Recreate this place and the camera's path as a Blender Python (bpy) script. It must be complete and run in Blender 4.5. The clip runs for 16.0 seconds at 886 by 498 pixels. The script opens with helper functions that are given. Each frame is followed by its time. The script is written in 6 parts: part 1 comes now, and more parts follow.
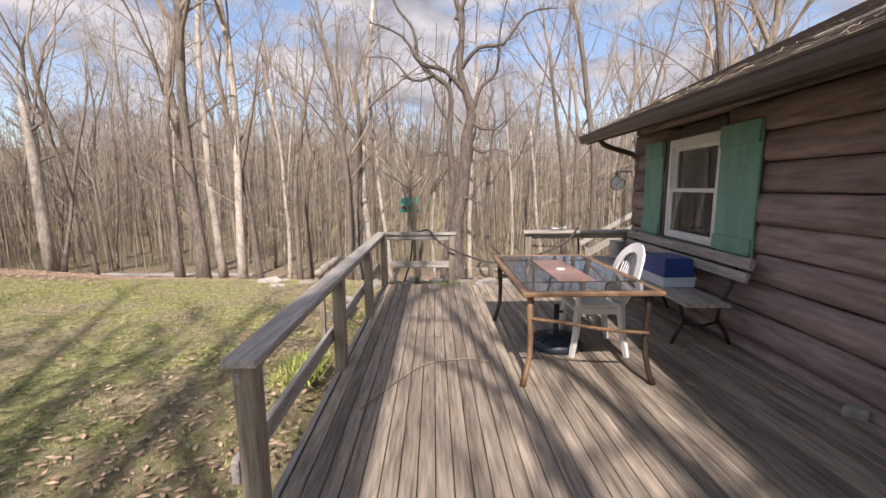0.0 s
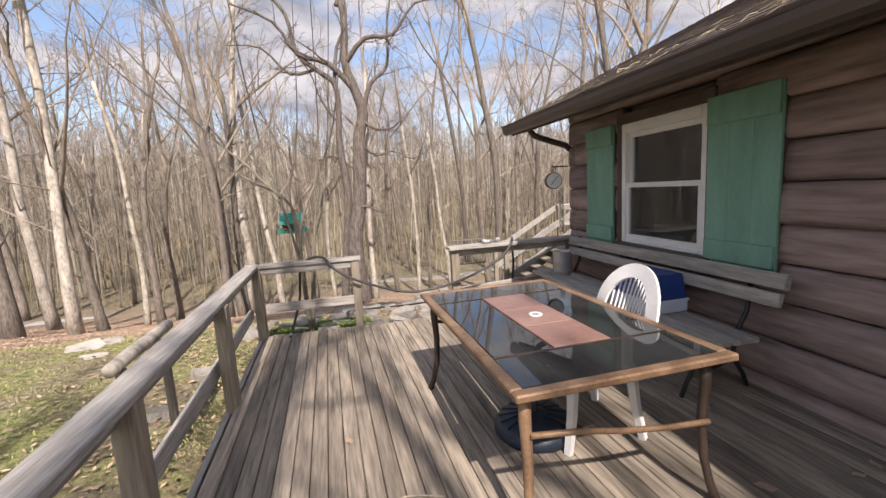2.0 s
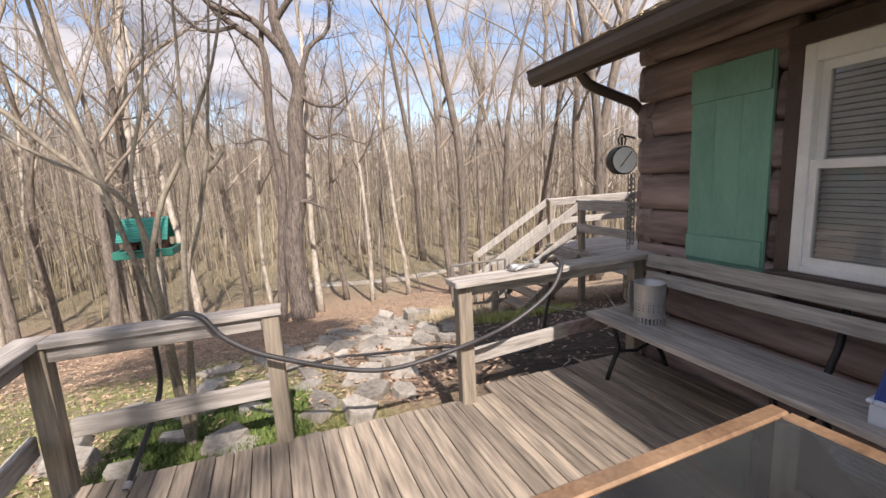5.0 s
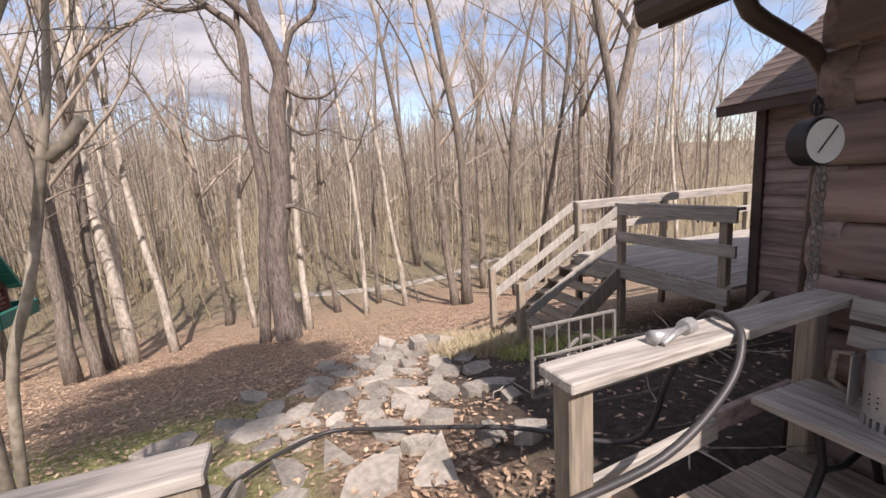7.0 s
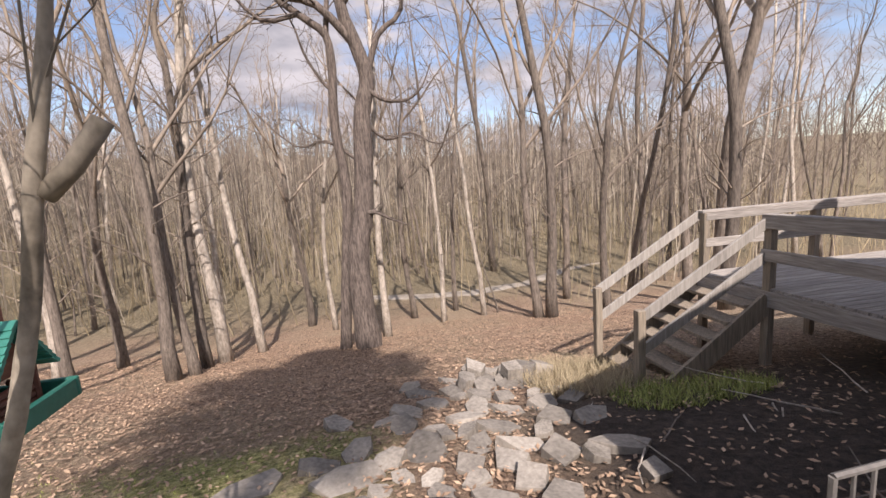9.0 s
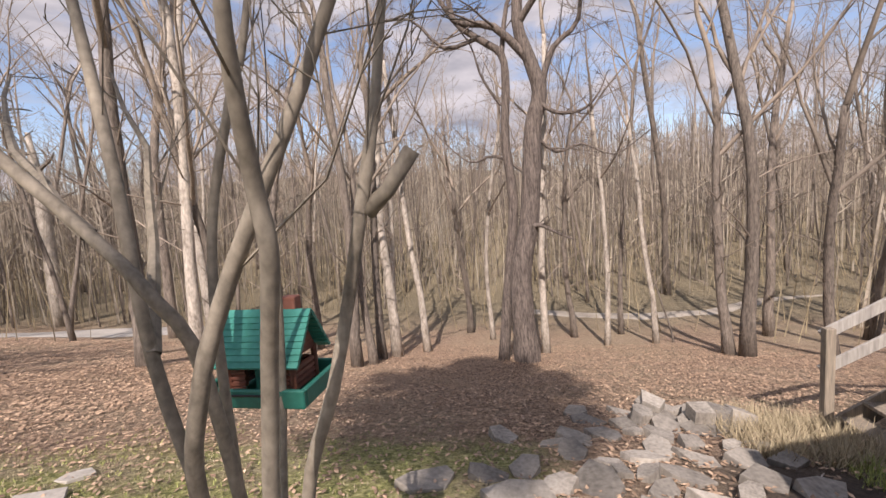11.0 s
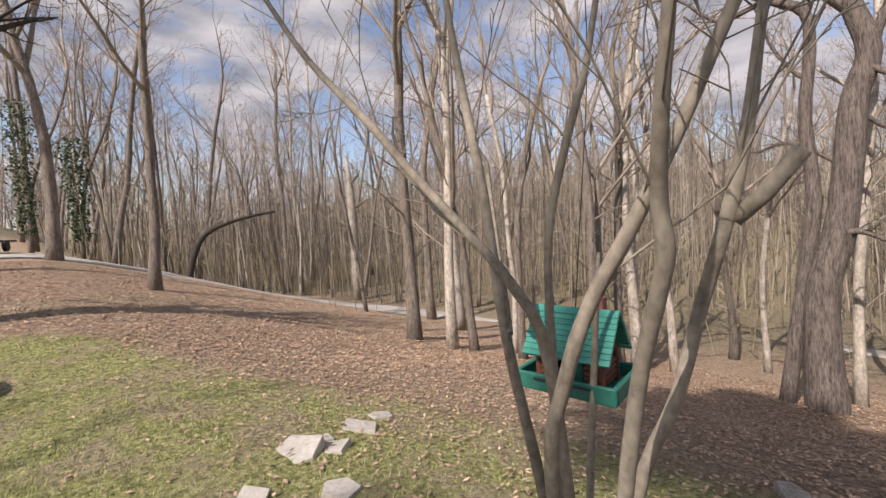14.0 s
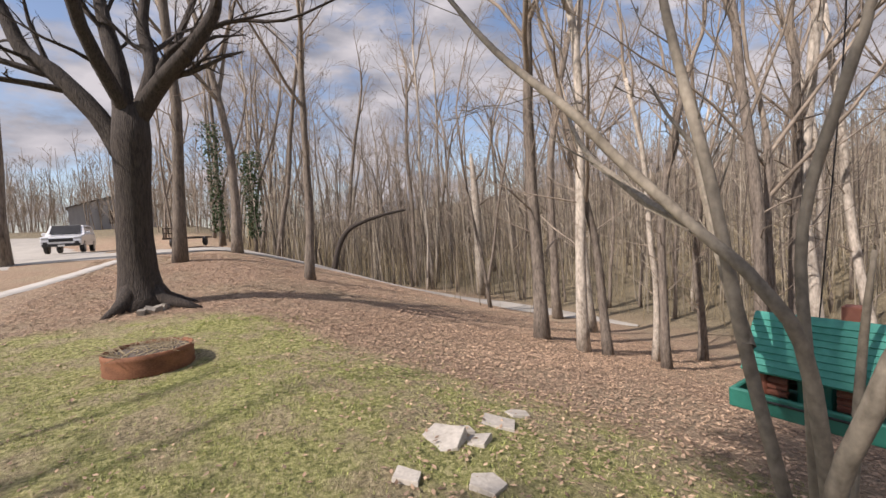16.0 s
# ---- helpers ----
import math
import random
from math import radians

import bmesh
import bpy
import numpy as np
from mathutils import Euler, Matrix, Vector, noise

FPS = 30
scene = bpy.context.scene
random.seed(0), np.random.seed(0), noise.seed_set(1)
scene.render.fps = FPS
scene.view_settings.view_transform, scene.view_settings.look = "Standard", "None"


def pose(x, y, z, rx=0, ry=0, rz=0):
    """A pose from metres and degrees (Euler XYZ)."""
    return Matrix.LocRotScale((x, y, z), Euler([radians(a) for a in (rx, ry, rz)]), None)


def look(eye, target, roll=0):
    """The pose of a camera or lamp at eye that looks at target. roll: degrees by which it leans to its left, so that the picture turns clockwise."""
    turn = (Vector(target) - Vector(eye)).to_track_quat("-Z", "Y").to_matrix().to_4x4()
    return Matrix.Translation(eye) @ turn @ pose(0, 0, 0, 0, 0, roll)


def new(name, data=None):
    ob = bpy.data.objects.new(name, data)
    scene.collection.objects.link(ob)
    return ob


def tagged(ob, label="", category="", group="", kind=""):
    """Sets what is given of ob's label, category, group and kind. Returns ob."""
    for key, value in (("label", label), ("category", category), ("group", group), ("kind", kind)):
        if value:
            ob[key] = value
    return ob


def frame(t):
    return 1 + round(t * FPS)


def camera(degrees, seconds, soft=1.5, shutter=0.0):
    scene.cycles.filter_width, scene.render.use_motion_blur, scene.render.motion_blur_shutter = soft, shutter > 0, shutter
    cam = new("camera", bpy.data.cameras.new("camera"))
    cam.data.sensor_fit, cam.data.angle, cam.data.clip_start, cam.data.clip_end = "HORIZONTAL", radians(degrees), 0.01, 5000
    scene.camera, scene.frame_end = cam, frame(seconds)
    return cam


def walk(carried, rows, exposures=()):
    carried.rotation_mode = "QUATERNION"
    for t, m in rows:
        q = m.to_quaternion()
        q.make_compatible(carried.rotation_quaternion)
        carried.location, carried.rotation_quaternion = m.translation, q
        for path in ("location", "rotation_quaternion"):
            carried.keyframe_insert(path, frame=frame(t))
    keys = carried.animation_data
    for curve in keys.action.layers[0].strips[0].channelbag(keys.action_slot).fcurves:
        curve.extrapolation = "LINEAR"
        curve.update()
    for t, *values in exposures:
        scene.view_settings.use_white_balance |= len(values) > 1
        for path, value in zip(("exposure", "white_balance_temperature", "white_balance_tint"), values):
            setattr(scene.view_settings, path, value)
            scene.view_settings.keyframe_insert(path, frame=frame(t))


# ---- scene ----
cam = camera(93.4, 16.0)
PATH = [
    (0, (1.844, -0.08, 1.478), (1.743, 1.896, 1.186), -0.4),
    (0.5, (1.843, 0.285, 1.481), (1.851, 2.267, 1.213), -1.2),
    (1, (1.811, 0.679, 1.502), (1.985, 2.653, 1.235), -2.6),
    (1.5, (1.798, 1.089, 1.5), (2.08, 3.049, 1.225), -3.5),
    (2, (1.763, 1.48, 1.489), (2.137, 3.425, 1.208), -3.3),
    (2.5, (1.803, 1.885, 1.458), (2.269, 3.81, 1.182), -3.0),
    (3, (1.848, 2.331, 1.477), (2.368, 4.24, 1.185), -3.0),
    (3.5, (1.862, 2.736, 1.475), (2.423, 4.631, 1.168), -3.2),
    (4, (1.888, 3.147, 1.472), (2.467, 5.035, 1.156), -3.5),
    (4.2, (1.871, 3.275, 1.463), (2.458, 5.16, 1.144), -3.5),
    (6.3, (1.951, 4.653, 1.446), (2.61, 6.512, 1.115), -2.8),
    (6.5, (1.947, 4.797, 1.445), (2.618, 6.653, 1.119), -3.0),
    (7, (1.993, 5.105, 1.457), (2.652, 6.966, 1.134), -3.6),
    (7.5, (1.933, 5.39, 1.462), (2.553, 7.264, 1.141), -3.9),
    (8, (1.951, 5.663, 1.459), (2.51, 7.559, 1.153), -4.0),
    (8.2, (1.931, 5.804, 1.479), (2.479, 7.703, 1.175), -3.8),
    (10.3, (1.769, 5.818, 1.572), (1.616, 7.799, 1.35), -4.0),
    (10.5, (1.728, 5.82, 1.568), (1.539, 7.802, 1.38), -3.6),
    (11, (1.68, 5.809, 1.576), (1.287, 7.762, 1.389), -3.5),
    (11.5, (1.637, 5.795, 1.578), (1.05, 7.698, 1.393), -3.6),
    (12, (1.607, 5.767, 1.579), (0.839, 7.605, 1.399), -3.8),
    (12.5, (1.577, 5.738, 1.583), (0.644, 7.498, 1.412), -3.9),
    (13, (1.548, 5.718, 1.585), (0.463, 7.391, 1.429), -3.7),
    (13.5, (1.517, 5.69, 1.592), (0.296, 7.268, 1.455), -3.5),
    (14, (1.503, 5.653, 1.599), (0.16, 7.131, 1.482), -3.2),
    (14.5, (1.489, 5.632, 1.605), (0.044, 7.011, 1.509), -3.2),
    (15, (1.462, 5.613, 1.607), (-0.069, 6.898, 1.525), -3.3),
    (15.5, (1.412, 5.589, 1.606), (-0.206, 6.762, 1.524), -3.7),
    (16, (1.335, 5.538, 1.603), (-0.372, 6.576, 1.504), -3.6),
]
walk(cam, [(t, look(eye, target, roll)) for t, eye, target, roll in PATH], [(0, 0.40, 6720, 18), (1.5, 0.44, 6720, 17), (3.2, 0.62, 6720, 16), (6.5, 0.56, 6720, 19), (8, 0.42, 6780, 21), (11, 0.26, 6800, 21), (14, 0.18, 6780, 18), (16, 0.12, 6750, 18)])

# ---- world, sun ----
SUN_TO = Vector((0.04, -1.0, 1.0)).normalized()
world = bpy.data.worlds.new("sky")
scene.world = world
world.use_nodes = True
wn, wl = world.node_tree.nodes, world.node_tree.links
wn.clear()
w_out = wn.new("ShaderNodeOutputWorld")
w_bg = wn.new("ShaderNodeBackground")
w_sky = wn.new("ShaderNodeTexSky")
w_sky.sky_type = "NISHITA"
w_sky.sun_disc = False
w_sky.sun_elevation = math.asin(SUN_TO.z)
w_sky.sun_rotation = math.atan2(SUN_TO.x, SUN_TO.y)
w_tc = wn.new("ShaderNodeTexCoord")
w_map = wn.new("ShaderNodeMapping")
w_map.inputs["Scale"].default_value = (1.0, 1.0, 2.6)
w_noise = wn.new("ShaderNodeTexNoise")
w_noise.inputs["Scale"].default_value = 3.4
w_noise.inputs["Detail"].default_value = 8
w_noise.inputs["Roughness"].default_value = 0.58
w_ramp = wn.new("ShaderNodeValToRGB")
w_ramp.color_ramp.elements[0].position, w_ramp.color_ramp.elements[1].position = 0.42, 0.55
w_n2 = wn.new("ShaderNodeTexNoise")
w_n2.inputs["Scale"].default_value = 7.0
w_n2.inputs["Detail"].default_value = 6
w_cr = wn.new("ShaderNodeValToRGB")
w_cr.color_ramp.elements[0].position, w_cr.color_ramp.elements[0].color = 0.34, (1.75, 1.9, 2.25, 1)
w_cr.color_ramp.elements[1].position, w_cr.color_ramp.elements[1].color = 0.66, (4.0, 4.0, 4.2, 1)
w_mix = wn.new("ShaderNodeMix")
w_mix.data_type = "RGBA"
wl.new(w_tc.outputs["Generated"], w_map.inputs["Vector"])
wl.new(w_map.outputs["Vector"], w_noise.inputs["Vector"])
wl.new(w_map.outputs["Vector"], w_n2.inputs["Vector"])
wl.new(w_noise.outputs["Fac"], w_ramp.inputs["Fac"])
wl.new(w_n2.outputs["Fac"], w_cr.inputs["Fac"])
wl.new(w_ramp.outputs["Color"], w_mix.inputs["Factor"])
wl.new(w_sky.outputs["Color"], w_mix.inputs["A"])
wl.new(w_cr.outputs["Color"], w_mix.inputs["B"])
wl.new(w_mix.outputs["Result"], w_bg.inputs["Color"])
wl.new(w_bg.outputs["Background"], w_out.inputs["Surface"])
w_bg.inputs["Strength"].default_value = 0.15

sun = new("sun", bpy.data.lights.new("sun", "SUN"))
sun.data.energy, sun.data.angle, sun.data.color = 5.0, radians(0.55), (1.0, 0.95, 0.89)
sun.matrix_world = look(SUN_TO * 40, (0, 0, 0))


# ---- materials ----
def mat(name, dark, light, scale=3.0, rough=0.8, metal=0.0, bump=0.25, stretch=(1, 1, 1), fine=45.0, spread=0.35, vary=0.25, lo=0.3, hi=0.7, dist=0.01, island=False, coat=0.0):
    """Two-scale noise colour with bump; each object shifted and tinted by its own random value."""
    m = bpy.data.materials.new(name)
    m.use_nodes = True
    n, l = m.node_tree.nodes, m.node_tree.links
    b = n["Principled BSDF"]
    tc, mp = n.new("ShaderNodeTexCoord"), n.new("ShaderNodeMapping")
    mp.inputs["Scale"].default_value = stretch
    info = n.new("ShaderNodeObjectInfo")
    rnd = info.outputs["Random"]
    if island:
        rnd = n.new("ShaderNodeNewGeometry").outputs["Random Per Island"]
    off = n.new("ShaderNodeVectorMath")
    off.operation = "MULTIPLY_ADD"
    off.inputs[1].default_value = (37, 19, 53)
    l.new(tc.outputs["Object"], mp.inputs["Vector"])
    l.new(rnd, off.inputs[0])
    l.new(mp.outputs["Vector"], off.inputs[2])
    n1, n2 = n.new("ShaderNodeTexNoise"), n.new("ShaderNodeTexNoise")
    for t, sc, d in ((n1, scale, 5), (n2, fine, 4)):
        t.inputs["Scale"].default_value, t.inputs["Detail"].default_value = sc, d
        l.new(off.outputs["Vector"], t.inputs["Vector"])
    mixf = n.new("ShaderNodeMath")
    mixf.operation = "MULTIPLY_ADD"
    mixf.inputs[1].default_value = spread
    l.new(n2.outputs["Fac"], mixf.inputs[0])
    sc1 = n.new("ShaderNodeMath")
    sc1.operation = "MULTIPLY"
    sc1.inputs[1].default_value = 1 - spread
    l.new(n1.outputs["Fac"], sc1.inputs[0])
    l.new(sc1.outputs["Value"], mixf.inputs[2])
    ramp = n.new("ShaderNodeValToRGB")
    ramp.color_ramp.elements[0].position, ramp.color_ramp.elements[1].position = lo, hi
    ramp.color_ramp.elements[0].color, ramp.color_ramp.elements[1].color = (*dark, 1), (*light, 1)
    l.new(mixf.outputs["Value"], ramp.inputs["Fac"])
    hsv = n.new("ShaderNodeHueSaturation")
    mr = n.new("ShaderNodeMapRange")
    mr.inputs["To Min"].default_value, mr.inputs["To Max"].default_value = 1 - vary, 1 + vary
    l.new(rnd, mr.inputs["Value"])
    l.new(mr.outputs["Result"], hsv.inputs["Value"])
    l.new(ramp.outputs["Color"], hsv.inputs["Color"])
    l.new(hsv.outputs["Color"], b.inputs["Base Color"])
    bp = n.new("ShaderNodeBump")
    bp.inputs["Strength"].default_value, bp.inputs["Distance"].default_value = bump, dist
    l.new(mixf.outputs["Value"], bp.inputs["Height"])
    l.new(bp.outputs["Normal"], b.inputs["Normal"])
    b.inputs["Roughness"].default_value, b.inputs["Metallic"].default_value = rough, metal
    b.inputs["Coat Weight"].default_value = coat
    return m


M_DECK = mat("weathered_deck_wood", (0.07, 0.058, 0.046), (0.42, 0.345, 0.262), 2.2, 0.82, 0, 0.6, (9, 0.7, 9), 6, 0.5, 0.30, 0.29, 0.70)
M_RAIL = mat("grey_rail_wood", (0.12, 0.108, 0.094), (0.50, 0.46, 0.41), 2.4, 0.8, 0, 0.5, (10, 0.8, 10), 7, 0.5, 0.12, 0.25, 0.7)
M_POST = mat("upright_grey_wood", (0.10, 0.085, 0.068), (0.40, 0.335, 0.25), 2.4, 0.82, 0, 0.5, (11, 11, 0.8), 7, 0.5, 0.12, 0.25, 0.7)
M_RAILX = mat("grey_rail_wood_cross", (0.12, 0.108, 0.094), (0.50, 0.46, 0.41), 2.4, 0.8, 0, 0.5, (0.8, 10, 10), 7, 0.5, 0.12, 0.25, 0.7)
M_LOG = mat("brown_stained_log", (0.095, 0.066, 0.058), (0.46, 0.345, 0.315), 1.6, 0.7, 0, 0.55, (4, 0.6, 5), 5, 0.5, 0.16, 0.3, 0.75, 0.02)
M_TRIM = mat("dark_brown_trim", (0.05, 0.034, 0.028), (0.105, 0.073, 0.06), 3, 0.65, 0, 0.2, (2, 2, 2), 40, 0.4, 0.05)
M_GUTTER = mat("brown_gutter_metal", (0.05, 0.036, 0.03), (0.085, 0.062, 0.052), 2, 0.4, 0, 0.05, (1, 1, 1), 60, 0.3, 0.0)
M_GREEN = mat("green_shutter_paint", (0.12, 0.265, 0.20), (0.19, 0.375, 0.29), 3, 0.6, 0, 0.15, (2, 2, 0.6), 30, 0.35, 0.03)
M_WHITE = mat("white_vinyl", (0.62, 0.62, 0.60), (0.80, 0.80, 0.78), 4, 0.4, 0, 0.03, (1, 1, 1), 50, 0.3, 0.0)
M_CHAIR = mat("white_moulded_plastic", (0.66, 0.65, 0.62), (0.82, 0.81, 0.78), 6, 0.42, 0, 0.03, (1, 1, 1), 70, 0.35, 0.0)
M_SHINGLE = mat("brown_asphalt_shingle", (0.05, 0.038, 0.032), (0.17, 0.125, 0.10), 4, 0.92, 0, 0.5, (1, 1, 1), 120, 0.55, 0.22, island=True)
M_SHINGLE_PIECE = mat("brown_asphalt_shingle_piece", (0.05, 0.038, 0.032), (0.17, 0.125, 0.10), 4, 0.92, 0, 0.5, (1, 1, 1), 120, 0.55, 0.25)
M_BARK = mat("grey_brown_bark", (0.045, 0.036, 0.029), (0.31, 0.26, 0.21), 3.0, 0.9, 0, 0.9, (5, 5, 0.9), 9, 0.5, 0.25, 0.3, 0.72, 0.03)
M_PALE = mat("pale_birch_bark", (0.17, 0.145, 0.115), (0.55, 0.49, 0.41), 2.5, 0.85, 0, 0.5, (3, 3, 1.2), 10, 0.4, 0.2, 0.3, 0.65, 0.02)
M_TWIG = mat("thin_twig_bark", (0.115, 0.093, 0.072), (0.42, 0.35, 0.275), 1.2, 0.9, 0, 0.2, (1, 1, 1), 20, 0.3, 0.25)
M_STEM = mat("pale_sapling_bark", (0.25, 0.215, 0.165), (0.62, 0.545, 0.43), 0.9, 0.9, 0, 0.2, (1, 1, 1), 14, 0.4, 0.3, island=True)
M_SMOOTH = mat("smooth_olive_bark", (0.10, 0.085, 0.062), (0.42, 0.365, 0.28), 5, 0.8, 0, 0.35, (1, 1, 0.7), 60, 0.45, 0.12, 0.3, 0.7, 0.006)
M_OAK = mat("dark_furrowed_bark", (0.014, 0.011, 0.0095), (0.085, 0.068, 0.055), 3.2, 0.9, 0, 1.0, (6, 6, 0.9), 9, 0.55, 0.05, 0.32, 0.68, 0.05)
M_FURROW = mat("ridged_grey_bark", (0.03, 0.024, 0.02), (0.27, 0.22, 0.185), 3.6, 0.92, 0, 1.0, (6, 6, 0.8), 11, 0.5, 0.05, 0.34, 0.68, 0.05)
M_PALESTONE = mat("pale_worn_flagstone", (0.30, 0.275, 0.235), (0.60, 0.56, 0.49), 3, 0.9, 0, 0.5, (1, 1, 1), 22, 0.45, 0.12, 0.3, 0.7, 0.015)
M_STONE = mat("grey_flagstone", (0.12, 0.108, 0.09), (0.40, 0.365, 0.31), 2.2, 0.9, 0, 0.6, (1, 1, 1), 18, 0.45, 0.28, 0.3, 0.7, 0.02)
M_GRAVEL = mat("pale_gravel", (0.26, 0.24, 0.21), (0.55, 0.52, 0.46), 0.8, 0.95, 0, 0.6, (1, 1, 1), 30, 0.6, 0.0)
M_TRACK = mat("leaf_strewn_gravel", (0.20, 0.17, 0.13), (0.52, 0.47, 0.39), 1.6, 0.95, 0, 0.6, (1, 1, 1), 24, 0.6, 0.0)
M_CONC = mat("pale_concrete", (0.40, 0.38, 0.34), (0.58, 0.55, 0.50), 2, 0.9, 0, 0.2, (1, 1, 1), 30, 0.4, 0.0)
M_BLACK = mat("black_cast_iron", (0.012, 0.012, 0.013), (0.035, 0.034, 0.034), 8, 0.5, 0.2, 0.3, (1, 1, 1), 60, 0.4, 0.0)
M_COPPER = mat("worn_bronze_frame", (0.15, 0.082, 0.045), (0.42, 0.27, 0.16), 3, 0.5, 0.35, 0.25, (2, 2, 2), 30, 0.4, 0.0)
M_LEGDARK = mat("dark_metal_and_shaded_bronze", (0.03, 0.022, 0.018), (0.09, 0.062, 0.045), 4, 0.5, 0.3, 0.2, (1, 1, 1), 40, 0.4, 0.0)
M_TILE = mat("terracotta_tile", (0.19, 0.10, 0.078), (0.34, 0.205, 0.165), 3, 0.35, 0, 0.1, (1, 1, 1), 30, 0.4, 0.06)
M_BLUE = mat("blue_plastic", (0.012, 0.035, 0.16), (0.02, 0.06, 0.26), 4, 0.4, 0, 0.05, (1, 1, 1), 40, 0.3, 0.0)
M_PALEBLUE = mat("pale_plastic", (0.5, 0.56, 0.66), (0.62, 0.68, 0.76), 4, 0.4, 0, 0.05, (1, 1, 1), 40, 0.3, 0.0)
M_NAVY = mat("blue_grey_umbrella_base", (0.012, 0.02, 0.032), (0.03, 0.045, 0.065), 6, 0.45, 0, 0.2, (1, 1, 1), 50, 0.4, 0.0)
M_STEEL = mat("galvanised_steel", (0.33, 0.33, 0.33), (0.55, 0.55, 0.54), 5, 0.42, 0.6, 0.1, (1, 1, 1), 60, 0.4, 0.0)
# rack grey darkened to carry the shade beside the railing
M_RACK = mat("shade_dulled_grey", (0.10, 0.095, 0.088), (0.24, 0.225, 0.205), 6, 0.6, 0.1, 0.3, (1, 1, 1), 60, 0.4, 0.0)
M_RUST = mat("rusty_steel", (0.11, 0.045, 0.022), (0.33, 0.145, 0.075), 3, 0.8, 0.1, 0.4, (1, 1, 2), 40, 0.45, 0.0)
M_TEAL = mat("teal_painted_wood", (0.012, 0.12, 0.085), (0.028, 0.20, 0.15), 6, 0.5, 0, 0.2, (1, 1, 1), 50, 0.4, 0.05)
# lighter copy of the feeder's teal; sunlight on its roof is in the colour
M_TEALROOF = mat("sunlit_teal_roof", (0.025, 0.22, 0.165), (0.07, 0.34, 0.27), 6, 0.5, 0, 0.2, (1, 1, 1), 50, 0.4, 0.05)
M_REDLOG = mat("reddish_log_wood", (0.10, 0.03, 0.02), (0.26, 0.10, 0.06), 6, 0.6, 0, 0.3, (1, 1, 3), 40, 0.4, 0.15)
M_BRICK = mat("small_brick_red", (0.22, 0.075, 0.05), (0.38, 0.16, 0.11), 9, 0.8, 0, 0.3, (1, 1, 1), 60, 0.4, 0.05)
M_RUBBER = mat("grey_black_hose", (0.02, 0.019, 0.02), (0.06, 0.056, 0.055), 4, 0.5, 0, 0.15, (1, 1, 1), 50, 0.3, 0.0)
M_LEAF = mat("dry_leaf", (0.13, 0.075, 0.045), (0.56, 0.40, 0.27), 2, 0.85, 0, 0.1, (1, 1, 1), 20, 0.3, 0.6, island=True)
M_GRASS = mat("spring_grass", (0.13, 0.18, 0.035), (0.46, 0.47, 0.15), 2, 0.7, 0, 0.1, (1, 1, 1), 20, 0.3, 0.4, island=True)
M_MOSS = mat("bright_moss", (0.045, 0.07, 0.015), (0.16, 0.22, 0.05), 2, 0.8, 0, 0.1, (1, 1, 1), 20, 0.3, 0.3, island=True)
M_NEEDLE = mat("pine_needles", (0.025, 0.05, 0.02), (0.07, 0.11, 0.045), 2, 0.7, 0, 0.1, (1, 1, 1), 20, 0.3, 0.3, island=True)
M_STRAW = mat("dry_straw", (0.25, 0.20, 0.12), (0.50, 0.42, 0.27), 2, 0.8, 0, 0.1, (1, 1, 1), 20, 0.3, 0.3, island=True)
M_CARW = mat("white_car_paint", (0.72, 0.73, 0.74), (0.80, 0.81, 0.82), 2, 0.25, 0, 0.0, (1, 1, 1), 30, 0.2, 0.0, coat=0.6)
M_DARKPL = mat("black_plastic_trim", (0.012, 0.012, 0.013), (0.03, 0.03, 0.03), 4, 0.45, 0, 0.05, (1, 1, 1), 40, 0.3, 0.0)
M_GARAGE = mat("grey_metal_siding", (0.30, 0.30, 0.31), (0.40, 0.40, 0.41), 1, 0.6, 0, 0.1, (4, 4, 0.2), 8, 0.4, 0.0)
M_INSIDE = mat("dim_interior_plaster", (0.25, 0.23, 0.20), (0.32, 0.30, 0.27), 2, 0.9, 0, 0.05, (1, 1, 1), 30, 0.3, 0.0)
M_SOIL = mat("dark_soil_stone", (0.05, 0.042, 0.035), (0.15, 0.125, 0.10), 2, 0.95, 0, 0.7, (1, 1, 1), 14, 0.5, 0.15)
# deck wood lightened for the stair rails: full sun put into the colour
M_DECK2 = mat("sunlit_rail_wood", (0.19, 0.175, 0.155), (0.46, 0.43, 0.38), 2.2, 0.82, 0, 0.4, (9, 9, 0.9), 6, 0.5, 0.12, 0.25, 0.7)


def glass(name, tint=(1, 1, 1), rough=0.0, body=0.12, ior=1.5):
    m = bpy.data.materials.new(name)
    m.use_nodes = True
    n, l = m.node_tree.nodes, m.node_tree.links
    n.remove(n["Principled BSDF"])
    tr, gl, mx, lw = n.new("ShaderNodeBsdfTransparent"), n.new("ShaderNodeBsdfGlossy"), n.new("ShaderNodeMixShader"), n.new("ShaderNodeFresnel")
    tr.inputs["Color"].default_value = (*tint, 1)
    gl.inputs["Roughness"].default_value = rough
    lw.inputs["IOR"].default_value = ior
    l.new(lw.outputs["Fac"], mx.inputs["Fac"])
    l.new(gl.outputs["BSDF"], mx.inputs[2])
    df, dm = n.new("ShaderNodeBsdfDiffuse"), n.new("ShaderNodeMixShader")
    df.inputs["Color"].default_value = (0.55, 0.57, 0.58, 1)
    dm.inputs["Fac"].default_value = body
    l.new(tr.outputs["BSDF"], dm.inputs[1])
    l.new(df.outputs["BSDF"], dm.inputs[2])
    l.new(dm.outputs["Shader"], mx.inputs[1])
    l.new(mx.outputs["Shader"], n["Material Output"].inputs["Surface"])
    return m


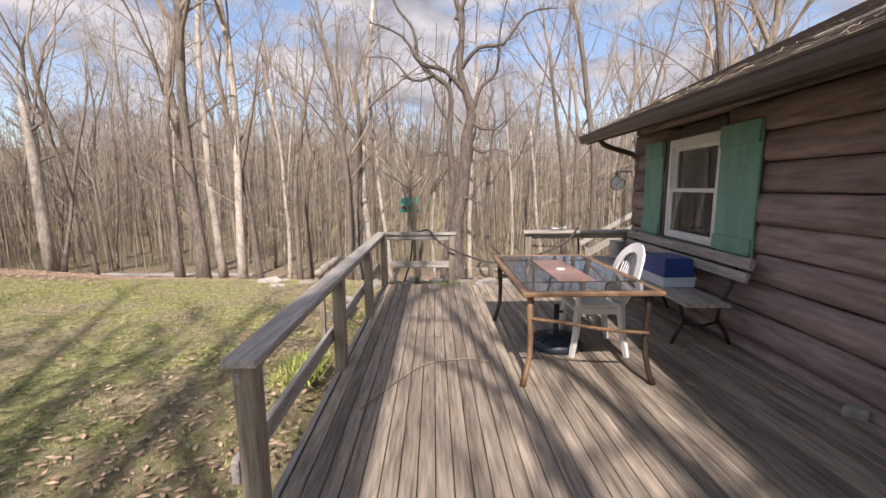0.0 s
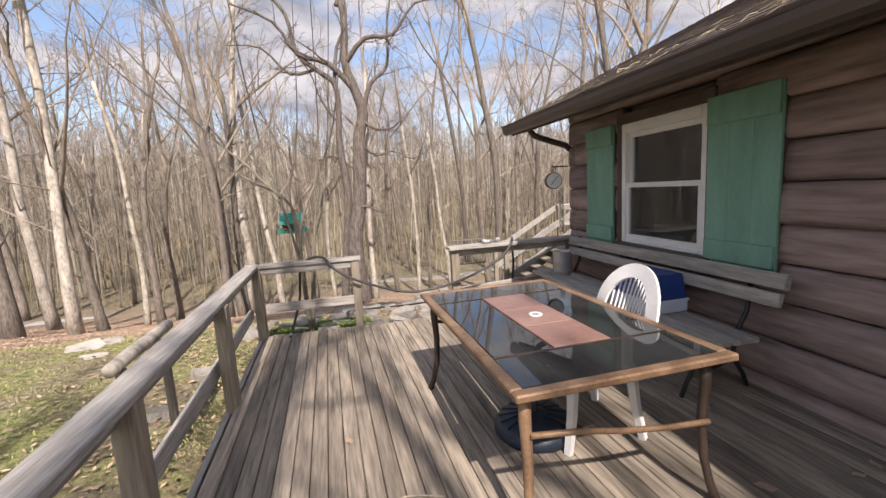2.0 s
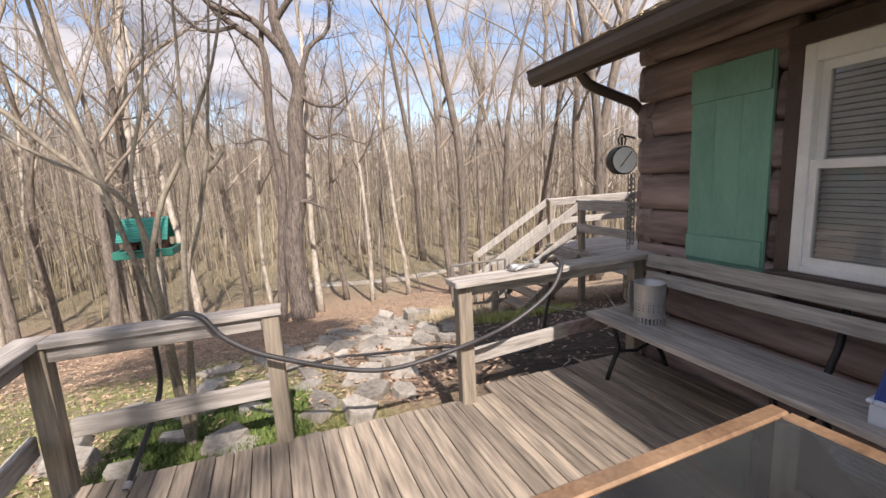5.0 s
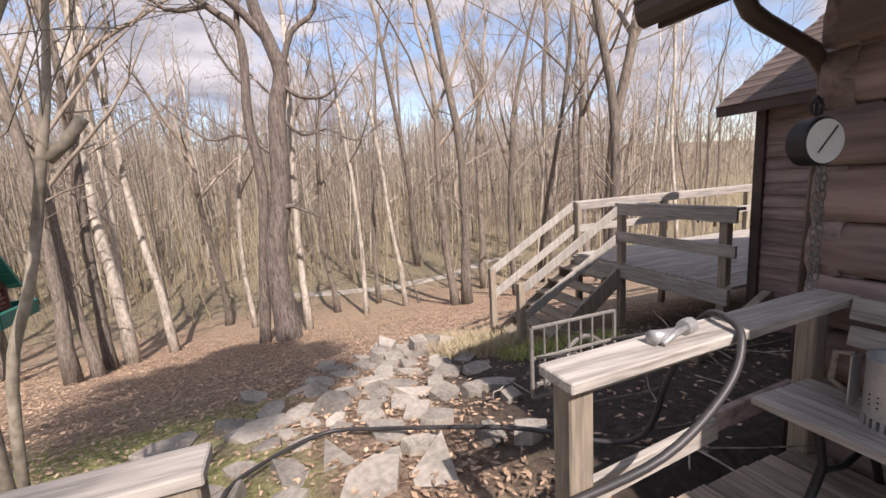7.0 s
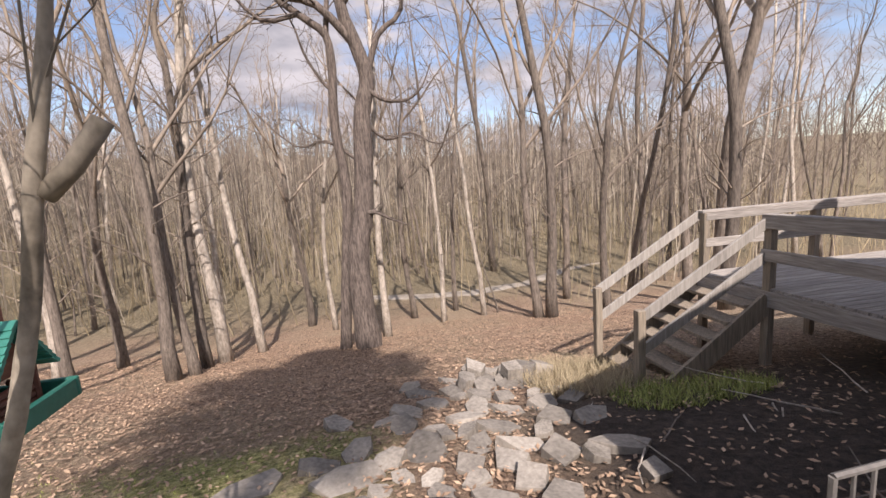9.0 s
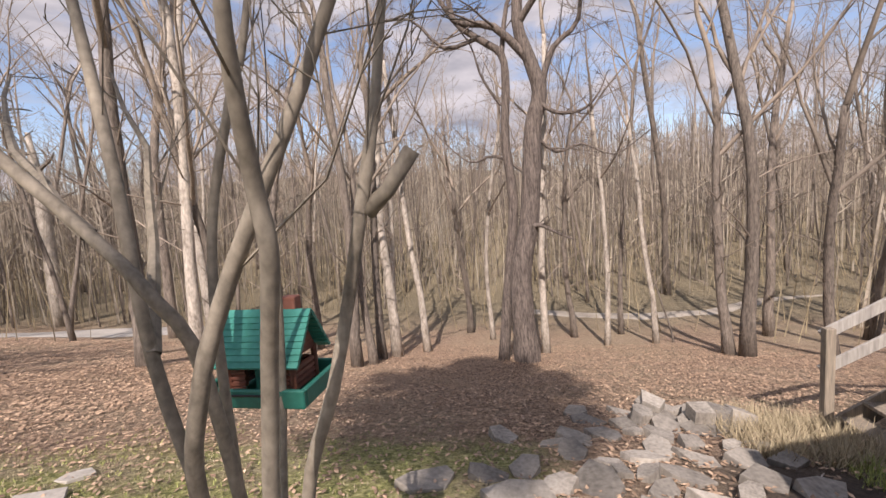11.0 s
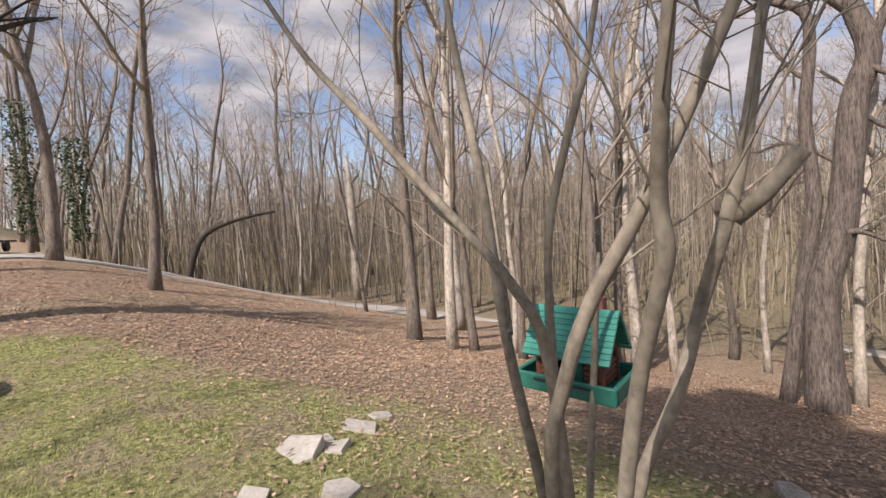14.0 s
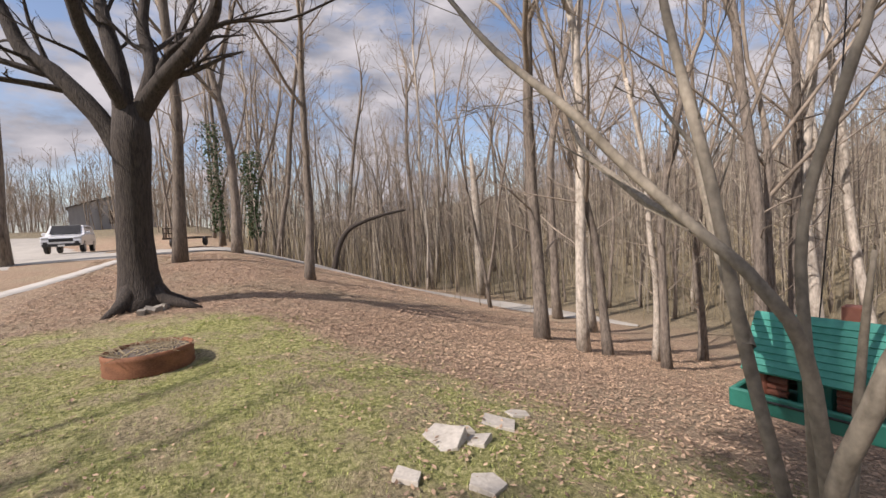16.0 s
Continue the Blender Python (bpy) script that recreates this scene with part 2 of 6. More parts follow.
M_GLASS = glass("window_glass", (0.92, 0.93, 0.93), 0.0, 0.06, 1.6)
M_TGLASS = glass("grey_table_glass", (0.50, 0.56, 0.60), 0.0, 0.06, 2.0)


def ground_material():
    m = bpy.data.materials.new("lawn_and_leaf_litter")
    m.use_nodes = True
    n, l = m.node_tree.nodes, m.node_tree.links
    b = n["Principled BSDF"]
    b.inputs["Roughness"].default_value = 0.95
    tc = n.new("ShaderNodeTexCoord")

    def noise_tex(scale, detail=6, rough=0.6):
        t = n.new("ShaderNodeTexNoise")
        t.inputs["Scale"].default_value, t.inputs["Detail"].default_value, t.inputs["Roughness"].default_value = scale, detail, rough
        l.new(tc.outputs["Object"], t.inputs["Vector"])
        return t.outputs["Fac"]

    def ramp(fac, *stops):
        r = n.new("ShaderNodeValToRGB")
        while len(r.color_ramp.elements) < len(stops):
            r.color_ramp.elements.new(0.5)
        for e, (p, c) in zip(r.color_ramp.elements, stops):
            e.position, e.color = p, (*c, 1)
        l.new(fac, r.inputs["Fac"])
        return r.outputs["Color"]

    def mix(fac, a, c):
        x = n.new("ShaderNodeMix")
        x.data_type = "RGBA"
        l.new(fac, x.inputs["Factor"])
        l.new(a, x.inputs["A"])
        l.new(c, x.inputs["B"])
        return x.outputs["Result"]

    leaf = ramp(noise_tex(13, 10, 0.85), (0.38, (0.065, 0.04, 0.027)), (0.49, (0.31, 0.205, 0.135)), (0.61, (0.66, 0.49, 0.34)))
    leaf2 = ramp(noise_tex(16, 10, 0.85), (0.38, (0.09, 0.066, 0.042)), (0.5, (0.36, 0.27, 0.175)), (0.63, (0.64, 0.51, 0.355)))
    leaf = mix(ramp(noise_tex(0.35, 3), (0.42, (0, 0, 0)), (0.6, (1, 1, 1))), leaf, leaf2)
    grass = ramp(noise_tex(15, 10, 0.85), (0.39, (0.06, 0.075, 0.02)), (0.5, (0.32, 0.325, 0.105)), (0.61, (0.68, 0.62, 0.31)))
    straw = ramp(noise_tex(18, 10, 0.85), (0.39, (0.09, 0.076, 0.04)), (0.51, (0.40, 0.335, 0.19)), (0.63, (0.70, 0.60, 0.37)))
    lawn = mix(ramp(noise_tex(1.1, 5), (0.42, (0, 0, 0)), (0.53, (1, 1, 1))), straw, grass)
    att = n.new("ShaderNodeAttribute")
    att.attribute_name = "cover"
    edge = n.new("ShaderNodeMath")
    edge.operation = "MULTIPLY_ADD"
    edge.inputs[1].default_value = 0.5
    l.new(noise_tex(1.6, 6, 0.7), edge.inputs[0])
    l.new(att.outputs["Fac"], edge.inputs[2])
    f = ramp(edge.outputs["Value"], (0.62, (0, 0, 0)), (0.88, (1, 1, 1)))
    col = mix(f, leaf, lawn)
    # woods floor: olive-tan litter, darkened to carry the shade of the many trees
    floor_ = ramp(noise_tex(9, 10, 0.85), (0.39, (0.05, 0.042, 0.026)), (0.5, (0.20, 0.165, 0.10)), (0.62, (0.42, 0.35, 0.225)))
    at3 = n.new("ShaderNodeAttribute")
    at3.attribute_name = "woods"
    col = mix(at3.outputs["Fac"], col, floor_)
    soil = ramp(noise_tex(14, 8, 0.75), (0.35, (0.032, 0.025, 0.02)), (0.6, (0.10, 0.075, 0.058)), (0.75, (0.20, 0.15, 0.11)))
    at2 = n.new("ShaderNodeAttribute")
    at2.attribute_name = "soil"
    col = mix(at2.outputs["Fac"], col, soil)
    l.new(col, b.inputs["Base Color"])
    bp = n.new("ShaderNodeBump")
    bp.inputs["Strength"].default_value, bp.inputs["Distance"].default_value = 1.0, 0.06
    l.new(noise_tex(14, 10, 0.85), bp.inputs["Height"])
    l.new(bp.outputs["Normal"], b.inputs["Normal"])
    return m


M_GROUND = ground_material()


# ---- building helpers ----
class Geo:
    """Collects vertices and faces of one mesh."""

    def __init__(self):
        self.v, self.f = [], []

    def add(self, verts, faces):
        k = len(self.v)
        self.v.extend(verts)
        self.f.extend([tuple(i + k for i in f) for f in faces])
        return self

    def box(self, c, s, m=None, c_top=None):
        x, y, z = (q / 2 for q in s)
        vs = [Vector(p) for p in ((-x, -y, -z), (x, -y, -z), (x, y, -z), (-x, y, -z), (-x, -y, z), (x, -y, z), (x, y, z), (-x, y, z))]
        if m is not None:
            vs = [m @ p for p in vs]
        c = Vector(c)
        return self.add([tuple(p + c) for p in vs], [(3, 2, 1, 0), (4, 5, 6, 7), (0, 1, 5, 4), (1, 2, 6, 5), (2, 3, 7, 6), (3, 0, 4, 7)])

    def beam(self, a, b, w, h, up=(0, 0, 1)):
        """A bar of section w (sideways) by h (upwards) from a to b."""
        a, b = Vector(a), Vector(b)
        d = (b - a).normalized()
        side = d.cross(Vector(up)).normalized()
        u = side.cross(d)
        vs = []
        for p in (a, b):
            for sx, sz in ((-1, -1), (1, -1), (1, 1), (-1, 1)):
                vs.append(tuple(p + side * (sx * w / 2) + u * (sz * h / 2)))
        return self.add(vs, [(3, 2, 1, 0), (4, 5, 6, 7), (0, 1, 5, 4), (1, 2, 6, 5), (2, 3, 7, 6), (3, 0, 4, 7)])

    def tube(self, pts, radii, n=6, close=True):
        pts = [Vector(p) for p in pts]
        rings = []
        ref = Vector((0.31, 0.95, 0.07))
        for i, p in enumerate(pts):
            d = (pts[min(i + 1, len(pts) - 1)] - pts[max(i - 1, 0)]).normalized()
            s = d.cross(ref)
            if s.length < 0.05:
                s = d.cross(Vector((1, 0, 0)))
            s.normalize()
            u = s.cross(d)
            rings.append([tuple(p + (s * math.cos(2 * math.pi * k / n) + u * math.sin(2 * math.pi * k / n)) * radii[i]) for k in range(n)])
        vs = [q for r in rings for q in r]
        fs = []
        for i in range(len(pts) - 1):
            for k in range(n):
                fs.append((i * n + k, i * n + (k + 1) % n, (i + 1) * n + (k + 1) % n, (i + 1) * n + k))
        if close:
            fs.append(tuple(range(n))[::-1])
            fs.append(tuple((len(pts) - 1) * n + k for k in range(n)))
        return self.add(vs, fs)

    def lathe(self, profile, n=24, c=(0, 0, 0)):
        """Turns (radius, height) pairs round the upright axis at c."""
        vs, fs = [], []
        for r, z in profile:
            for k in range(n):
                a = 2 * math.pi * k / n
                vs.append((c[0] + r * math.cos(a), c[1] + r * math.sin(a), c[2] + z))
        for i in range(len(profile) - 1):
            for k in range(n):
                fs.append((i * n + k, i * n + (k + 1) % n, (i + 1) * n + (k + 1) % n, (i + 1) * n + k))
        return self.add(vs, fs)

    def mesh(self, name, material, smooth=False, bevel=0.0, segments=1):
        me = bpy.data.meshes.new(name)
        me.from_pydata([tuple(p) for p in self.v], [], self.f)
        if bevel:
            bm = bmesh.new()
            bm.from_mesh(me)
            bmesh.ops.bevel(bm, geom=bm.edges[:], offset=bevel, segments=segments, affect="EDGES", profile=0.6, clamp_overlap=True)
            bm.to_mesh(me)
            bm.free()
        me.materials.append(material)
        if smooth:
            me.shade_smooth()
        me.update()
        return me


def thing(name, label, category, at=(0, 0, 0), rz=0.0, group="", kind=""):
    ob = tagged(new(name), label, category, group, kind)
    ob.empty_display_size = 0.1
    ob.matrix_basis = pose(*at, 0, 0, rz)
    return ob


def part(name, geo, material, parent=None, label="", smooth=False, bevel=0.0, segments=1):
    """Links a Geo (or a mesh) as one object under a thing or a part."""
    me = geo if isinstance(geo, bpy.types.Mesh) else geo.mesh(name, material, smooth, bevel, segments)
    ob = new(name, me)
    ob.parent = parent
    if label:
        ob["label"] = label
    return ob


def structure(name, geo, material, label, category, smooth=False, bevel=0.0):
    return tagged(part(name, geo, material, None, "", smooth, bevel), label, category, "", "structure")


def smooth_line(pts, k=5):
    pts = [Vector(p) for p in pts]
    out = []
    for i in range(len(pts) - 1):
        a, b, c, d = pts[max(0, i - 1)], pts[i], pts[i + 1], pts[min(len(pts) - 1, i + 2)]
        for j in range(k):
            t = j / k
            out.append(0.5 * ((2 * b) + (c - a) * t + (2 * a - 5 * b + 4 * c - d) * t * t + (3 * b - a - 3 * c + d) * t ** 3))
    return out + [pts[-1]]


# ---- terrain ----
def hinge(v, a, w, s):
    return s * (v - a) if v - a > 40 * w else s * w * math.log1p(math.exp((v - a) / w))


def sstep(a, b, v):
    t = max(0.0, min(1.0, (v - a) / (b - a)))
    return t * t * (3 - 2 * t)


def ground_z(x, y):
    down = -hinge(y, 7.0, 0.5, 0.25) + hinge(y, 21, 2.5, 0.25) + hinge(y, 37, 3, 0.105) - hinge(y, 260, 10, 0.105) + (hinge(y, 45, 6, 0.075) - hinge(y, 120, 10, 0.075)) * (1 - 0.9 * sstep(-35, 12, x))
    left = hinge(-x, 7.0, 1.5, 0.085) - hinge(-x, 25, 2, 0.085) + hinge(-x, 40, 4, 0.075) - hinge(-x, 100, 8, 0.075)
    z = -0.12 + down + left * (1 - sstep(8, 24, y))
    return z + (hinge(-x, 45, 6, 0.05) - hinge(-x, 110, 6, 0.05)) * sstep(12, 40, y)


def lawn_cover(x, y):
    far = 10.6 - 0.28 * max(0.0, -x - 1) + 0.15 * x
    return (1 - sstep(far - 1.6, far + 0.6, y)) * (1 - 0.30 * sstep(6.0, 8.5, y)) * (1 - sstep(7.5, 11.0, -x)) * (1 - 0.45 * sstep(-1.5, -0.2, x) * (1 - sstep(5.5, 6.5, y))) * (1 - sstep(1.2, 3.0, x) * sstep(6, 7, y))


def bare_soil(x, y):
    return sstep(2.6, 3.6, x) * (1 - sstep(9.2, 10.6, y)) * sstep(5.0, 5.6, y)


def woods_floor(x, y):
    return max(sstep(18.5, 27, y), sstep(26.5, 31, -x) * sstep(8, 11, y), sstep(50, 70, -x))


def make_ground():
    g = Geo()
    n = 240
    ax = [math.sinh((i / n * 2 - 1) * 5.2) / math.sinh(5.2) for i in range(n + 1)]
    xs = [a * 700 - 1 for a in ax]
    ys = [a * 700 + 8 for a in ax]
    vs = []
    for y in ys:
        for x in xs:
            p = Vector((x, y, 0))
            bumps = 0.05 * noise.noise(p * 0.45) + 0.025 * noise.noise(p * 1.7)
            if 0.4 < x < 12 and y < 6.6:
                bumps -= 0.22 * sstep(0.4, 0.8, x)
            vs.append((x, y, ground_z(x, y) + bumps))
    g.add(vs, [(j * (n + 1) + i, j * (n + 1) + i + 1, (j + 1) * (n + 1) + i + 1, (j + 1) * (n + 1) + i) for j in range(n) for i in range(n)])
    ob = structure("ground", g, M_GROUND, "sloping lawn with dry leaf litter under bare trees", "ground", True)
    for nm, fn in (("cover", lawn_cover), ("soil", bare_soil), ("woods", woods_floor)):
        a = ob.data.attributes.new(nm, "FLOAT", "POINT")
        a.data.foreach_set("value", [fn(v[0], v[1]) for v in vs])
    return ob


make_ground()


def strip(name, line, width, lift, material, label, category, wobble=0.25):
    """A band of ground that follows a line over the terrain."""
    pts = []
    for (ax_, ay_), (bx_, by_) in zip(line, line[1:]):
        k = max(2, int(math.hypot(bx_ - ax_, by_ - ay_) / 0.8))
        pts += [(ax_ + (bx_ - ax_) * i / k, ay_ + (by_ - ay_) * i / k) for i in range(k)]
    pts.append(line[-1])
    g, vs, m = Geo(), [], 6
    for i, (x, y) in enumerate(pts):
        a, b = pts[max(0, i - 2)], pts[min(len(pts) - 1, i + 2)]
        d = Vector((b[0] - a[0], b[1] - a[1], 0)).normalized()
        s = Vector((-d.y, d.x, 0))
        for k in range(m + 1):
            u = (k / m - 0.5) * width * (min(1.0, 0.1 + (len(pts) - 1 - i) / 7) if wobble else 1.0) * (1 + wobble * noise.noise(Vector((x * 0.4, y * 0.4, k))))
            px, py = x + s.x * u, y + s.y * u
            vs.append((px, py, ground_z(px, py) + 0.05 * noise.noise(Vector((px, py, 0)) * 0.45) + 0.025 * noise.noise(Vector((px, py, 0)) * 1.7) + lift - (0.05 if k in (0, m) else 0)))
    g.add(vs, [(i * (m + 1) + k, i * (m + 1) + k + 1, (i + 1) * (m + 1) + k + 1, (i + 1) * (m + 1) + k) for i in range(len(pts) - 1) for k in range(m)])
    return structure(name, g, material, label, category, True)


strip("road", [(-24, -30), (-23.5, -12), (-24, 0), (-25.5, 8), (-24, 14), (-21.5, 19.6), (-15, 21.6), (-10, 22.4)], 3.3, 0.07, M_GRAVEL, "pale gravel lane curving down through the woods", "road")
strip("driveway", [(-21, -14), (-24, -4), (-30, -3), (-45, -8), (-70, -14)], 10.0, 0.04, M_GRAVEL, "wide pale gravel driveway", "driveway")
strip("track", [(1.6, 25.9), (4.0, 24.9), (6.6, 24.6), (9.4, 25.4), (12.5, 27.6), (16.0, 28.6)], 1.15, 0.03, M_TRACK, "pale stretch of lane between the trees", "road", 0.6)
strip("walkway", [(-12.6, 0.55), (-14.5, 1.1), (-18, 2.2), (-21.5, 3.1)], 0.55, 0.05, M_CONC, "pale concrete walk edging the drive", "pavement", 0.0)

# ---- house ----
WX = 4.42            # outer face of the log wall
COURSE = 0.262
WIN = (4.25, 5.30, 0.86, 2.02)   # window opening: y from, y to, z from, z to


def log_geo(length, h=COURSE, seed=0):
    """A rounded log lying along y, its face towards -x, from y 0 to length."""
    g, vs = Geo(), []
    prof = [(0.10, 0.0), (0.012, 0.004), (-0.022, 0.016), (-0.037, h * 0.2), (-0.036, h * 0.55), (-0.026, h * 0.86), (-0.006, h * 0.985), (0.012, h), (0.10, h)]
    k = max(2, int(length / 0.35))
    for i in range(k + 1):
        y = length * i / k
        for x, z in prof:
            w = 0.013 * noise.noise(Vector((seed * 7.3, y * 1.3, z * 4))) + 0.006 * noise.noise(Vector((seed * 3.1, y * 4.5, z * 9)))
            vs.append((x + (w if x < 0.05 else 0), y, z + 0.5 * w))
    m = len(prof)
    fs = [(i * m + j, (i + 1) * m + j, (i + 1) * m + (j + 1) % m, i * m + (j + 1) % m) for i in range(k) for j in range(m)]
    fs += [tuple(range(m)), tuple(k * m + j for j in range(m))[::-1]]
    return g.add(vs, fs)


wall_w = structure("wall_west", Geo().box((4.60, 4.25 - 4.125, 1.0), (0.12, 8.25, 2.9)).box((4.60, 5.30 + 0.535, 1.0), (0.12, 1.07, 2.9)).box((4.60, 4.775, 0.155), (0.12, 1.05, 1.41)).box((4.60, 4.775, 2.235), (0.12, 1.05, 0.43)), M_LOG, "dark brown stained log wall of the cabin", "wall")
z, k = -0.424, 0
while z < 2.36:
    spans = [(-4.0, 6.37)]
    if z + COURSE > WIN[2] - 0.08 and z < WIN[3] + 0.06:
        spans = [(-4.0, WIN[0] - 0.06), (WIN[1] + 0.06, 6.37)]
    for a, b in spans:
        o = part("log", log_geo(b - a, seed=k), M_LOG, wall_w, smooth=True)
        o.location = (WX + 0.02 * math.sin(k * 2.1), a, z)
        k += 1
    z += COURSE

# gable wall towards the slope, with its logs
wall_n = structure("wall_north", Geo().add([(4.44, 6.36, -0.9), (12.4, 6.36, -0.9), (12.4, 6.36, 2.3), (8.4, 6.36, 4.25), (4.44, 6.36, 2.45), (4.44, 6.22, -0.9), (12.4, 6.22, -0.9), (12.4, 6.22, 2.3), (8.4, 6.22, 4.25), (4.44, 6.22, 2.45)],
                                       [(4, 3, 2, 1, 0), (5, 6, 7, 8, 9), (0, 1, 6, 5), (1, 2, 7, 6), (2, 3, 8, 7), (3, 4, 9, 8), (4, 0, 5, 9)]), M_LOG, "dark brown gable end of the cabin", "wall")
for i in range(11):
    o = part("log", log_geo(3.2, seed=40 + i), M_LOG, wall_n, smooth=True)
    o.matrix_basis = pose(4.40, 6.40, -0.424 + i * COURSE, 0, 0, -90)
structure("wall_south", Geo().box((8.4, -3.95, 1.0), (8.0, 0.14, 2.9)), M_LOG, "dark brown back wall of the cabin", "wall")
structure("wall_east", Geo().box((12.4, 1.2, 1.0), (0.14, 10.3, 2.9)), M_LOG, "dark brown far wall of the cabin", "wall")
structure("floor", Geo().box((8.4, 1.2, -0.3), (7.8, 10.1, 0.1)), M_INSIDE, "plain floor inside the cabin", "floor")
structure("ceiling", Geo().box((8.5, 1.2, 2.38), (7.7, 10.1, 0.08)), M_INSIDE, "plain ceiling inside the cabin", "ceiling")

# roof
EAVE_X, EAVE_Z, PITCH = 3.78, 2.22, 0.47
roof = thing("roof", "brown asphalt shingle gable roof with twigs on it", "roof", kind="structure")
SAG = pose(3.78, 6.4, 2.1) @ Matrix.Rotation(radians(-1.3), 4, "Z") @ Matrix.Rotation(radians(1.37), 4, "X") @ pose(-3.78, -6.4, -2.1)     # the eave dips away from the gable
roof.matrix_basis = SAG
RY0, RY1 = -4.5, 6.80


def roof_slab(x0, z0, x1, z1, t=0.09):
    return Geo().add([(x0, RY0, z0), (x1, RY0, z1), (x1, RY1, z1), (x0, RY1, z0), (x0, RY0, z0 - t), (x1, RY0, z1 - t), (x1, RY1, z1 - t), (x0, RY1, z0 - t)],
                     [(0, 1, 2, 3), (7, 6, 5, 4), (0, 4, 5, 1), (1, 5, 6, 2), (2, 6, 7, 3), (3, 7, 4, 0)])


RIDGE_X = 8.4
RIDGE_Z = EAVE_Z + 0.05 + (RIDGE_X - EAVE_X) * PITCH
part("roof_deck", roof_slab(EAVE_X + 0.02, EAVE_Z + 0.05, RIDGE_X, RIDGE_Z), M_TRIM, roof)
part("roof_deck", roof_slab(RIDGE_X, RIDGE_Z, 13.2, EAVE_Z), M_SHINGLE, roof)
part("rake_board", Geo().beam((EAVE_X, RY1 + 0.012, EAVE_Z - 0.03), (RIDGE_X, RY1 + 0.012, RIDGE_Z - 0.08), 0.024, 0.13), M_TRIM, roof, bevel=0.004)
part("fascia", Geo().box((EAVE_X + 0.01, (RY0 + RY1) / 2, EAVE_Z - 0.03), (0.024, RY1 - RY0, 0.14)), M_TRIM, roof)
for i in range(14):
    y = 6.05 - i * 0.72
    part("rafter_pole", Geo().tube([(EAVE_X + 0.10, y, EAVE_Z - 0.065 + 0.05), (WX + 0.15, y, EAVE_Z - 0.065 + 0.79 * PITCH)], [0.05, 0.055], 12), M_TRIM, roof, smooth=True)
    part("pole_end", Geo().tube([(EAVE_X + 0.098, y, EAVE_Z - 0.016), (EAVE_X + 0.105, y, EAVE_Z - 0.012)], [0.044, 0.046], 12), M_LOG, roof, "paler sawn pole end")
part("soffit_board", Geo().beam((WX + 0.02, RY0, 2.44), (WX + 0.02, 6.36, 2.44), 0.05, 0.14), M_TRIM, roof)
# gutter: an open half-round trough with a rolled lip
gp = [(0.0, 0.055), (-0.004, 0.0), (-0.02, -0.045), (-0.06, -0.062), (-0.10, -0.045), (-0.118, 0.0), (-0.122, 0.048), (-0.132, 0.055), (-0.128, 0.042)]
gv = [(EAVE_X + x, y, EAVE_Z - 0.035 + z) for y in (RY0, RY1 + 0.03) for x, z in gp]
gm = len(gp)
gutter = part("gutter", Geo().add(gv + [(x + 0.004, y, z_ + 0.004) for x, y, z_ in gv], [(i, i + 1, gm + i + 1, gm + i) for i in range(gm - 1)] + [(2 * gm + i + 1, 2 * gm + i, 3 * gm + i, 3 * gm + i + 1) for i in range(gm - 1)]
              + [tuple(range(gm, 2 * gm - 2))]), M_GUTTER, roof, "brown metal gutter", smooth=False)
part("downspout", Geo().tube([(3.88, 6.46, 2.24), (3.89, 6.46, 2.15), (3.94, 6.46, 2.09), (4.02, 6.46, 2.055), (4.36, 6.46, 1.95), (4.47, 6.46, 1.86), (4.50, 6.46, 1.74), (4.50, 6.46, -0.25)], [0.038] * 8, 10), M_GUTTER, roof, "brown downspout elbow", smooth=True)


def shingle_course(x0, row, y0, y1, rng, w=0.31):
    g, dx, th = Geo(), 0.135, 0.010
    y = y0 + (row % 3) * 0.1 - 0.3
    while y < y1:
        a, b = max(y0, y), min(y1, y + w - 0.006)
        if b - a > 0.04:
            lift = 0.004 * rng.random()
            za, zb = EAVE_Z + 0.056 + (x0 - EAVE_X) * PITCH, EAVE_Z + 0.056 + (x0 + dx * 1.12 - EAVE_X) * PITCH
            g.add([(x0, a, za + th + lift), (x0, b, za + th + lift), (x0 + dx * 1.12, b, zb + 0.001), (x0 + dx * 1.12, a, zb + 0.001), (x0, a, za), (x0, b, za)], [(3, 2, 1, 0), (0, 1, 5, 4), (0, 4, 3), (1, 2, 5)])
        y += w
    return g


rng = random.Random(4)
rest = Geo()
SH_W, SH_D, SH_ROWS = 0.31, 0.135, 15
sh = Geo().add([(0, 0, 0.010), (0, SH_W - 0.006, 0.010), (SH_D * 1.12, SH_W - 0.006, 0.001 + SH_D * 1.12 * PITCH), (SH_D * 1.12, 0, 0.001 + SH_D * 1.12 * PITCH), (0, 0, 0), (0, SH_W - 0.006, 0)], [(3, 2, 1, 0), (0, 1, 5, 4), (0, 4, 3), (1, 2, 5)]).mesh("shingle", M_SHINGLE_PIECE)
for row in range(35):
    x0 = EAVE_X - 0.03 + row * SH_D
    near = 6.80 - SH_W * 19 if row < SH_ROWS else RY1 + 0.02
    g = shingle_course(x0, row, RY0, near, rng)
    rest.add(g.v, g.f)
    if row < SH_ROWS:
        for i in range(19):
            o = part("shingle", sh, None, roof)
            o.location = (x0, near + i * SH_W + (row % 3) * 0.004, EAVE_Z + 0.056 + (x0 - EAVE_X) * PITCH + 0.004 * rng.random())
tagged(part("shingles", rest, M_SHINGLE, roof), kind="stuff")
twigs = Geo()
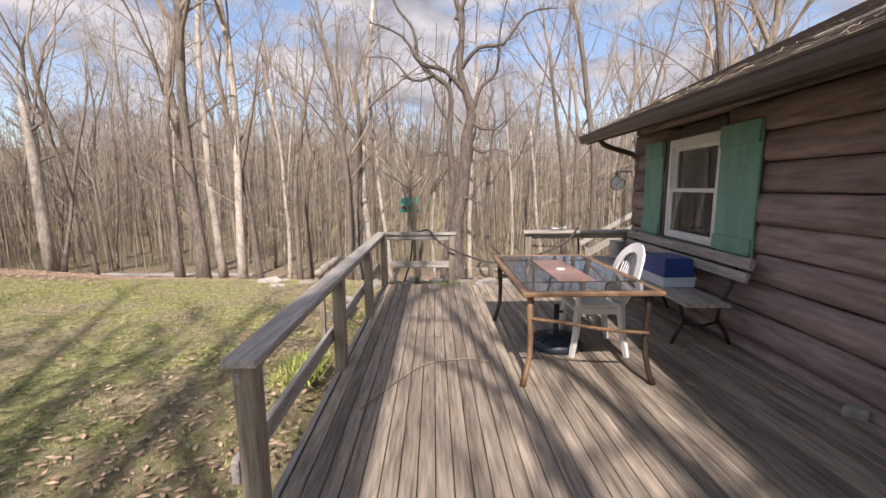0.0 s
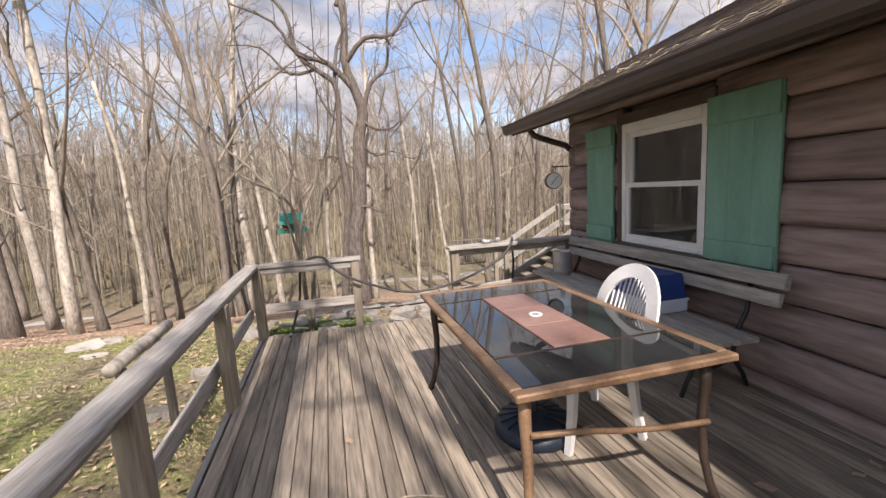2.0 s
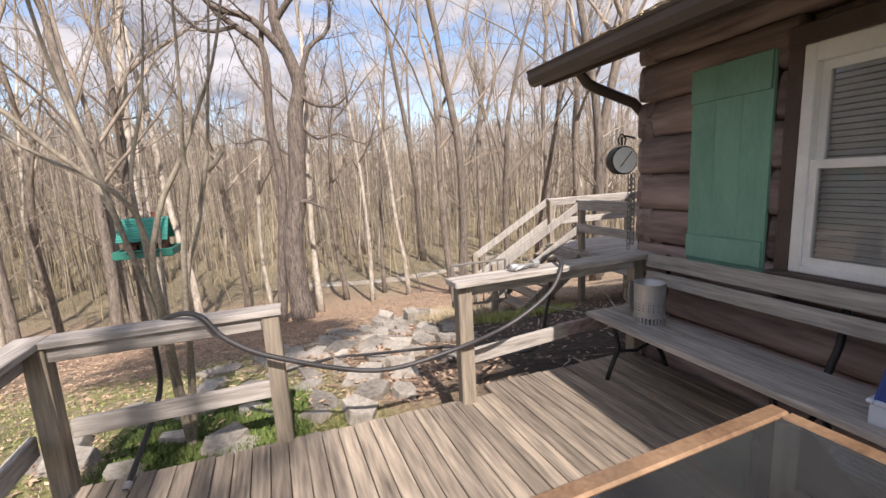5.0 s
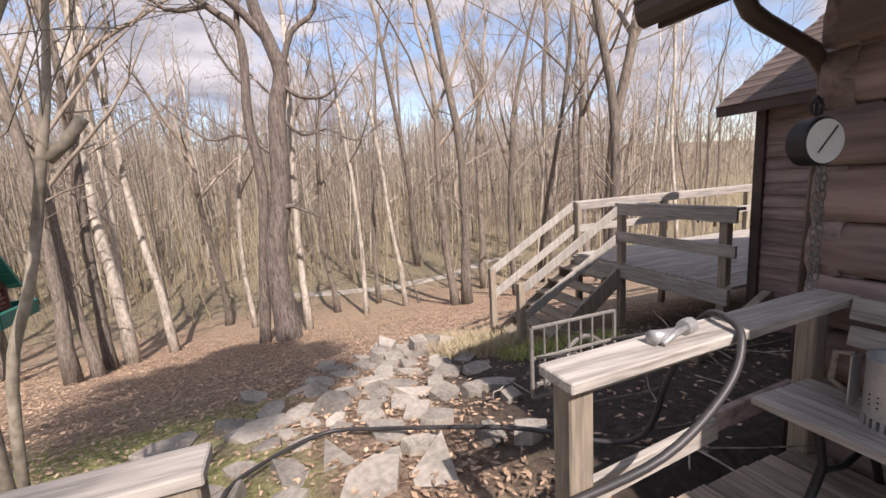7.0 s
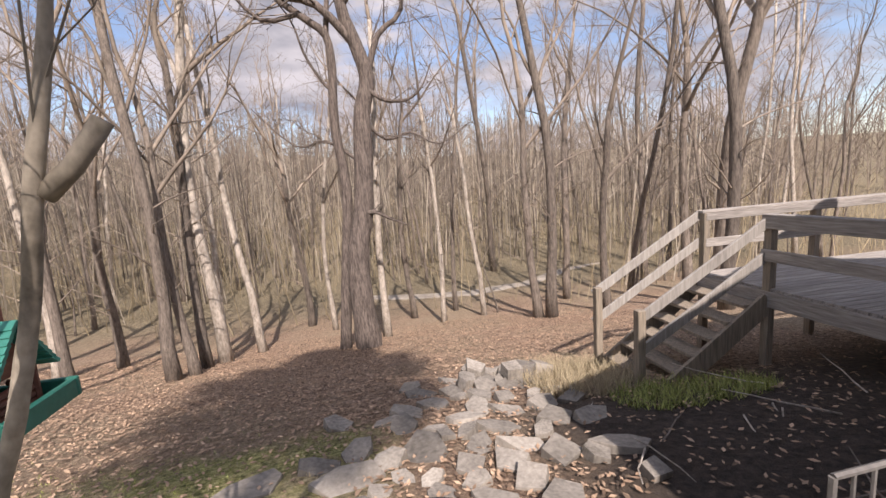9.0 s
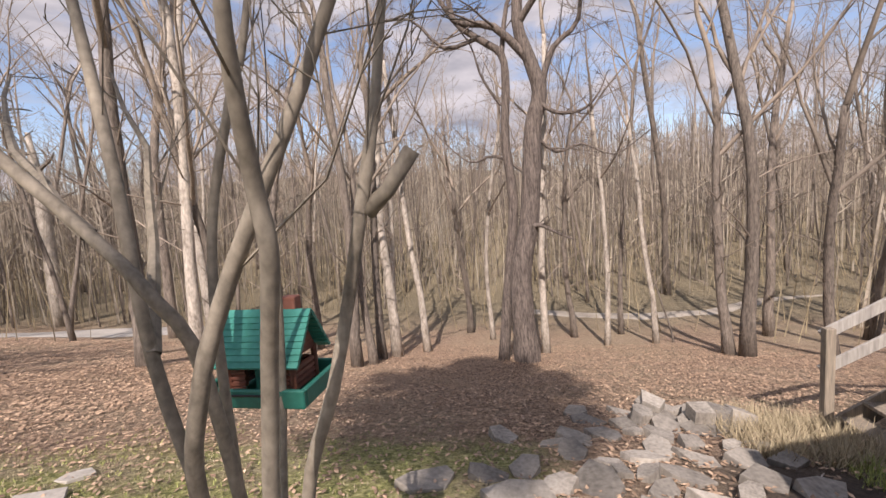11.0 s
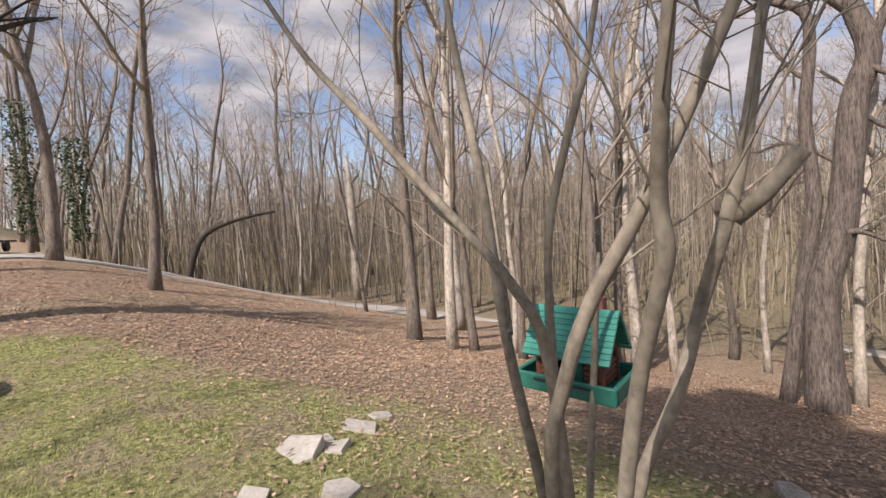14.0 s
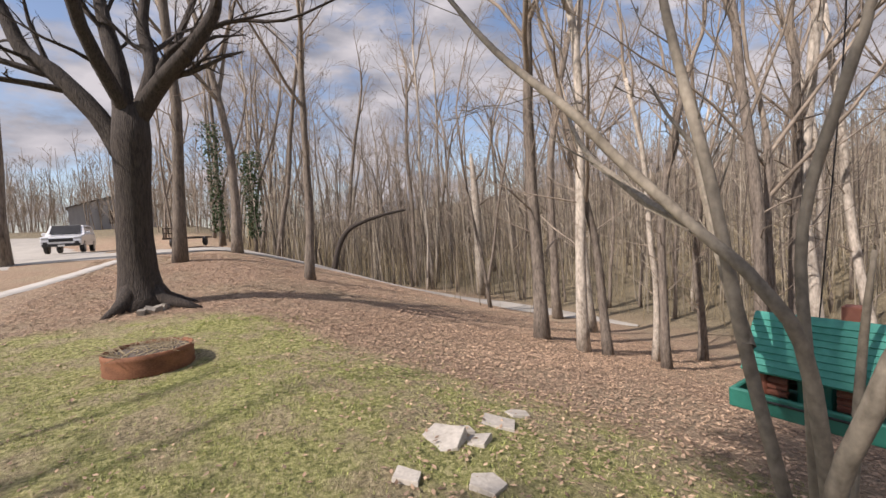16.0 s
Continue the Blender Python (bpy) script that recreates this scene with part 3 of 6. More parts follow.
for i in range(170):
    x, y = EAVE_X + abs(rng.gauss(0, 0.55)) + 0.02, rng.uniform(0.5, 6.6)
    L, a = rng.uniform(0.05, 0.22), rng.uniform(0, 3.14)
    p = Vector((x, y, EAVE_Z + 0.075 + (x - EAVE_X) * PITCH))
    d = Vector((math.cos(a), math.sin(a), math.cos(a) * PITCH)) * L
    twigs.tube([p, p + d * 0.5 + Vector((0, 0, rng.uniform(0, 0.02))), p + d], [0.0025] * 3, 3)
tagged(part("roof_needles", twigs, M_STRAW), "dry twigs and needles lying on the shingles", "debris", kind="stuff").matrix_basis = SAG
tagged(part("fallen_stick", Geo().tube([(4.17, 2.9, 2.495), (4.24, 2.75, 2.525), (4.34, 2.62, 2.575)], [0.012, 0.014, 0.010], 6), M_PALE), "short pale stick lying on the roof", "stick").matrix_basis = SAG

# window with trim, sashes, panes and blinds
win = thing("window_1", "white double-hung window with lowered blinds in brown trim", "window", kind="structure")
y0, y1, z0, z1 = WIN
FX = WX - 0.045
for nm, c, s in (("trim", (FX + 0.03, y0 - 0.035, 1.44), (0.09, 0.07, 1.36)), ("trim", (FX + 0.03, y1 + 0.035, 1.44), (0.09, 0.07, 1.36)), ("trim", (FX + 0.03, 4.775, z1 + 0.05), (0.10, 1.20, 0.10)), ("sill", (FX, 4.775, z0 - 0.03), (0.15, 1.20, 0.06))):
    part(nm, Geo().box(c, s), M_TRIM, win, bevel=0.005)
fr = 0.055
for c, s in (((FX + 0.04, y0 + fr / 2, 1.44), (0.10, fr, z1 - z0)), ((FX + 0.04, y1 - fr / 2, 1.44), (0.10, fr, z1 - z0)), ((FX + 0.04, 4.775, z1 - 0.045), (0.10, y1 - y0 - 2 * fr, 0.09)), ((FX + 0.04, 4.775, z0 + 0.02), (0.10, y1 - y0 - 2 * fr, 0.04))):
    part("frame", Geo().box(c, s), M_WHITE, win, bevel=0.006)
mid = 1.42


def sash(zb, zt, x):
    s = part("sash", Geo().box((x, 4.775, zb + 0.022), (0.035, 0.94, 0.044)).box((x, 4.775, zt - 0.022), (0.035, 0.94, 0.044)).box((x, y0 + fr + 0.018, (zb + zt) / 2), (0.035, 0.036, zt - zb - 0.088)).box((x, y1 - fr - 0.018, (zb + zt) / 2), (0.035, 0.036, zt - zb - 0.088)), M_WHITE, win)
    p = part("pane", Geo().box((x, 4.775, (zb + zt) / 2), (0.004, 0.868, zt - zb - 0.088)), M_GLASS, s, "clear glass")
    p.visible_shadow = False


sash(mid - 0.02, z1 - 0.09, FX + 0.065)
sash(z0 + 0.04, mid + 0.03, FX + 0.025)
blind = thing("window_blind", "white horizontal slat blind hanging behind the window", "blind")
slat_me = Geo().box((0, 0, 0), (0.030, 0.92, 0.0012)).mesh("slat", M_WHITE)
for i in range(35):
    s = part("slat", slat_me, M_WHITE, blind)
    s.matrix_basis = pose(WX + 0.05, 4.775, z0 + 0.06 + i * 0.031, 0, -56, 0)
part("headrail", Geo().box((WX + 0.05, 4.775, z1 - 0.03), (0.04, 0.94, 0.045)), M_WHITE, blind, bevel=0.004)


def shutter(ya, yb):
    t = thing("shutter", "green painted board shutter with battens beside the window", "shutter", group="window shutters")
    n = 3
    w = (yb - ya) / n
    for i in range(n):
        part("board", Geo().box((WX - 0.062, ya + w * (i + 0.5), 1.43), (0.022, w - 0.0006, 1.22)), M_GREEN, t, bevel=0.0015)
    for zc in (1.94, 0.93):
        part("batten", Geo().box((WX - 0.083, (ya + yb) / 2, zc), (0.020, yb - ya - 0.01, 0.20 if zc > 1.5 else 0.15)), M_GREEN, t, bevel=0.003)
    part("stile", Geo().box((WX - 0.02, ya + 0.04, 1.43), (0.06, 0.05, 1.2)), M_TRIM, t)
    part("stile", Geo().box((WX - 0.02, yb - 0.04, 1.43), (0.06, 0.05, 1.2)), M_TRIM, t)


shutter(3.66, 4.225)
shutter(5.42, 5.92)

# wing beyond, with lap siding
WGX = 6.72
wing = thing("wing", "brown lap-sided wing of the cabin with a shingled lean-to roof", "house")
part("wall", Geo().box((9.6, 7.32, 0.6), (5.7, 1.80, 2.9)), M_LOG, wing)
for i in range(22):
    part("siding_board", Geo().beam((WGX + 0.004, 6.42, -0.75 + i * 0.128), (WGX + 0.004, 8.14, -0.75 + i * 0.128), 0.016, 0.136, up=(0.13, 0, 1)), M_LOG, wing)
    if i > 3:
        part("siding_board", Geo().beam((WGX + 0.1, 8.228, -0.75 + i * 0.128), (11.0, 8.228, -0.75 + i * 0.128), 0.016, 0.136, up=(0, -0.13, 1)), M_LOG, wing)
part("corner_trim", Geo().box((WGX - 0.01, 8.19, 0.55), (0.07, 0.10, 2.85)), M_TRIM, wing, bevel=0.004)
for row in range(15):
    xa = 6.44 + row * 0.15
    za = 2.04 + (xa - 6.44) * 0.62
    for i in range(7):
        part("shingle", Geo().box((xa + 0.08, 6.60 + i * 0.295 + (row % 2) * 0.02, za + 0.05), (0.19, 0.288, 0.02), Matrix.Rotation(-math.atan(0.56), 3, "Y")), M_SHINGLE_PIECE, wing)
part("roof_deck", Geo().beam((6.46, 7.48, 2.03), (8.8, 7.48, 3.48), 2.0, 0.06), M_TRIM, wing)
part("fascia", Geo().box((6.46, 7.48, 2.0), (0.03, 2.06, 0.11)), M_TRIM, wing, bevel=0.004)

# ---- deck ----
DS = -0.072          # the deck's boards run slightly askew of the wall
deck = thing("deck", "weathered grey board deck beside the cabin", "deck", kind="structure")


def deck_x(x_at_0, y):
    return x_at_0 + DS * y


board_me = []
BL = 9.2
for v in range(5):
    g = Geo().box((0, 0, 0), (0.0895, BL, 0.036))
    board_me.append(g.mesh("board", M_DECK, bevel=0.004))
rng = random.Random(11)
skew = math.degrees(math.atan(-DS))
i = 0
x = 1.075 + 0.05
while x < 4.78:
    end = 6.22 if x < 3.42 else 6.36
    o = part("board", board_me[i % 5], M_DECK, deck)
    yc = end - BL / 2 + rng.uniform(-0.008, 0.008)
    o.matrix_basis = pose(deck_x(x, yc), yc, -0.018 + rng.uniform(-0.002, 0.002), 0, rng.uniform(-0.6, 0.6), skew)
    i += 1
    x += 0.0945
part("rim_joist", Geo().beam((1.05 + DS * -3 - 0.02, -3, -0.11), (1.05 + DS * 6.2 - 0.02, 6.2, -0.11), 0.04, 0.16), M_RAIL, deck, bevel=0.004)
part("rim_joist", Geo().beam((0.62, 6.24, -0.13), (4.4, 6.25, -0.13), 0.04, 0.18), M_RAILX, deck, bevel=0.004)
for j in range(6):
    part("joist", Geo().beam((1.2, -2 + j * 1.6, -0.11), (4.5, -2 + j * 1.6, -0.11), 0.05, 0.14), M_POST, deck)

# railing along the lawn side, with its corner and the short end piece
RZ = 0.80


def railing_post(parent, x, y, top, w=0.09, foot=-0.32):
    return part("post", Geo().box((x, y, (top + foot) / 2), (w, w, top - foot)), M_POST, parent, bevel=0.006)


rail = thing("railing", "weathered grey wooden deck railing with square posts", "railing")
for px, py in ((0.93, 1.55), (0.82, 3.20), (0.73, 4.64), (0.615, 6.20)):
    railing_post(rail, px, py, RZ - 0.04)
part("cap_rail", Geo().beam((0.94, 1.46, RZ - 0.019), (0.565, 6.285, RZ - 0.019), 0.14, 0.038), M_RAIL, rail, bevel=0.005)
part("inner_rail", Geo().beam((0.905, 1.5, RZ - 0.085), (0.565, 6.15, RZ - 0.085), 0.036, 0.088), M_RAIL, rail, bevel=0.005)
part("lower_rail", Geo().beam((0.865, 1.5, 0.27), (0.525, 6.2, 0.27), 0.036, 0.11), M_RAIL, rail, bevel=0.005)
part("cap_rail", Geo().beam((0.645, 6.215, RZ - 0.017), (1.72, 6.235, RZ - 0.017), 0.14, 0.038), M_RAILX, rail, bevel=0.005)
part("lower_rail", Geo().beam((0.66, 6.26, 0.30), (1.65, 6.28, 0.30), 0.036, 0.10), M_RAILX, rail, bevel=0.005)
part("inner_rail", Geo().beam((0.66, 6.19, RZ - 0.075), (1.61, 6.205, RZ - 0.075), 0.03, 0.075), M_RAILX, rail, bevel=0.005)
railing_post(rail, 1.66, 6.225, RZ - 0.036, foot=-0.3)

rail2 = thing("railing", "short weathered wooden railing running to the cabin corner", "railing")
railing_post(rail2, 2.80, 6.185, RZ - 0.008, 0.095)
railing_post(rail2, 4.30, 6.33, RZ - 0.008, 0.09, -0.5)
part("cap_rail", Geo().beam((2.715, 6.165, RZ + 0.012), (4.34, 6.265, RZ + 0.012), 0.17, 0.04), M_RAILX, rail2, bevel=0.005)
part("inner_rail", Geo().beam((2.84, 6.215, RZ - 0.051), (4.25, 6.31, RZ - 0.051), 0.036, 0.085), M_RAILX, rail2, bevel=0.005)
part("lower_rail", Geo().beam((2.85, 6.25, 0.27), (3.65, 6.315, 0.30), 0.036, 0.10), M_RAILX, rail2, bevel=0.005)
part("lower_rail", Geo().beam((3.6, 6.355, 0.29), (4.30, 6.40, 0.29), 0.036, 0.10), M_LOG, rail2, bevel=0.005)

# ---- table ----
TX0, TX1, TY0, TY1, TZ = 2.205, 3.235, 2.86, 4.55, 0.73
table = thing("patio_table", "glass-topped patio table with terracotta tiles and bronze frame", "table")
fw = 0.055


def rim(x0, x1, y0_, y1_, w, zc, h):
    return Geo().box(((x0 + x1) / 2, y0_ + w / 2, zc), (x1 - x0, w, h)).box(((x0 + x1) / 2, y1_ - w / 2, zc), (x1 - x0, w, h)).box((x0 + w / 2, (y0_ + y1_) / 2, zc), (w, y1_ - y0_ - 2 * w, h)).box((x1 - w / 2, (y0_ + y1_) / 2, zc), (w, y1_ - y0_ - 2 * w, h))


part("frame", rim(TX0, TX1, TY0, TY1, fw, TZ - 0.016, 0.034), M_COPPER, table, "worn bronze rim", bevel=0.007)
cx, cy = (TX0 + TX1) / 2, (TY0 + TY1) / 2
table.matrix_basis = pose(cx, cy, 0, 0, 0, 3.7) @ pose(-cx, -cy, 0)      # set square with the deck boards
ya, yb = cy - 0.49, cy + 0.49
tw = 0.155
part("glass_panel", Geo().box((cx, (TY0 + fw + ya) / 2, TZ - 0.006), (TX1 - TX0 - 2 * fw, ya - TY0 - fw - 0.014, 0.008)), M_TGLASS, table, "tinted glass")
part("glass_panel", Geo().box((cx, (TY1 - fw + yb) / 2, TZ - 0.006), (TX1 - TX0 - 2 * fw, TY1 - fw - yb - 0.014, 0.008)), M_TGLASS, table, "tinted glass")
part("glass_panel", Geo().box(((TX0 + fw + cx - tw) / 2, (ya + yb) / 2, TZ - 0.006), (cx - tw - TX0 - fw - 0.012, yb - ya - 0.014, 0.008)), M_TGLASS, table, "tinted glass")
part("glass_panel", Geo().box(((TX1 - fw + cx + tw) / 2, (ya + yb) / 2, TZ - 0.006), (TX1 - fw - cx - tw - 0.012, yb - ya - 0.014, 0.008)), M_TGLASS, table, "tinted glass")
for j in range(3):
    yc = ya + 0.007 + (yb - ya - 0.014) * (j + 0.5) / 3
    part("tile", Geo().box((cx, yc, TZ - 0.004), (2 * tw - 0.006, (yb - ya - 0.014) / 3 - 0.005, 0.014)), M_TILE, table, bevel=0.002)
for yy in (ya, yb):
    part("divider", Geo().box((cx, yy, TZ - 0.003), (TX1 - TX0 - 2 * fw, 0.009, 0.010)), M_LEGDARK, table, "thin metal strip between panes")
part("umbrella_ring", Geo().lathe([(0.040, 0.0), (0.040, 0.006), (0.026, 0.008), (0.024, 0.0)], 20, (cx, cy, TZ + 0.004)), M_WHITE, table, "white plastic ring", smooth=True)
# black plug stands in for the shade down the open umbrella hole
part("umbrella_hole", Geo().tube([(cx, cy, TZ - 0.02), (cx, cy, TZ + 0.0055)], [0.025, 0.025], 16), M_BLACK, table, "black plug for the shade in the umbrella opening")
part("cross_bar", Geo().box((cx, ya, TZ - 0.03), (TX1 - TX0 - 0.1, 0.02, 0.02)).box((cx, yb, TZ - 0.03), (TX1 - TX0 - 0.1, 0.02, 0.02)), M_LEGDARK, table)
for sx, sy in ((-1, -1), (1, -1), (-1, 1), (1, 1)):
    bx, by = cx + sx * (TX1 - TX0 - 0.16) / 2, cy + sy * (TY1 - TY0 - 0.2) / 2
    pts = [(bx, by, TZ - 0.03), (bx + sx * 0.005, by + sy * 0.005, 0.58), (bx - sx * 0.005, by, 0.40), (bx + sx * 0.0, by + sy * 0.01, 0.22), (bx + sx * 0.03, by + sy * 0.025, 0.08), (bx + sx * 0.055, by + sy * 0.04, 0.0)]
    # front-left leg keeps the lit bronze; the others take a copy darkened for shade
    part("leg", Geo().tube(pts, [0.026, 0.026, 0.022, 0.020, 0.020, 0.024], 8), M_COPPER if (sx, sy) == (-1, -1) else M_LEGDARK, table, "curved bronze leg" if (sx, sy) == (-1, -1) else "curved bronze leg coloured darker for shade", smooth=True)
for sy in (-1, 1):
    by = cy + sy * 0.775
    # rear stretcher also takes the shade-darkened bronze
    part("stretcher", Geo().tube([(cx - 0.43, by, 0.52), (cx - 0.2, by, 0.49), (cx, by, 0.45), (cx + 0.2, by, 0.42), (cx + 0.44, by, 0.40)], [0.014] * 5, 6), M_COPPER if sy < 0 else M_LEGDARK, table, smooth=True)

base = thing("umbrella_base", "round dark blue-grey umbrella base standing under the table", "umbrella base", (2.70, 3.72, 0))
part("weight", Geo().lathe([(0.0, 0.0), (0.235, 0.0), (0.245, 0.02), (0.24, 0.055), (0.21, 0.085), (0.10, 0.115), (0.04, 0.13), (0.0, 0.13)], 32), M_NAVY, base, smooth=True)
for j in range(16):
    a = math.pi * 2 * j / 16
    part("rib", Geo().beam((0.08 * math.cos(a), 0.08 * math.sin(a), 0.122), (0.215 * math.cos(a), 0.215 * math.sin(a), 0.085), 0.012, 0.016), M_NAVY, base)
part("tube", Geo().lathe([(0.024, 0.12), (0.024, 0.40), (0.020, 0.40), (0.020, 0.12)], 14), M_BLACK, base, smooth=True)
part("knob", Geo().tube([(0.02, 0, 0.33), (0.06, 0, 0.33)], [0.01, 0.016], 8), M_BLACK, base)

# ---- bench along the wall ----
bench = thing("bench", "long weathered plank bench with black iron supports against the wall", "bench")
for xa, w in ((3.90, 0.19), (4.10, 0.19)):
    part("seat_plank", Geo().beam((xa, 3.60, 0.425), (xa - 0.02, 6.26, 0.425), w, 0.036), M_RAIL, bench, bevel=0.005)
part("back_plank", Geo().beam((4.27, 3.50, 0.81), (4.27, 6.165, 0.79), 0.05, 0.10, up=(0.25, 0, 1)), M_RAIL, bench, bevel=0.005)
part("back_plank", Geo().beam((4.255, 3.53, 0.69), (4.255, 6.16, 0.67), 0.045, 0.09, up=(0.25, 0, 1)), M_RAIL, bench, bevel=0.005)
for yy in (3.80, 5.0, 6.04):
    part("support", Geo().tube([(3.80, yy, 0.0), (3.84, yy, 0.10), (3.90, yy, 0.22), (3.86, yy, 0.36), (3.85, yy, 0.40)], [0.017] * 5, 6).tube([(4.33, yy, 0.0), (4.29, yy, 0.10), (4.20, yy, 0.24), (4.22, yy, 0.40), (4.30, yy, 0.55), (4.325, yy, 0.72), (4.315, yy, 0.84)], [0.017] * 7, 6).tube([(3.89, yy, 0.20), (4.05, yy, 0.17), (4.21, yy, 0.22)], [0.012] * 3, 6).box((4.02, yy, 0.40), (0.36, 0.03, 0.012)), M_BLACK, bench, "black cast-iron support", smooth=True)

# ---- chair ----
chair = thing("plastic_chair", "white moulded plastic armchair pushed up to the table", "chair", (3.01, 3.69, 0), -88)
chair.scale = (1.06, 1.06, 1.05)
# local: faces -y, its back towards +y
seat_pts, seat_f = [], []
for j in range(9):
    for i in range(9):
        u, v = i / 8 * 2 - 1, j / 8 * 2 - 1
        xx = 0.215 * u * (1 - 0.08 * (v > 0) * v)
        yy = 0.20 * v
        zz = 0.425 + 0.018 * u * u - 0.012 * (1 - u * u) * (1 - v * v) - 0.03 * max(0, -v - 0.7) / 0.3
        seat_pts.append((xx, yy, zz))
seat_f = [(j * 9 + i, j * 9 + i + 1, (j + 1) * 9 + i + 1, (j + 1) * 9 + i) for j in range(8) for i in range(8)]
part("seat", Geo().add(seat_pts + [(a, b, c - 0.022) for a, b, c in seat_pts], seat_f + [tuple(81 + q for q in f[::-1]) for f in seat_f]
     + [(i + 1, i, 81 + i, 82 + i) for i in range(8)] + [(72 + i, 73 + i, 154 + i, 153 + i) for i in range(8)] + [(j * 9, (j + 1) * 9, 81 + (j + 1) * 9, 81 + j * 9) for j in range(8)] + [((j + 1) * 9 + 8, j * 9 + 8, 81 + j * 9 + 8, 81 + (j + 1) * 9 + 8) for j in range(8)]), M_CHAIR, chair, smooth=False)


def back_pt(u, s):
    """A point of the fan-shaped back: u across (-1 to 1), s up (0 to 1)."""
    w = 0.17 + 0.075 * math.sin(min(1.0, s * 1.2) * 1.9)
    return Vector((w * u, 0.20 + 0.13 * s + 0.05 * (1 - u * u) * (0.4 + 0.6 * s), 0.43 + 0.43 * s))


arch = []
for k in range(25):
    a = math.pi * k / 24
    cxx, czz = math.cos(a), math.sin(a)
    arch.append(Vector((0.262 * cxx, 0.265 + 0.07 * czz + 0.045 * (1 - cxx * cxx), 0.64 + 0.285 * czz ** 0.9)))
arch = [Vector((0.175, 0.19, 0.40)), Vector((0.215, 0.22, 0.50))] + arch + [Vector((-0.215, 0.22, 0.50)), Vector((-0.175, 0.19, 0.40))]


def ribbon(g, line, wide, thick, inward):
    """A flat band along a line, its width pointing towards the point inward."""
    vs = []
    n_ = len(line)
    for i, p in enumerate(line):
        d = (line[min(i + 1, n_ - 1)] - line[max(i - 1, 0)]).normalized()
        w = (inward - p)
        w = (w - d * w.dot(d)).normalized()
        nn = d.cross(w).normalized()
        for a_, b_ in ((0, 0.5), (1, 0.5), (1, -0.5), (0, -0.5)):
            vs.append(tuple(p + w * wide * a_ + nn * thick * b_))
    fs = [(i * 4 + k_, i * 4 + (k_ + 1) % 4, (i + 1) * 4 + (k_ + 1) % 4, (i + 1) * 4 + k_) for i in range(n_ - 1) for k_ in range(4)] + [(3, 2, 1, 0), tuple((n_ - 1) * 4 + k_ for k_ in range(4))]
    return g.add(vs, fs)


part("back_frame", ribbon(Geo(), arch, 0.085, 0.016, Vector((0, 0.26, 0.64))), M_CHAIR, chair, smooth=False)
for j in range(13):
    u = (j - 6) / 6
    xt = u * 0.175
    top_ = 0.64 + 0.225 * math.sqrt(max(0.05, 1 - (xt / 0.205) ** 2))
    line = []
    for k in range(6):
        s = k / 5
        zq = 0.455 + (top_ - 0.455) * s
        line.append(Vector((xt * (0.75 + 0.25 * s), 0.205 + 0.17 * (zq - 0.43) / 0.43 + 0.03 * (1 - u * u), zq)))
    part("back_slat", Geo().tube(line, [0.0065] * 6, 5), M_CHAIR, chair, smooth=True)
for sx in (-1, 1):
    arm = smooth_line([(sx * 0.235, 0.25, 0.585), (sx * 0.262, 0.12, 0.612), (sx * 0.268, -0.04, 0.617), (sx * 0.258, -0.16, 0.605), (sx * 0.250, -0.205, 0.575)], 4)
    ag_ = Geo()
    vs_ = [tuple(p + Vector((a_, 0, b_))) for p in arm for a_, b_ in ((-0.027, -0.008), (0.027, -0.008), (0.024, 0.008), (-0.024, 0.008))]
    ag_.add(vs_, [(i_ * 4 + k_, i_ * 4 + (k_ + 1) % 4, i_ * 4 + 4 + (k_ + 1) % 4, i_ * 4 + 4 + k_) for i_ in range(len(arm) - 1) for k_ in range(4)] + [(3, 2, 1, 0), tuple(len(arm) * 4 - 4 + k_ for k_ in range(4))])
    part("arm", ag_, M_CHAIR, chair)
    part("arm_post", Geo().tube([(sx * 0.250, -0.195, 0.59), (sx * 0.232, -0.185, 0.5), (sx * 0.212, -0.175, 0.40)], [0.022, 0.024, 0.028], 6), M_CHAIR, chair, smooth=True)
part("back_base", Geo().box((0, 0.205, 0.445), (0.36, 0.03, 0.04)), M_CHAIR, chair, bevel=0.006)
for sx, sy in ((-1, -1), (1, -1), (-1, 1), (1, 1)):
    part("leg", Geo().tube([(sx * 0.185, sy * 0.17, 0.43), (sx * 0.205, sy * 0.19, 0.2), (sx * 0.225, sy * 0.225, 0.0)], [0.034, 0.028, 0.024], 4), M_CHAIR, chair)
part("apron", Geo().box((0, -0.175, 0.385), (0.36, 0.014, 0.05)).box((0.19, 0, 0.385), (0.014, 0.34, 0.05)).box((-0.19, 0, 0.385), (0.014, 0.34, 0.05)), M_CHAIR, chair, bevel=0.003)

# ---- things on bench and rail ----
tub = thing("storage_bin", "blue plastic bin with pale lower half standing on the bench", "storage bin", (4.03, 4.44, 0.443), 3)
part("base", Geo().box((0, 0, 0.045), (0.33, 0.47, 0.09)), M_PALEBLUE, tub, "pale blue-white lower half", bevel=0.014, segments=2)
part("body", Geo().add([(-0.16, -0.23, 0.092), (0.16, -0.23, 0.092), (0.16, 0.23, 0.092), (-0.16, 0.23, 0.092), (-0.14, -0.20, 0.30), (0.14, -0.20, 0.30), (0.14, 0.20, 0.30), (-0.14, 0.20, 0.30)], [(3, 2, 1, 0), (4, 5, 6, 7), (0, 1, 5, 4), (1, 2, 6, 5), (2, 3, 7, 6), (3, 0, 4, 7)]), M_BLUE, tub, "blue upper half", bevel=0.014, segments=2)
part("rim", rim(-0.172, 0.172, -0.242, 0.242, 0.022, 0.096, 0.020), M_PALEBLUE, tub, bevel=0.005)

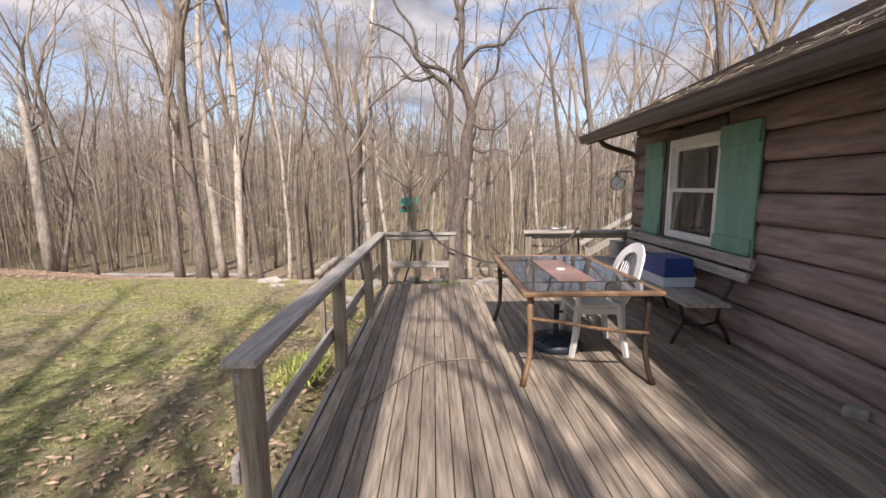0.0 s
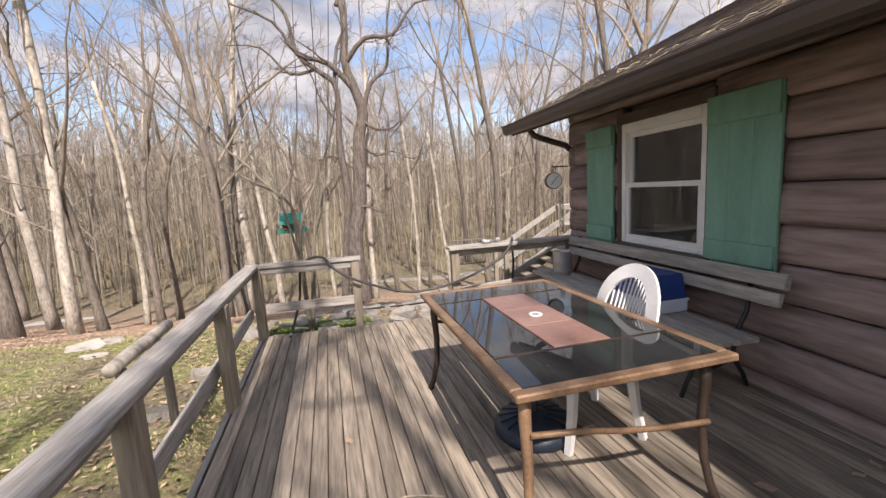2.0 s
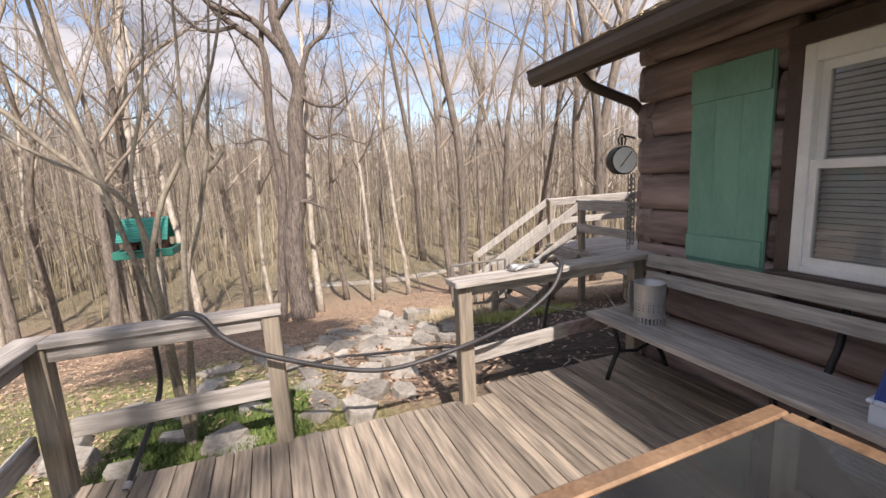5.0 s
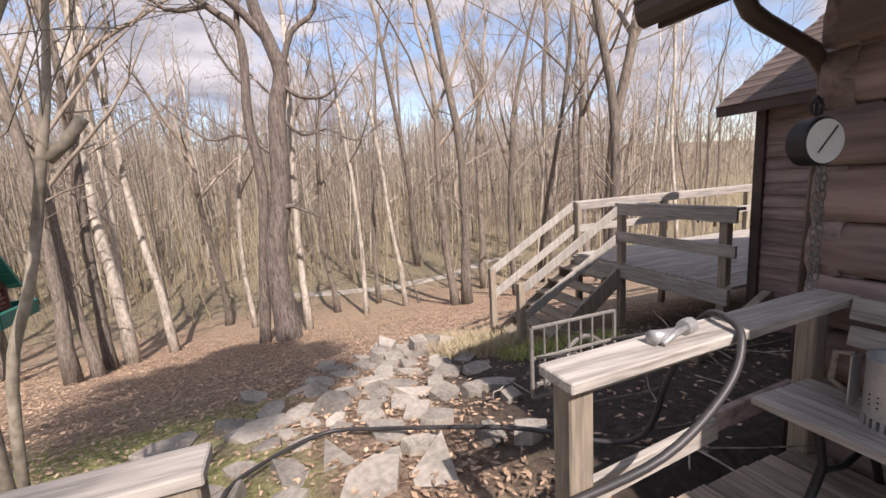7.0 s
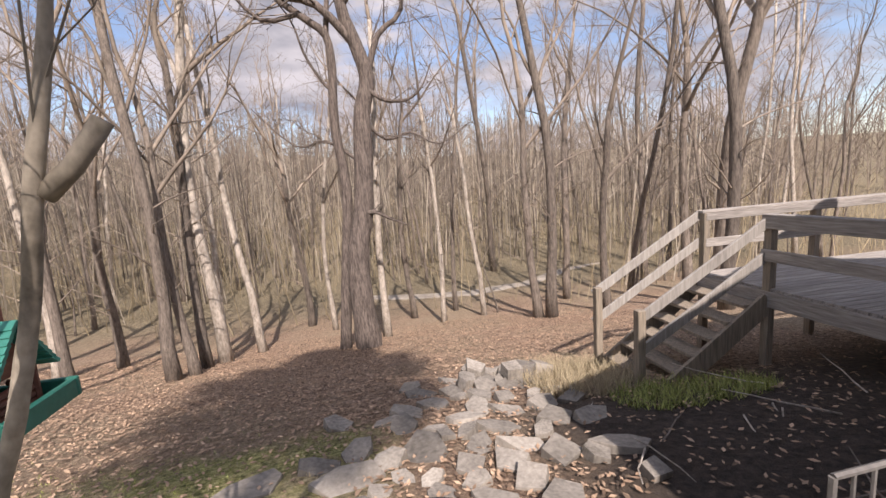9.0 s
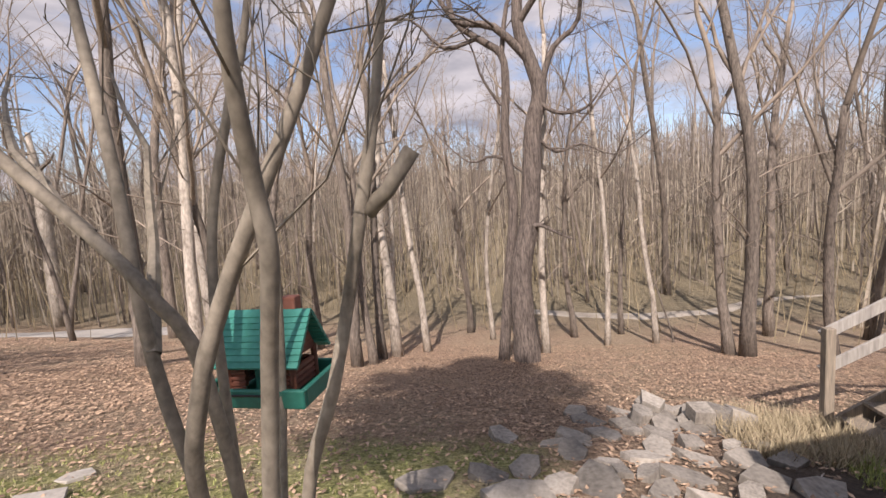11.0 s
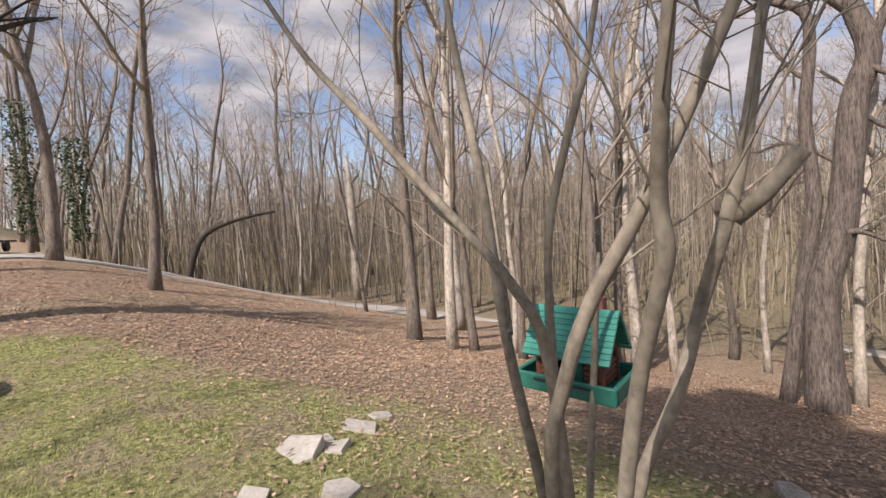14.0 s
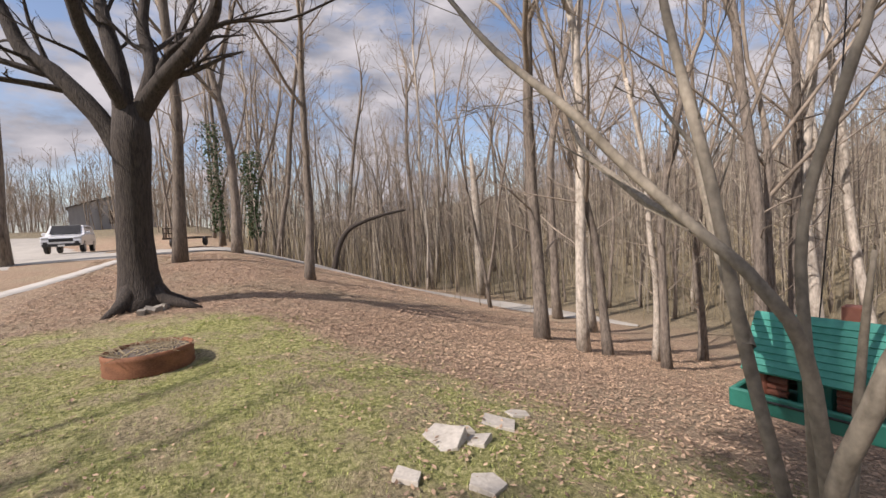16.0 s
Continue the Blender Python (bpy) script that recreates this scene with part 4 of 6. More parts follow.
starter = thing("charcoal_starter", "pale perforated metal charcoal chimney starter on the bench", "charcoal starter", (4.0, 5.88, 0.443))
part("cylinder", Geo().lathe([(0.095, 0.05), (0.098, 0.27), (0.101, 0.275), (0.094, 0.27), (0.091, 0.05)], 28), M_STEEL, starter, smooth=True)
part("foot_ring", Geo().lathe([(0.098, 0.0), (0.098, 0.012), (0.093, 0.012), (0.093, 0.0)], 28), M_STEEL, starter)
for k in range(26):
    a = 2 * math.pi * k / 26
    part("slot_bar", Geo().box((0.0955 * math.cos(a), 0.0955 * math.sin(a), 0.031), (0.005, 0.012, 0.04), Matrix.Rotation(a, 3, "Z")), M_STEEL, starter)
for k in range(7):
    a = math.radians(150 + k * 18)
    for j in range(3):
        # no opening is cut: a black plug gives the dark inside each hole
        part("hole", Geo().tube([(0.0925 * math.cos(a), 0.0925 * math.sin(a), 0.10 + j * 0.02), (0.0985 * math.cos(a), 0.0985 * math.sin(a), 0.10 + j * 0.02)], [0.0035] * 2, 6), M_BLACK, starter)
part("heat_shield", Geo().box((-0.02, 0.125, 0.15), (0.07, 0.004, 0.20)), M_STEEL, starter)
part("handle", Geo().tube([(-0.02, 0.13, 0.25), (-0.02, 0.19, 0.24), (-0.02, 0.20, 0.12), (-0.02, 0.13, 0.08)], [0.012, 0.013, 0.013, 0.012], 8), M_DECK, starter, "wooden handle", smooth=True)

gauge = thing("outdoor_thermometer", "round black-cased dial thermometer on a bracket with chain", "thermometer", (4.10, 6.27, 1.52), -12)
part("case", Geo().tube([(0, -0.045, 0), (0, 0.045, 0)], [0.10, 0.10], 28), M_BLACK, gauge, bevel=0.008)
part("dial", Geo().tube([(0, -0.0475, 0), (0, -0.046, 0)], [0.090, 0.090], 28), M_WHITE, gauge, "white dial")
part("needle", Geo().beam((-0.035, -0.050, -0.045), (0.05, -0.050, 0.06), 0.006, 0.003, up=(0, 1, 0)), M_BLACK, gauge)
part("bracket", Geo().tube([(0, 0, 0.105), (0, 0, 0.16), (0.02, 0.0, 0.17), (0.12, 0.10, 0.17), (0.24, 0.24, 0.17)], [0.008] * 5, 6).tube([(-0.02, 0, 0.11), (-0.03, 0, 0.15), (0.0, 0, 0.185), (0.03, 0, 0.15), (0.02, 0, 0.11)], [0.007] * 5, 6), M_BLACK, gauge)
chain = thing("chain", "pale plastic chain hanging at the cabin corner", "chain", (4.20, 6.30, 1.44))
for k in range(14):
    ring = [Vector((0.014 * math.cos(a), 0, 0.026 * math.sin(a))) for a in [math.pi * 2 * q / 10 for q in range(11)]]
    for side in (0, 1):
        o = part("link", Geo().tube(ring, [0.0042] * 11, 5), M_RACK, chain)
        o.matrix_basis = pose(0.0 + 0.035 * side, 0, -0.04 - k * 0.04 * (1 if side == 0 else 0.93), 0, 0, 90 * (k % 2))

nozzle = thing("hose_nozzle", "weathered grey metal hose nozzle lying on the rail", "nozzle", (3.26, 6.20, 0.833), 6)
part("barrel", Geo().tube([(-0.12, 0, 0.028), (-0.06, 0, 0.026), (0.0, 0.005, 0.022)], [0.028, 0.020, 0.016], 10), M_STEEL, nozzle, smooth=True)
part("lever", Geo().tube([(-0.10, -0.03, 0.012), (-0.02, -0.02, 0.03), (0.06, -0.005, 0.03)], [0.010, 0.012, 0.010], 8), M_STEEL, nozzle, smooth=True)
part("coupling", Geo().tube([(0.05, 0, 0.03), (0.10, 0.005, 0.03)], [0.028, 0.030], 10), M_STEEL, nozzle)

hose = Geo()
hp = [(0.92, 6.05, 0.02), (0.98, 6.50, 0.30), (1.05, 6.36, 0.70), (1.18, 6.24, 0.82), (1.33, 6.14, 0.83), (1.45, 6.11, 0.69), (1.68, 6.10, 0.55), (2.2, 6.10, 0.37), (2.65, 6.12, 0.39), (3.03, 6.03, 0.53), (3.34, 6.05, 0.69), (3.47, 6.10, 0.83), (3.52, 6.20, 0.87), (3.56, 6.31, 0.84), (3.60, 6.42, 0.70), (3.66, 6.58, 0.40), (3.60, 6.75, -0.02), (3.1, 7.2, -0.06), (2.4, 7.9, -0.28), (2.0, 8.1, -0.33), (1.5, 7.6, -0.2), (1.5, 7.1, -0.10)]


hl = smooth_line(hp, 6)
hose_thing = thing("garden_hose", "grey-black garden hose draped across the railings", "hose")
part("tube", hose.tube(hl, [0.0145] * len(hl), 8), M_RUBBER, hose_thing, smooth=True)
part("coupling", Geo().tube([hl[0], hl[0].lerp(hl[1], 0.6)], [0.019, 0.019], 10), M_STEEL, hose_thing, "grey metal coupling")
part("coupling", Geo().tube([hl[-1].lerp(hl[-2], 0.6), hl[-1]], [0.019, 0.019], 10), M_STEEL, hose_thing, "grey metal coupling")
cord = smooth_line([(1.15, 2.5, 0.012), (1.35, 2.95, 0.012), (1.55, 3.25, 0.012), (1.85, 3.35, 0.012), (2.05, 3.30, 0.012)], 6)
tagged(part("thin_cord", Geo().tube(cord, [0.005] * len(cord), 6), M_POST, smooth=True), "thin grey cord lying on the deck boards", "cord")

birch = thing("birch_log", "pale birch log with a reddish cut end held beside the railing", "log")
part("log", Geo().tube([(0.42, 3.84, 0.655), (0.415, 4.05, 0.665), (0.41, 4.3, 0.67), (0.40, 4.58, 0.68)], [0.036, 0.04, 0.04, 0.037], 12), M_PALE, birch, smooth=True)
part("cut_end", Geo().tube([(0.40, 4.578, 0.68), (0.40, 4.592, 0.68)], [0.033, 0.031], 12), M_BRICK, birch, "reddish cut face")
for yy in (3.95, 4.45):
    part("stake", Geo().box((0.415, yy, 0.235), (0.045, 0.045, 0.77)), M_POST, birch, bevel=0.004)

# iron rack behind the short railing
rack = thing("iron_rack", "grey painted wire rack, darkened for shade, hooked on the outside of the railing", "rack", (2.84, 6.50, 0.55), 2)
RW, RH = 0.43, 0.30
for c in (0, 1):
    part("upright", Geo().tube([(c * RW, 0, 0), (c * RW, 0, RH)], [0.009] * 2, 6), M_RACK, rack)
for zz in (RH, RH - 0.13, 0.0):
    part("crossbar", Geo().tube([(0, 0, zz), (RW, 0, zz)], [0.008] * 2, 6), M_RACK, rack)
for c in range(1, 7):
    part("bar", Geo().tube([(c * RW / 7, 0, 0.0), (c * RW / 7, 0, RH)], [0.005] * 2, 6), M_RACK, rack)

part("scroll", Geo().tube(smooth_line([(0.0, 0.01, 0.05), (0.10, 0.012, 0.06), (0.17, 0.012, 0.16), (0.28, 0.012, 0.21), (0.38, 0.012, 0.15), (RW, 0.01, 0.08)], 4), [0.009] * 21, 6).tube(smooth_line([(0.08, 0.012, 0.0), (0.12, 0.014, 0.10), (0.22, 0.014, 0.15), (0.30, 0.012, 0.05)], 4), [0.007] * 13, 6), M_RACK, rack, "curled iron scroll")
part("hook_arm", Geo().tube([(0.02, 0, RH - 0.13), (0.02, -0.20, RH - 0.04), (0.02, -0.245, 0.22)], [0.006] * 3, 5), M_RACK, rack)
part("hook_arm", Geo().tube([(RW - 0.02, 0, RH - 0.13), (RW - 0.02, -0.19, RH - 0.04), (RW - 0.02, -0.235, 0.22)], [0.006] * 3, 5), M_RACK, rack)

# ---- second deck with stairs ----
d2 = thing("raised_deck", "grey board deck on posts with stairs beside the wing", "deck")
D2Z = 0.10
for i in range(26):
    part("board", Geo().box((8.75, 8.30 + i * 0.1045, D2Z - 0.018), (4.6, 0.098, 0.036)), M_RAILX, d2, bevel=0.004)
part("rim_joist", Geo().box((6.44, 9.63, D2Z - 0.13), (0.04, 2.72, 0.19)), M_RAIL, d2, bevel=0.004)
part("rim_joist", Geo().box((8.75, 11.0, D2Z - 0.13), (4.6, 0.04, 0.19)), M_RAILX, d2, bevel=0.004)
for px, py in ((6.48, 9.92), (6.48, 8.36), (6.52, 10.95), (8.4, 10.95), (8.4, 8.5), (10.6, 10.95), (7.5, 8.36)):
    gz_ = ground_z(px, py) - 0.15
    tall = (px, py) not in ((8.4, 8.5), (7.5, 8.36))
    ht = 0.94 if tall else D2Z - 0.05
    part("post", Geo().box((px, py, (ht + gz_) / 2), (0.095, 0.095, ht - gz_)), M_POST, d2, bevel=0.006)
for zz, h in ((0.885, 0.14), (0.50, 0.14)):
    part("side_rail", Geo().box((6.415, 9.08, zz), (0.036, 1.78, h)), M_RAIL, d2, bevel=0.004)
part("cap_rail", Geo().box((6.47, 9.08, 0.965), (0.15, 1.78, 0.034)), M_RAIL, d2, bevel=0.004)
part("cap_rail", Geo().beam((6.45, 10.98, 0.955), (11.0, 10.98, 0.985), 0.14, 0.036), M_RAILX, d2, bevel=0.004)
part("far_rail", Geo().beam((6.5, 10.91, 0.885), (11.0, 10.91, 0.915), 0.03, 0.10), M_RAILX, d2, bevel=0.004)
part("far_rail", Geo().beam((6.5, 10.91, 0.52), (11.0, 10.91, 0.54), 0.03, 0.12), M_RAILX, d2, bevel=0.004)
stairs = thing("staircase", "wooden stairs with pale sloping rails up to the raised deck", "stairs")
SX0, SX1 = 4.88, 6.46
for yy in (9.90, 10.98):
    part("stringer", Geo().beam((SX0 + 0.05, yy, -1.15), (SX1, yy, D2Z - 0.16), 0.045, 0.25), M_POST, stairs, bevel=0.004)
    gz_ = ground_z(4.8, yy) - 0.2
    part("newel_post", Geo().box((SX0 - 0.02 - (0.12 if yy < 10 else 0.0), yy - 0.03, (gz_ - 0.0) / 2 + 0.02), (0.095, 0.095, 0.05 - gz_)), M_POST, stairs, bevel=0.006)
    for off in (0.0, -0.40):
        part("sloping_rail", Geo().beam((SX0 - 0.05, yy + 0.035, -0.06 + off), (SX1 + 0.05, yy + 0.035, 0.93 + off), 0.036, 0.12), M_DECK2, stairs, "rail coloured pale for sunlight", bevel=0.004)
for i in range(6):
    f = (i + 0.5) / 6.5
    part("tread", Geo().box((SX0 + 0.12 + (SX1 - SX0 - 0.1) * f, 10.44, -1.13 + (D2Z + 1.05) * f + 0.06), (0.26, 1.06, 0.04)), M_POST, stairs, bevel=0.004)
prop = tagged(part("leaning_plank", Geo().beam((5.3, 7.75, -0.30), (6.66, 8.0, 0.05), 0.09, 0.09), M_POST, bevel=0.006), "old grey timber leaning on the wing's corner", "plank")

# ---- bird feeder ----
feeder = thing("bird_feeder", "teal wooden house-shaped bird feeder with log walls hanging in the tree", "bird feeder", (0.93, 6.885, 1.075), 2)
feeder.scale = (0.86, 0.86, 0.86)
FWX, FWY = 0.165, 0.125
part("tray", rim(-FWX - 0.02, FWX + 0.02, -FWY - 0.02, FWY + 0.02, 0.018, 0.03, 0.06).box((0, 0, 0.006), (2 * FWX, 2 * FWY, 0.012)), M_TEAL, feeder, bevel=0.004)
for sx in (-1, 1):
    for sy in (-1, 1):
        part("corner_post", Geo().tube([(sx * 0.115, sy * 0.075, 0.012), (sx * 0.115, sy * 0.075, 0.135)], [0.011] * 2, 8), M_REDLOG, feeder)
for sx in (-1, 1):
    for k in range(4):
        part("wall_log", Geo().tube([(sx * 0.11, -0.07, 0.03 + k * 0.02), (sx * 0.11, 0.07, 0.03 + k * 0.02)], [0.010] * 2, 6), M_REDLOG, feeder)
        for sy in (-1, 1):
            part("wall_log", Geo().tube([(sx * 0.11, sy * 0.07, 0.03 + k * 0.02), (sx * 0.055, sy * 0.07, 0.03 + k * 0.02)], [0.010] * 2, 6), M_REDLOG, feeder)
part("seed_hopper", Geo().box((0, 0, 0.075), (0.08, 0.10, 0.12)), M_TEAL, feeder, bevel=0.003)
for sx in (-1, 1):
    part("gable", Geo().add([(sx * 0.118, -0.085, 0.13), (sx * 0.118, 0.085, 0.13), (sx * 0.118, 0, 0.255), (sx * 0.106, -0.085, 0.13), (sx * 0.106, 0.085, 0.13), (sx * 0.106, 0, 0.255)], [(0, 1, 2), (5, 4, 3), (0, 3, 4, 1), (1, 4, 5, 2), (2, 5, 3, 0)]), M_REDLOG, feeder)
RS = math.atan2(0.155, 0.115)
for sy in (-1, 1):
    for k in range(9):
        f = (k + 0.5) / 9
        yy, zz = sy * (0.118 - 0.115 * f), 0.122 + 0.155 * f
        part("roof_course", Geo().box((0, yy, zz), (0.315, 0.030, 0.010), Matrix.Rotation(sy * -(RS - 0.2), 3, "X")), M_TEALROOF, feeder)
part("chimney", Geo().box((0.075, 0.02, 0.285), (0.052, 0.044, 0.075)), M_BRICK, feeder, "small brick-red chimney", bevel=0.003)
part("perch", Geo().tube([(-0.1, -0.15, 0.045), (0.1, -0.15, 0.045)], [0.004] * 2, 5), M_BLACK, feeder)
wire = smooth_line([(0.93, 6.885, 1.305), (0.945, 6.89, 1.50), (0.98, 6.92, 2.05), (1.0, 6.86, 2.45)], 4)
tagged(part("hanging_wire", Geo().tube(wire, [0.002] * len(wire), 4), M_BLACK), "thin wire holding the bird feeder", "wire")

# ---- fire pit ----
pit = thing("fire_pit", "rusty steel fire ring filled with dry stalks on the lawn", "fire pit", (-5.88, 4.95, ground_z(-5.88, 4.95) - 0.04))
pit.scale = (0.9, 0.9, 0.9)
part("ring", Geo().lathe([(0.60, 0.0), (0.615, 0.04), (0.60, 0.09), (0.615, 0.15), (0.60, 0.20), (0.615, 0.26), (0.605, 0.33), (0.585, 0.335), (0.575, 0.26), (0.58, 0.05), (0.57, 0.02)], 36), M_RUST, pit, smooth=True)
part("ash_bed", Geo().lathe([(0.0, 0.30), (0.3, 0.29), (0.58, 0.27)], 24), M_SOIL, pit, "dark ash and soil")
rng = random.Random(8)
for k in range(90):
    a, r = rng.uniform(0, 6.28), 0.5 * math.sqrt(rng.random())
    b, L = rng.uniform(0, 6.28), rng.uniform(0.15, 0.5)
    p = Vector((r * math.cos(a), r * math.sin(a), 0.30))
    part("stalk", Geo().tube([p, p + Vector((L * 0.5 * math.cos(b), L * 0.5 * math.sin(b), rng.uniform(0.03, 0.12))), p + Vector((L * math.cos(b), L * math.sin(b), rng.uniform(0.0, 0.2)))], [0.006, 0.005, 0.003], 4), M_STRAW, pit)

# ---- car, garage, trailer, by the drive ----
car = thing("suv", "white off-road suv parked facing the cabin on gravel", "car", (-34.2, -0.9, ground_z(-34.2, -0.9) + 0.06), 0)
# local: front towards +x
body_prof = [(2.35, 0.45), (2.40, 0.75), (2.30, 1.02), (1.25, 1.14), (0.55, 1.74), (-1.9, 1.78), (-2.32, 1.15), (-2.35, 0.45)]


def extrude(prof, w, inset_top=0.0):
    vs = []
    for s in (-1, 1):
        for x_, z_ in prof:
            vs.append((x_, s * (w - (inset_top if z_ > 1.3 else 0)), z_))
    n_ = len(prof)
    return Geo().add(vs, [tuple(range(n_)), tuple(range(2 * n_ - 1, n_ - 1, -1))] + [(i, (i + 1) % n_, n_ + (i + 1) % n_, n_ + i)[::-1] for i in range(n_)])


part("body", extrude(body_prof, 0.94, 0.14), M_CARW, car, bevel=0.05, segments=2)
part("windscreen", Geo().add([(1.24, -0.74, 1.17), (1.24, 0.74, 1.17), (0.62, 0.70, 1.70), (0.62, -0.70, 1.70)], [(0, 1, 2, 3)]), M_DARKPL, car, "dark windscreen")
car.children[-1].location = (0.03, 0, 0.03)
part("grille", Geo().box((2.39, 0, 0.80), (0.06, 1.10, 0.20)), M_DARKPL, car, bevel=0.02)
part("bumper", Geo().box((2.38, 0, 0.50), (0.12, 1.75, 0.17)), M_DARKPL, car, bevel=0.03)
part("number_plate", Geo().box((2.45, 0.0, 0.47), (0.01, 0.32, 0.11)), M_WHITE, car)
for sy in (-1, 1):
    part("headlight", Geo().box((2.33, sy * 0.74, 0.90), (0.10, 0.34, 0.13)), M_STEEL, car, bevel=0.02)
    part("fog_lamp", Geo().box((2.40, sy * 0.72, 0.62), (0.06, 0.20, 0.16)), M_DARKPL, car, bevel=0.02)
    part("mirror", Geo().box((0.85, sy * 1.05, 1.22), (0.14, 0.22, 0.17)), M_CARW, car, bevel=0.03)
    part("side_window", Geo().box((-0.5, sy * 0.83, 1.45), (2.2, 0.02, 0.36)), M_DARKPL, car)
    for xx in (1.5, -1.45):
        w_ = part("wheel", Geo().tube([(xx, sy * 0.72, 0.38), (xx, sy * 0.95, 0.38)], [0.38] * 2, 20), M_BLACK, car, bevel=0.04)
        part("rim", Geo().tube([(xx, sy * 0.95, 0.38), (xx, sy * 0.96, 0.38)], [0.23] * 2, 16), M_STEEL, w_)

gx, gy = -92, -5.0
gar = thing("garage", "grey metal garage with a dark roller door and low gable roof", "garage", (gx, gy, 1.6 + 0.051 * 87), 8)
gw, gh = 6.2, 2.9
part("wall", Geo().add([(0, -gw, -4), (0, gw, -4), (0, gw, gh), (0, 0, gh + 1.9), (0, -gw, gh), (-9, -gw, -4), (-9, gw, -4), (-9, gw, gh), (-9, 0, gh + 1.9), (-9, -gw, gh)], [(0, 1, 2, 3, 4), (9, 8, 7, 6, 5), (0, 4, 9, 5), (1, 6, 7, 2)]), M_GARAGE, gar)
for sy in (-1, 1):
    part("roof", Geo().beam((0.3 - 4.7, sy * (gw + 0.3), gh - 0.02), (0.3 - 4.7, 0, gh + 1.98), 9.6, 0.14), M_TRIM, gar)
door = part("roller_door", Geo().box((0.03, 0.9, 1.15), (0.05, 3.6, 2.3)), M_TRIM, gar, "dark brown roller door")
for k in range(4):
    part("panel", Geo().box((0.07, 0.9, 0.32 + k * 0.56), (0.03, 3.5, 0.5)), M_TRIM, door)
trailer = thing("utility_trailer", "dark flatbed utility trailer parked beside the lane", "trailer", (-29.5, 5.6, ground_z(-29.5, 5.6) + 0.05), 70)
part("bed", Geo().box((0, 0, 0.55), (1.7, 3.2, 0.10)), M_LEGDARK, trailer, bevel=0.01)
for k in range(5):
    part("stake", Geo().box((-0.8, -1.5 + k * 0.75, 0.9), (0.05, 0.05, 0.6)), M_LEGDARK, trailer)
part("side_rail", Geo().box((-0.8, 0, 1.18), (0.04, 3.1, 0.06)).box((-0.8, 0, 0.88), (0.04, 3.1, 0.06)), M_LEGDARK, trailer)
for sx in (-1, 1):
    part("wheel", Geo().tube([(sx * 0.86, 0, 0.3), (sx * 1.02, 0, 0.3)], [0.3] * 2, 14), M_BLACK, trailer, bevel=0.03)

# ---- trees ----
def bend(rng, a, d, length, k, droop=0.0, wander=0.25):
    """Points of a wandering shoot that starts at a in direction d."""
    pts, p, d = [Vector(a)], Vector(a), Vector(d).normalized()
    for i in range(k):
        d = (d + Vector((rng.gauss(0, wander), rng.gauss(0, wander), rng.gauss(0, wander * 0.6) + droop)) * (1.0 / k ** 0.5)).normalized()
        p = p + d * (length / k)
        pts.append(p.copy())
    return pts


def side_dir(rng, d, spread, up):
    """A direction that leaves d sideways."""
    r = Vector((rng.gauss(0, 1), rng.gauss(0, 1), rng.gauss(0, 0.5)))
    r = (r - d * r.dot(d)).normalized()
    return (d * math.cos(spread) + r * math.sin(spread) + Vector((0, 0, up))).normalized()


def along(pts, f):
    x = f * (len(pts) - 1)
    i = min(int(x), len(pts) - 2)
    return pts[i].lerp(pts[i + 1], x - i), (pts[i + 1] - pts[i]).normalized()


def shoots(g, rng, pts, r0, levels, counts, ratio, start=0.25, spread=0.8, up=0.15, thin=0.004):
    """Adds side shoots to a shoot, level by level."""
    if not levels:
        return
    length = sum((b - a).length for a, b in zip(pts, pts[1:]))
    for i in range(counts[0]):
        f = start + (1 - start) * (i + rng.random()) / counts[0]
        p, d = along(pts, min(f, 0.99))
        L = length * ratio * (1.15 - 0.7 * f) * rng.uniform(0.6, 1.25)
        r = max(thin, r0 * (1 - 0.75 * f) * rng.uniform(0.35, 0.6))
        k = 4 if levels > 1 else 2
        q = bend(rng, p, side_dir(rng, d, rng.uniform(0.5, 1.0) * spread, up), L, k, 0.03, 0.42)
        n_ = 5 if r > 0.04 else (4 if r > 0.015 else 3)
        g.tube(q, [max(thin * 0.7, r * (1 - 0.8 * j / k)) for j in range(k + 1)], n_, False)
        shoots(g, rng, q, r, levels - 1, counts[1:], ratio, 0.2, spread, up, thin)


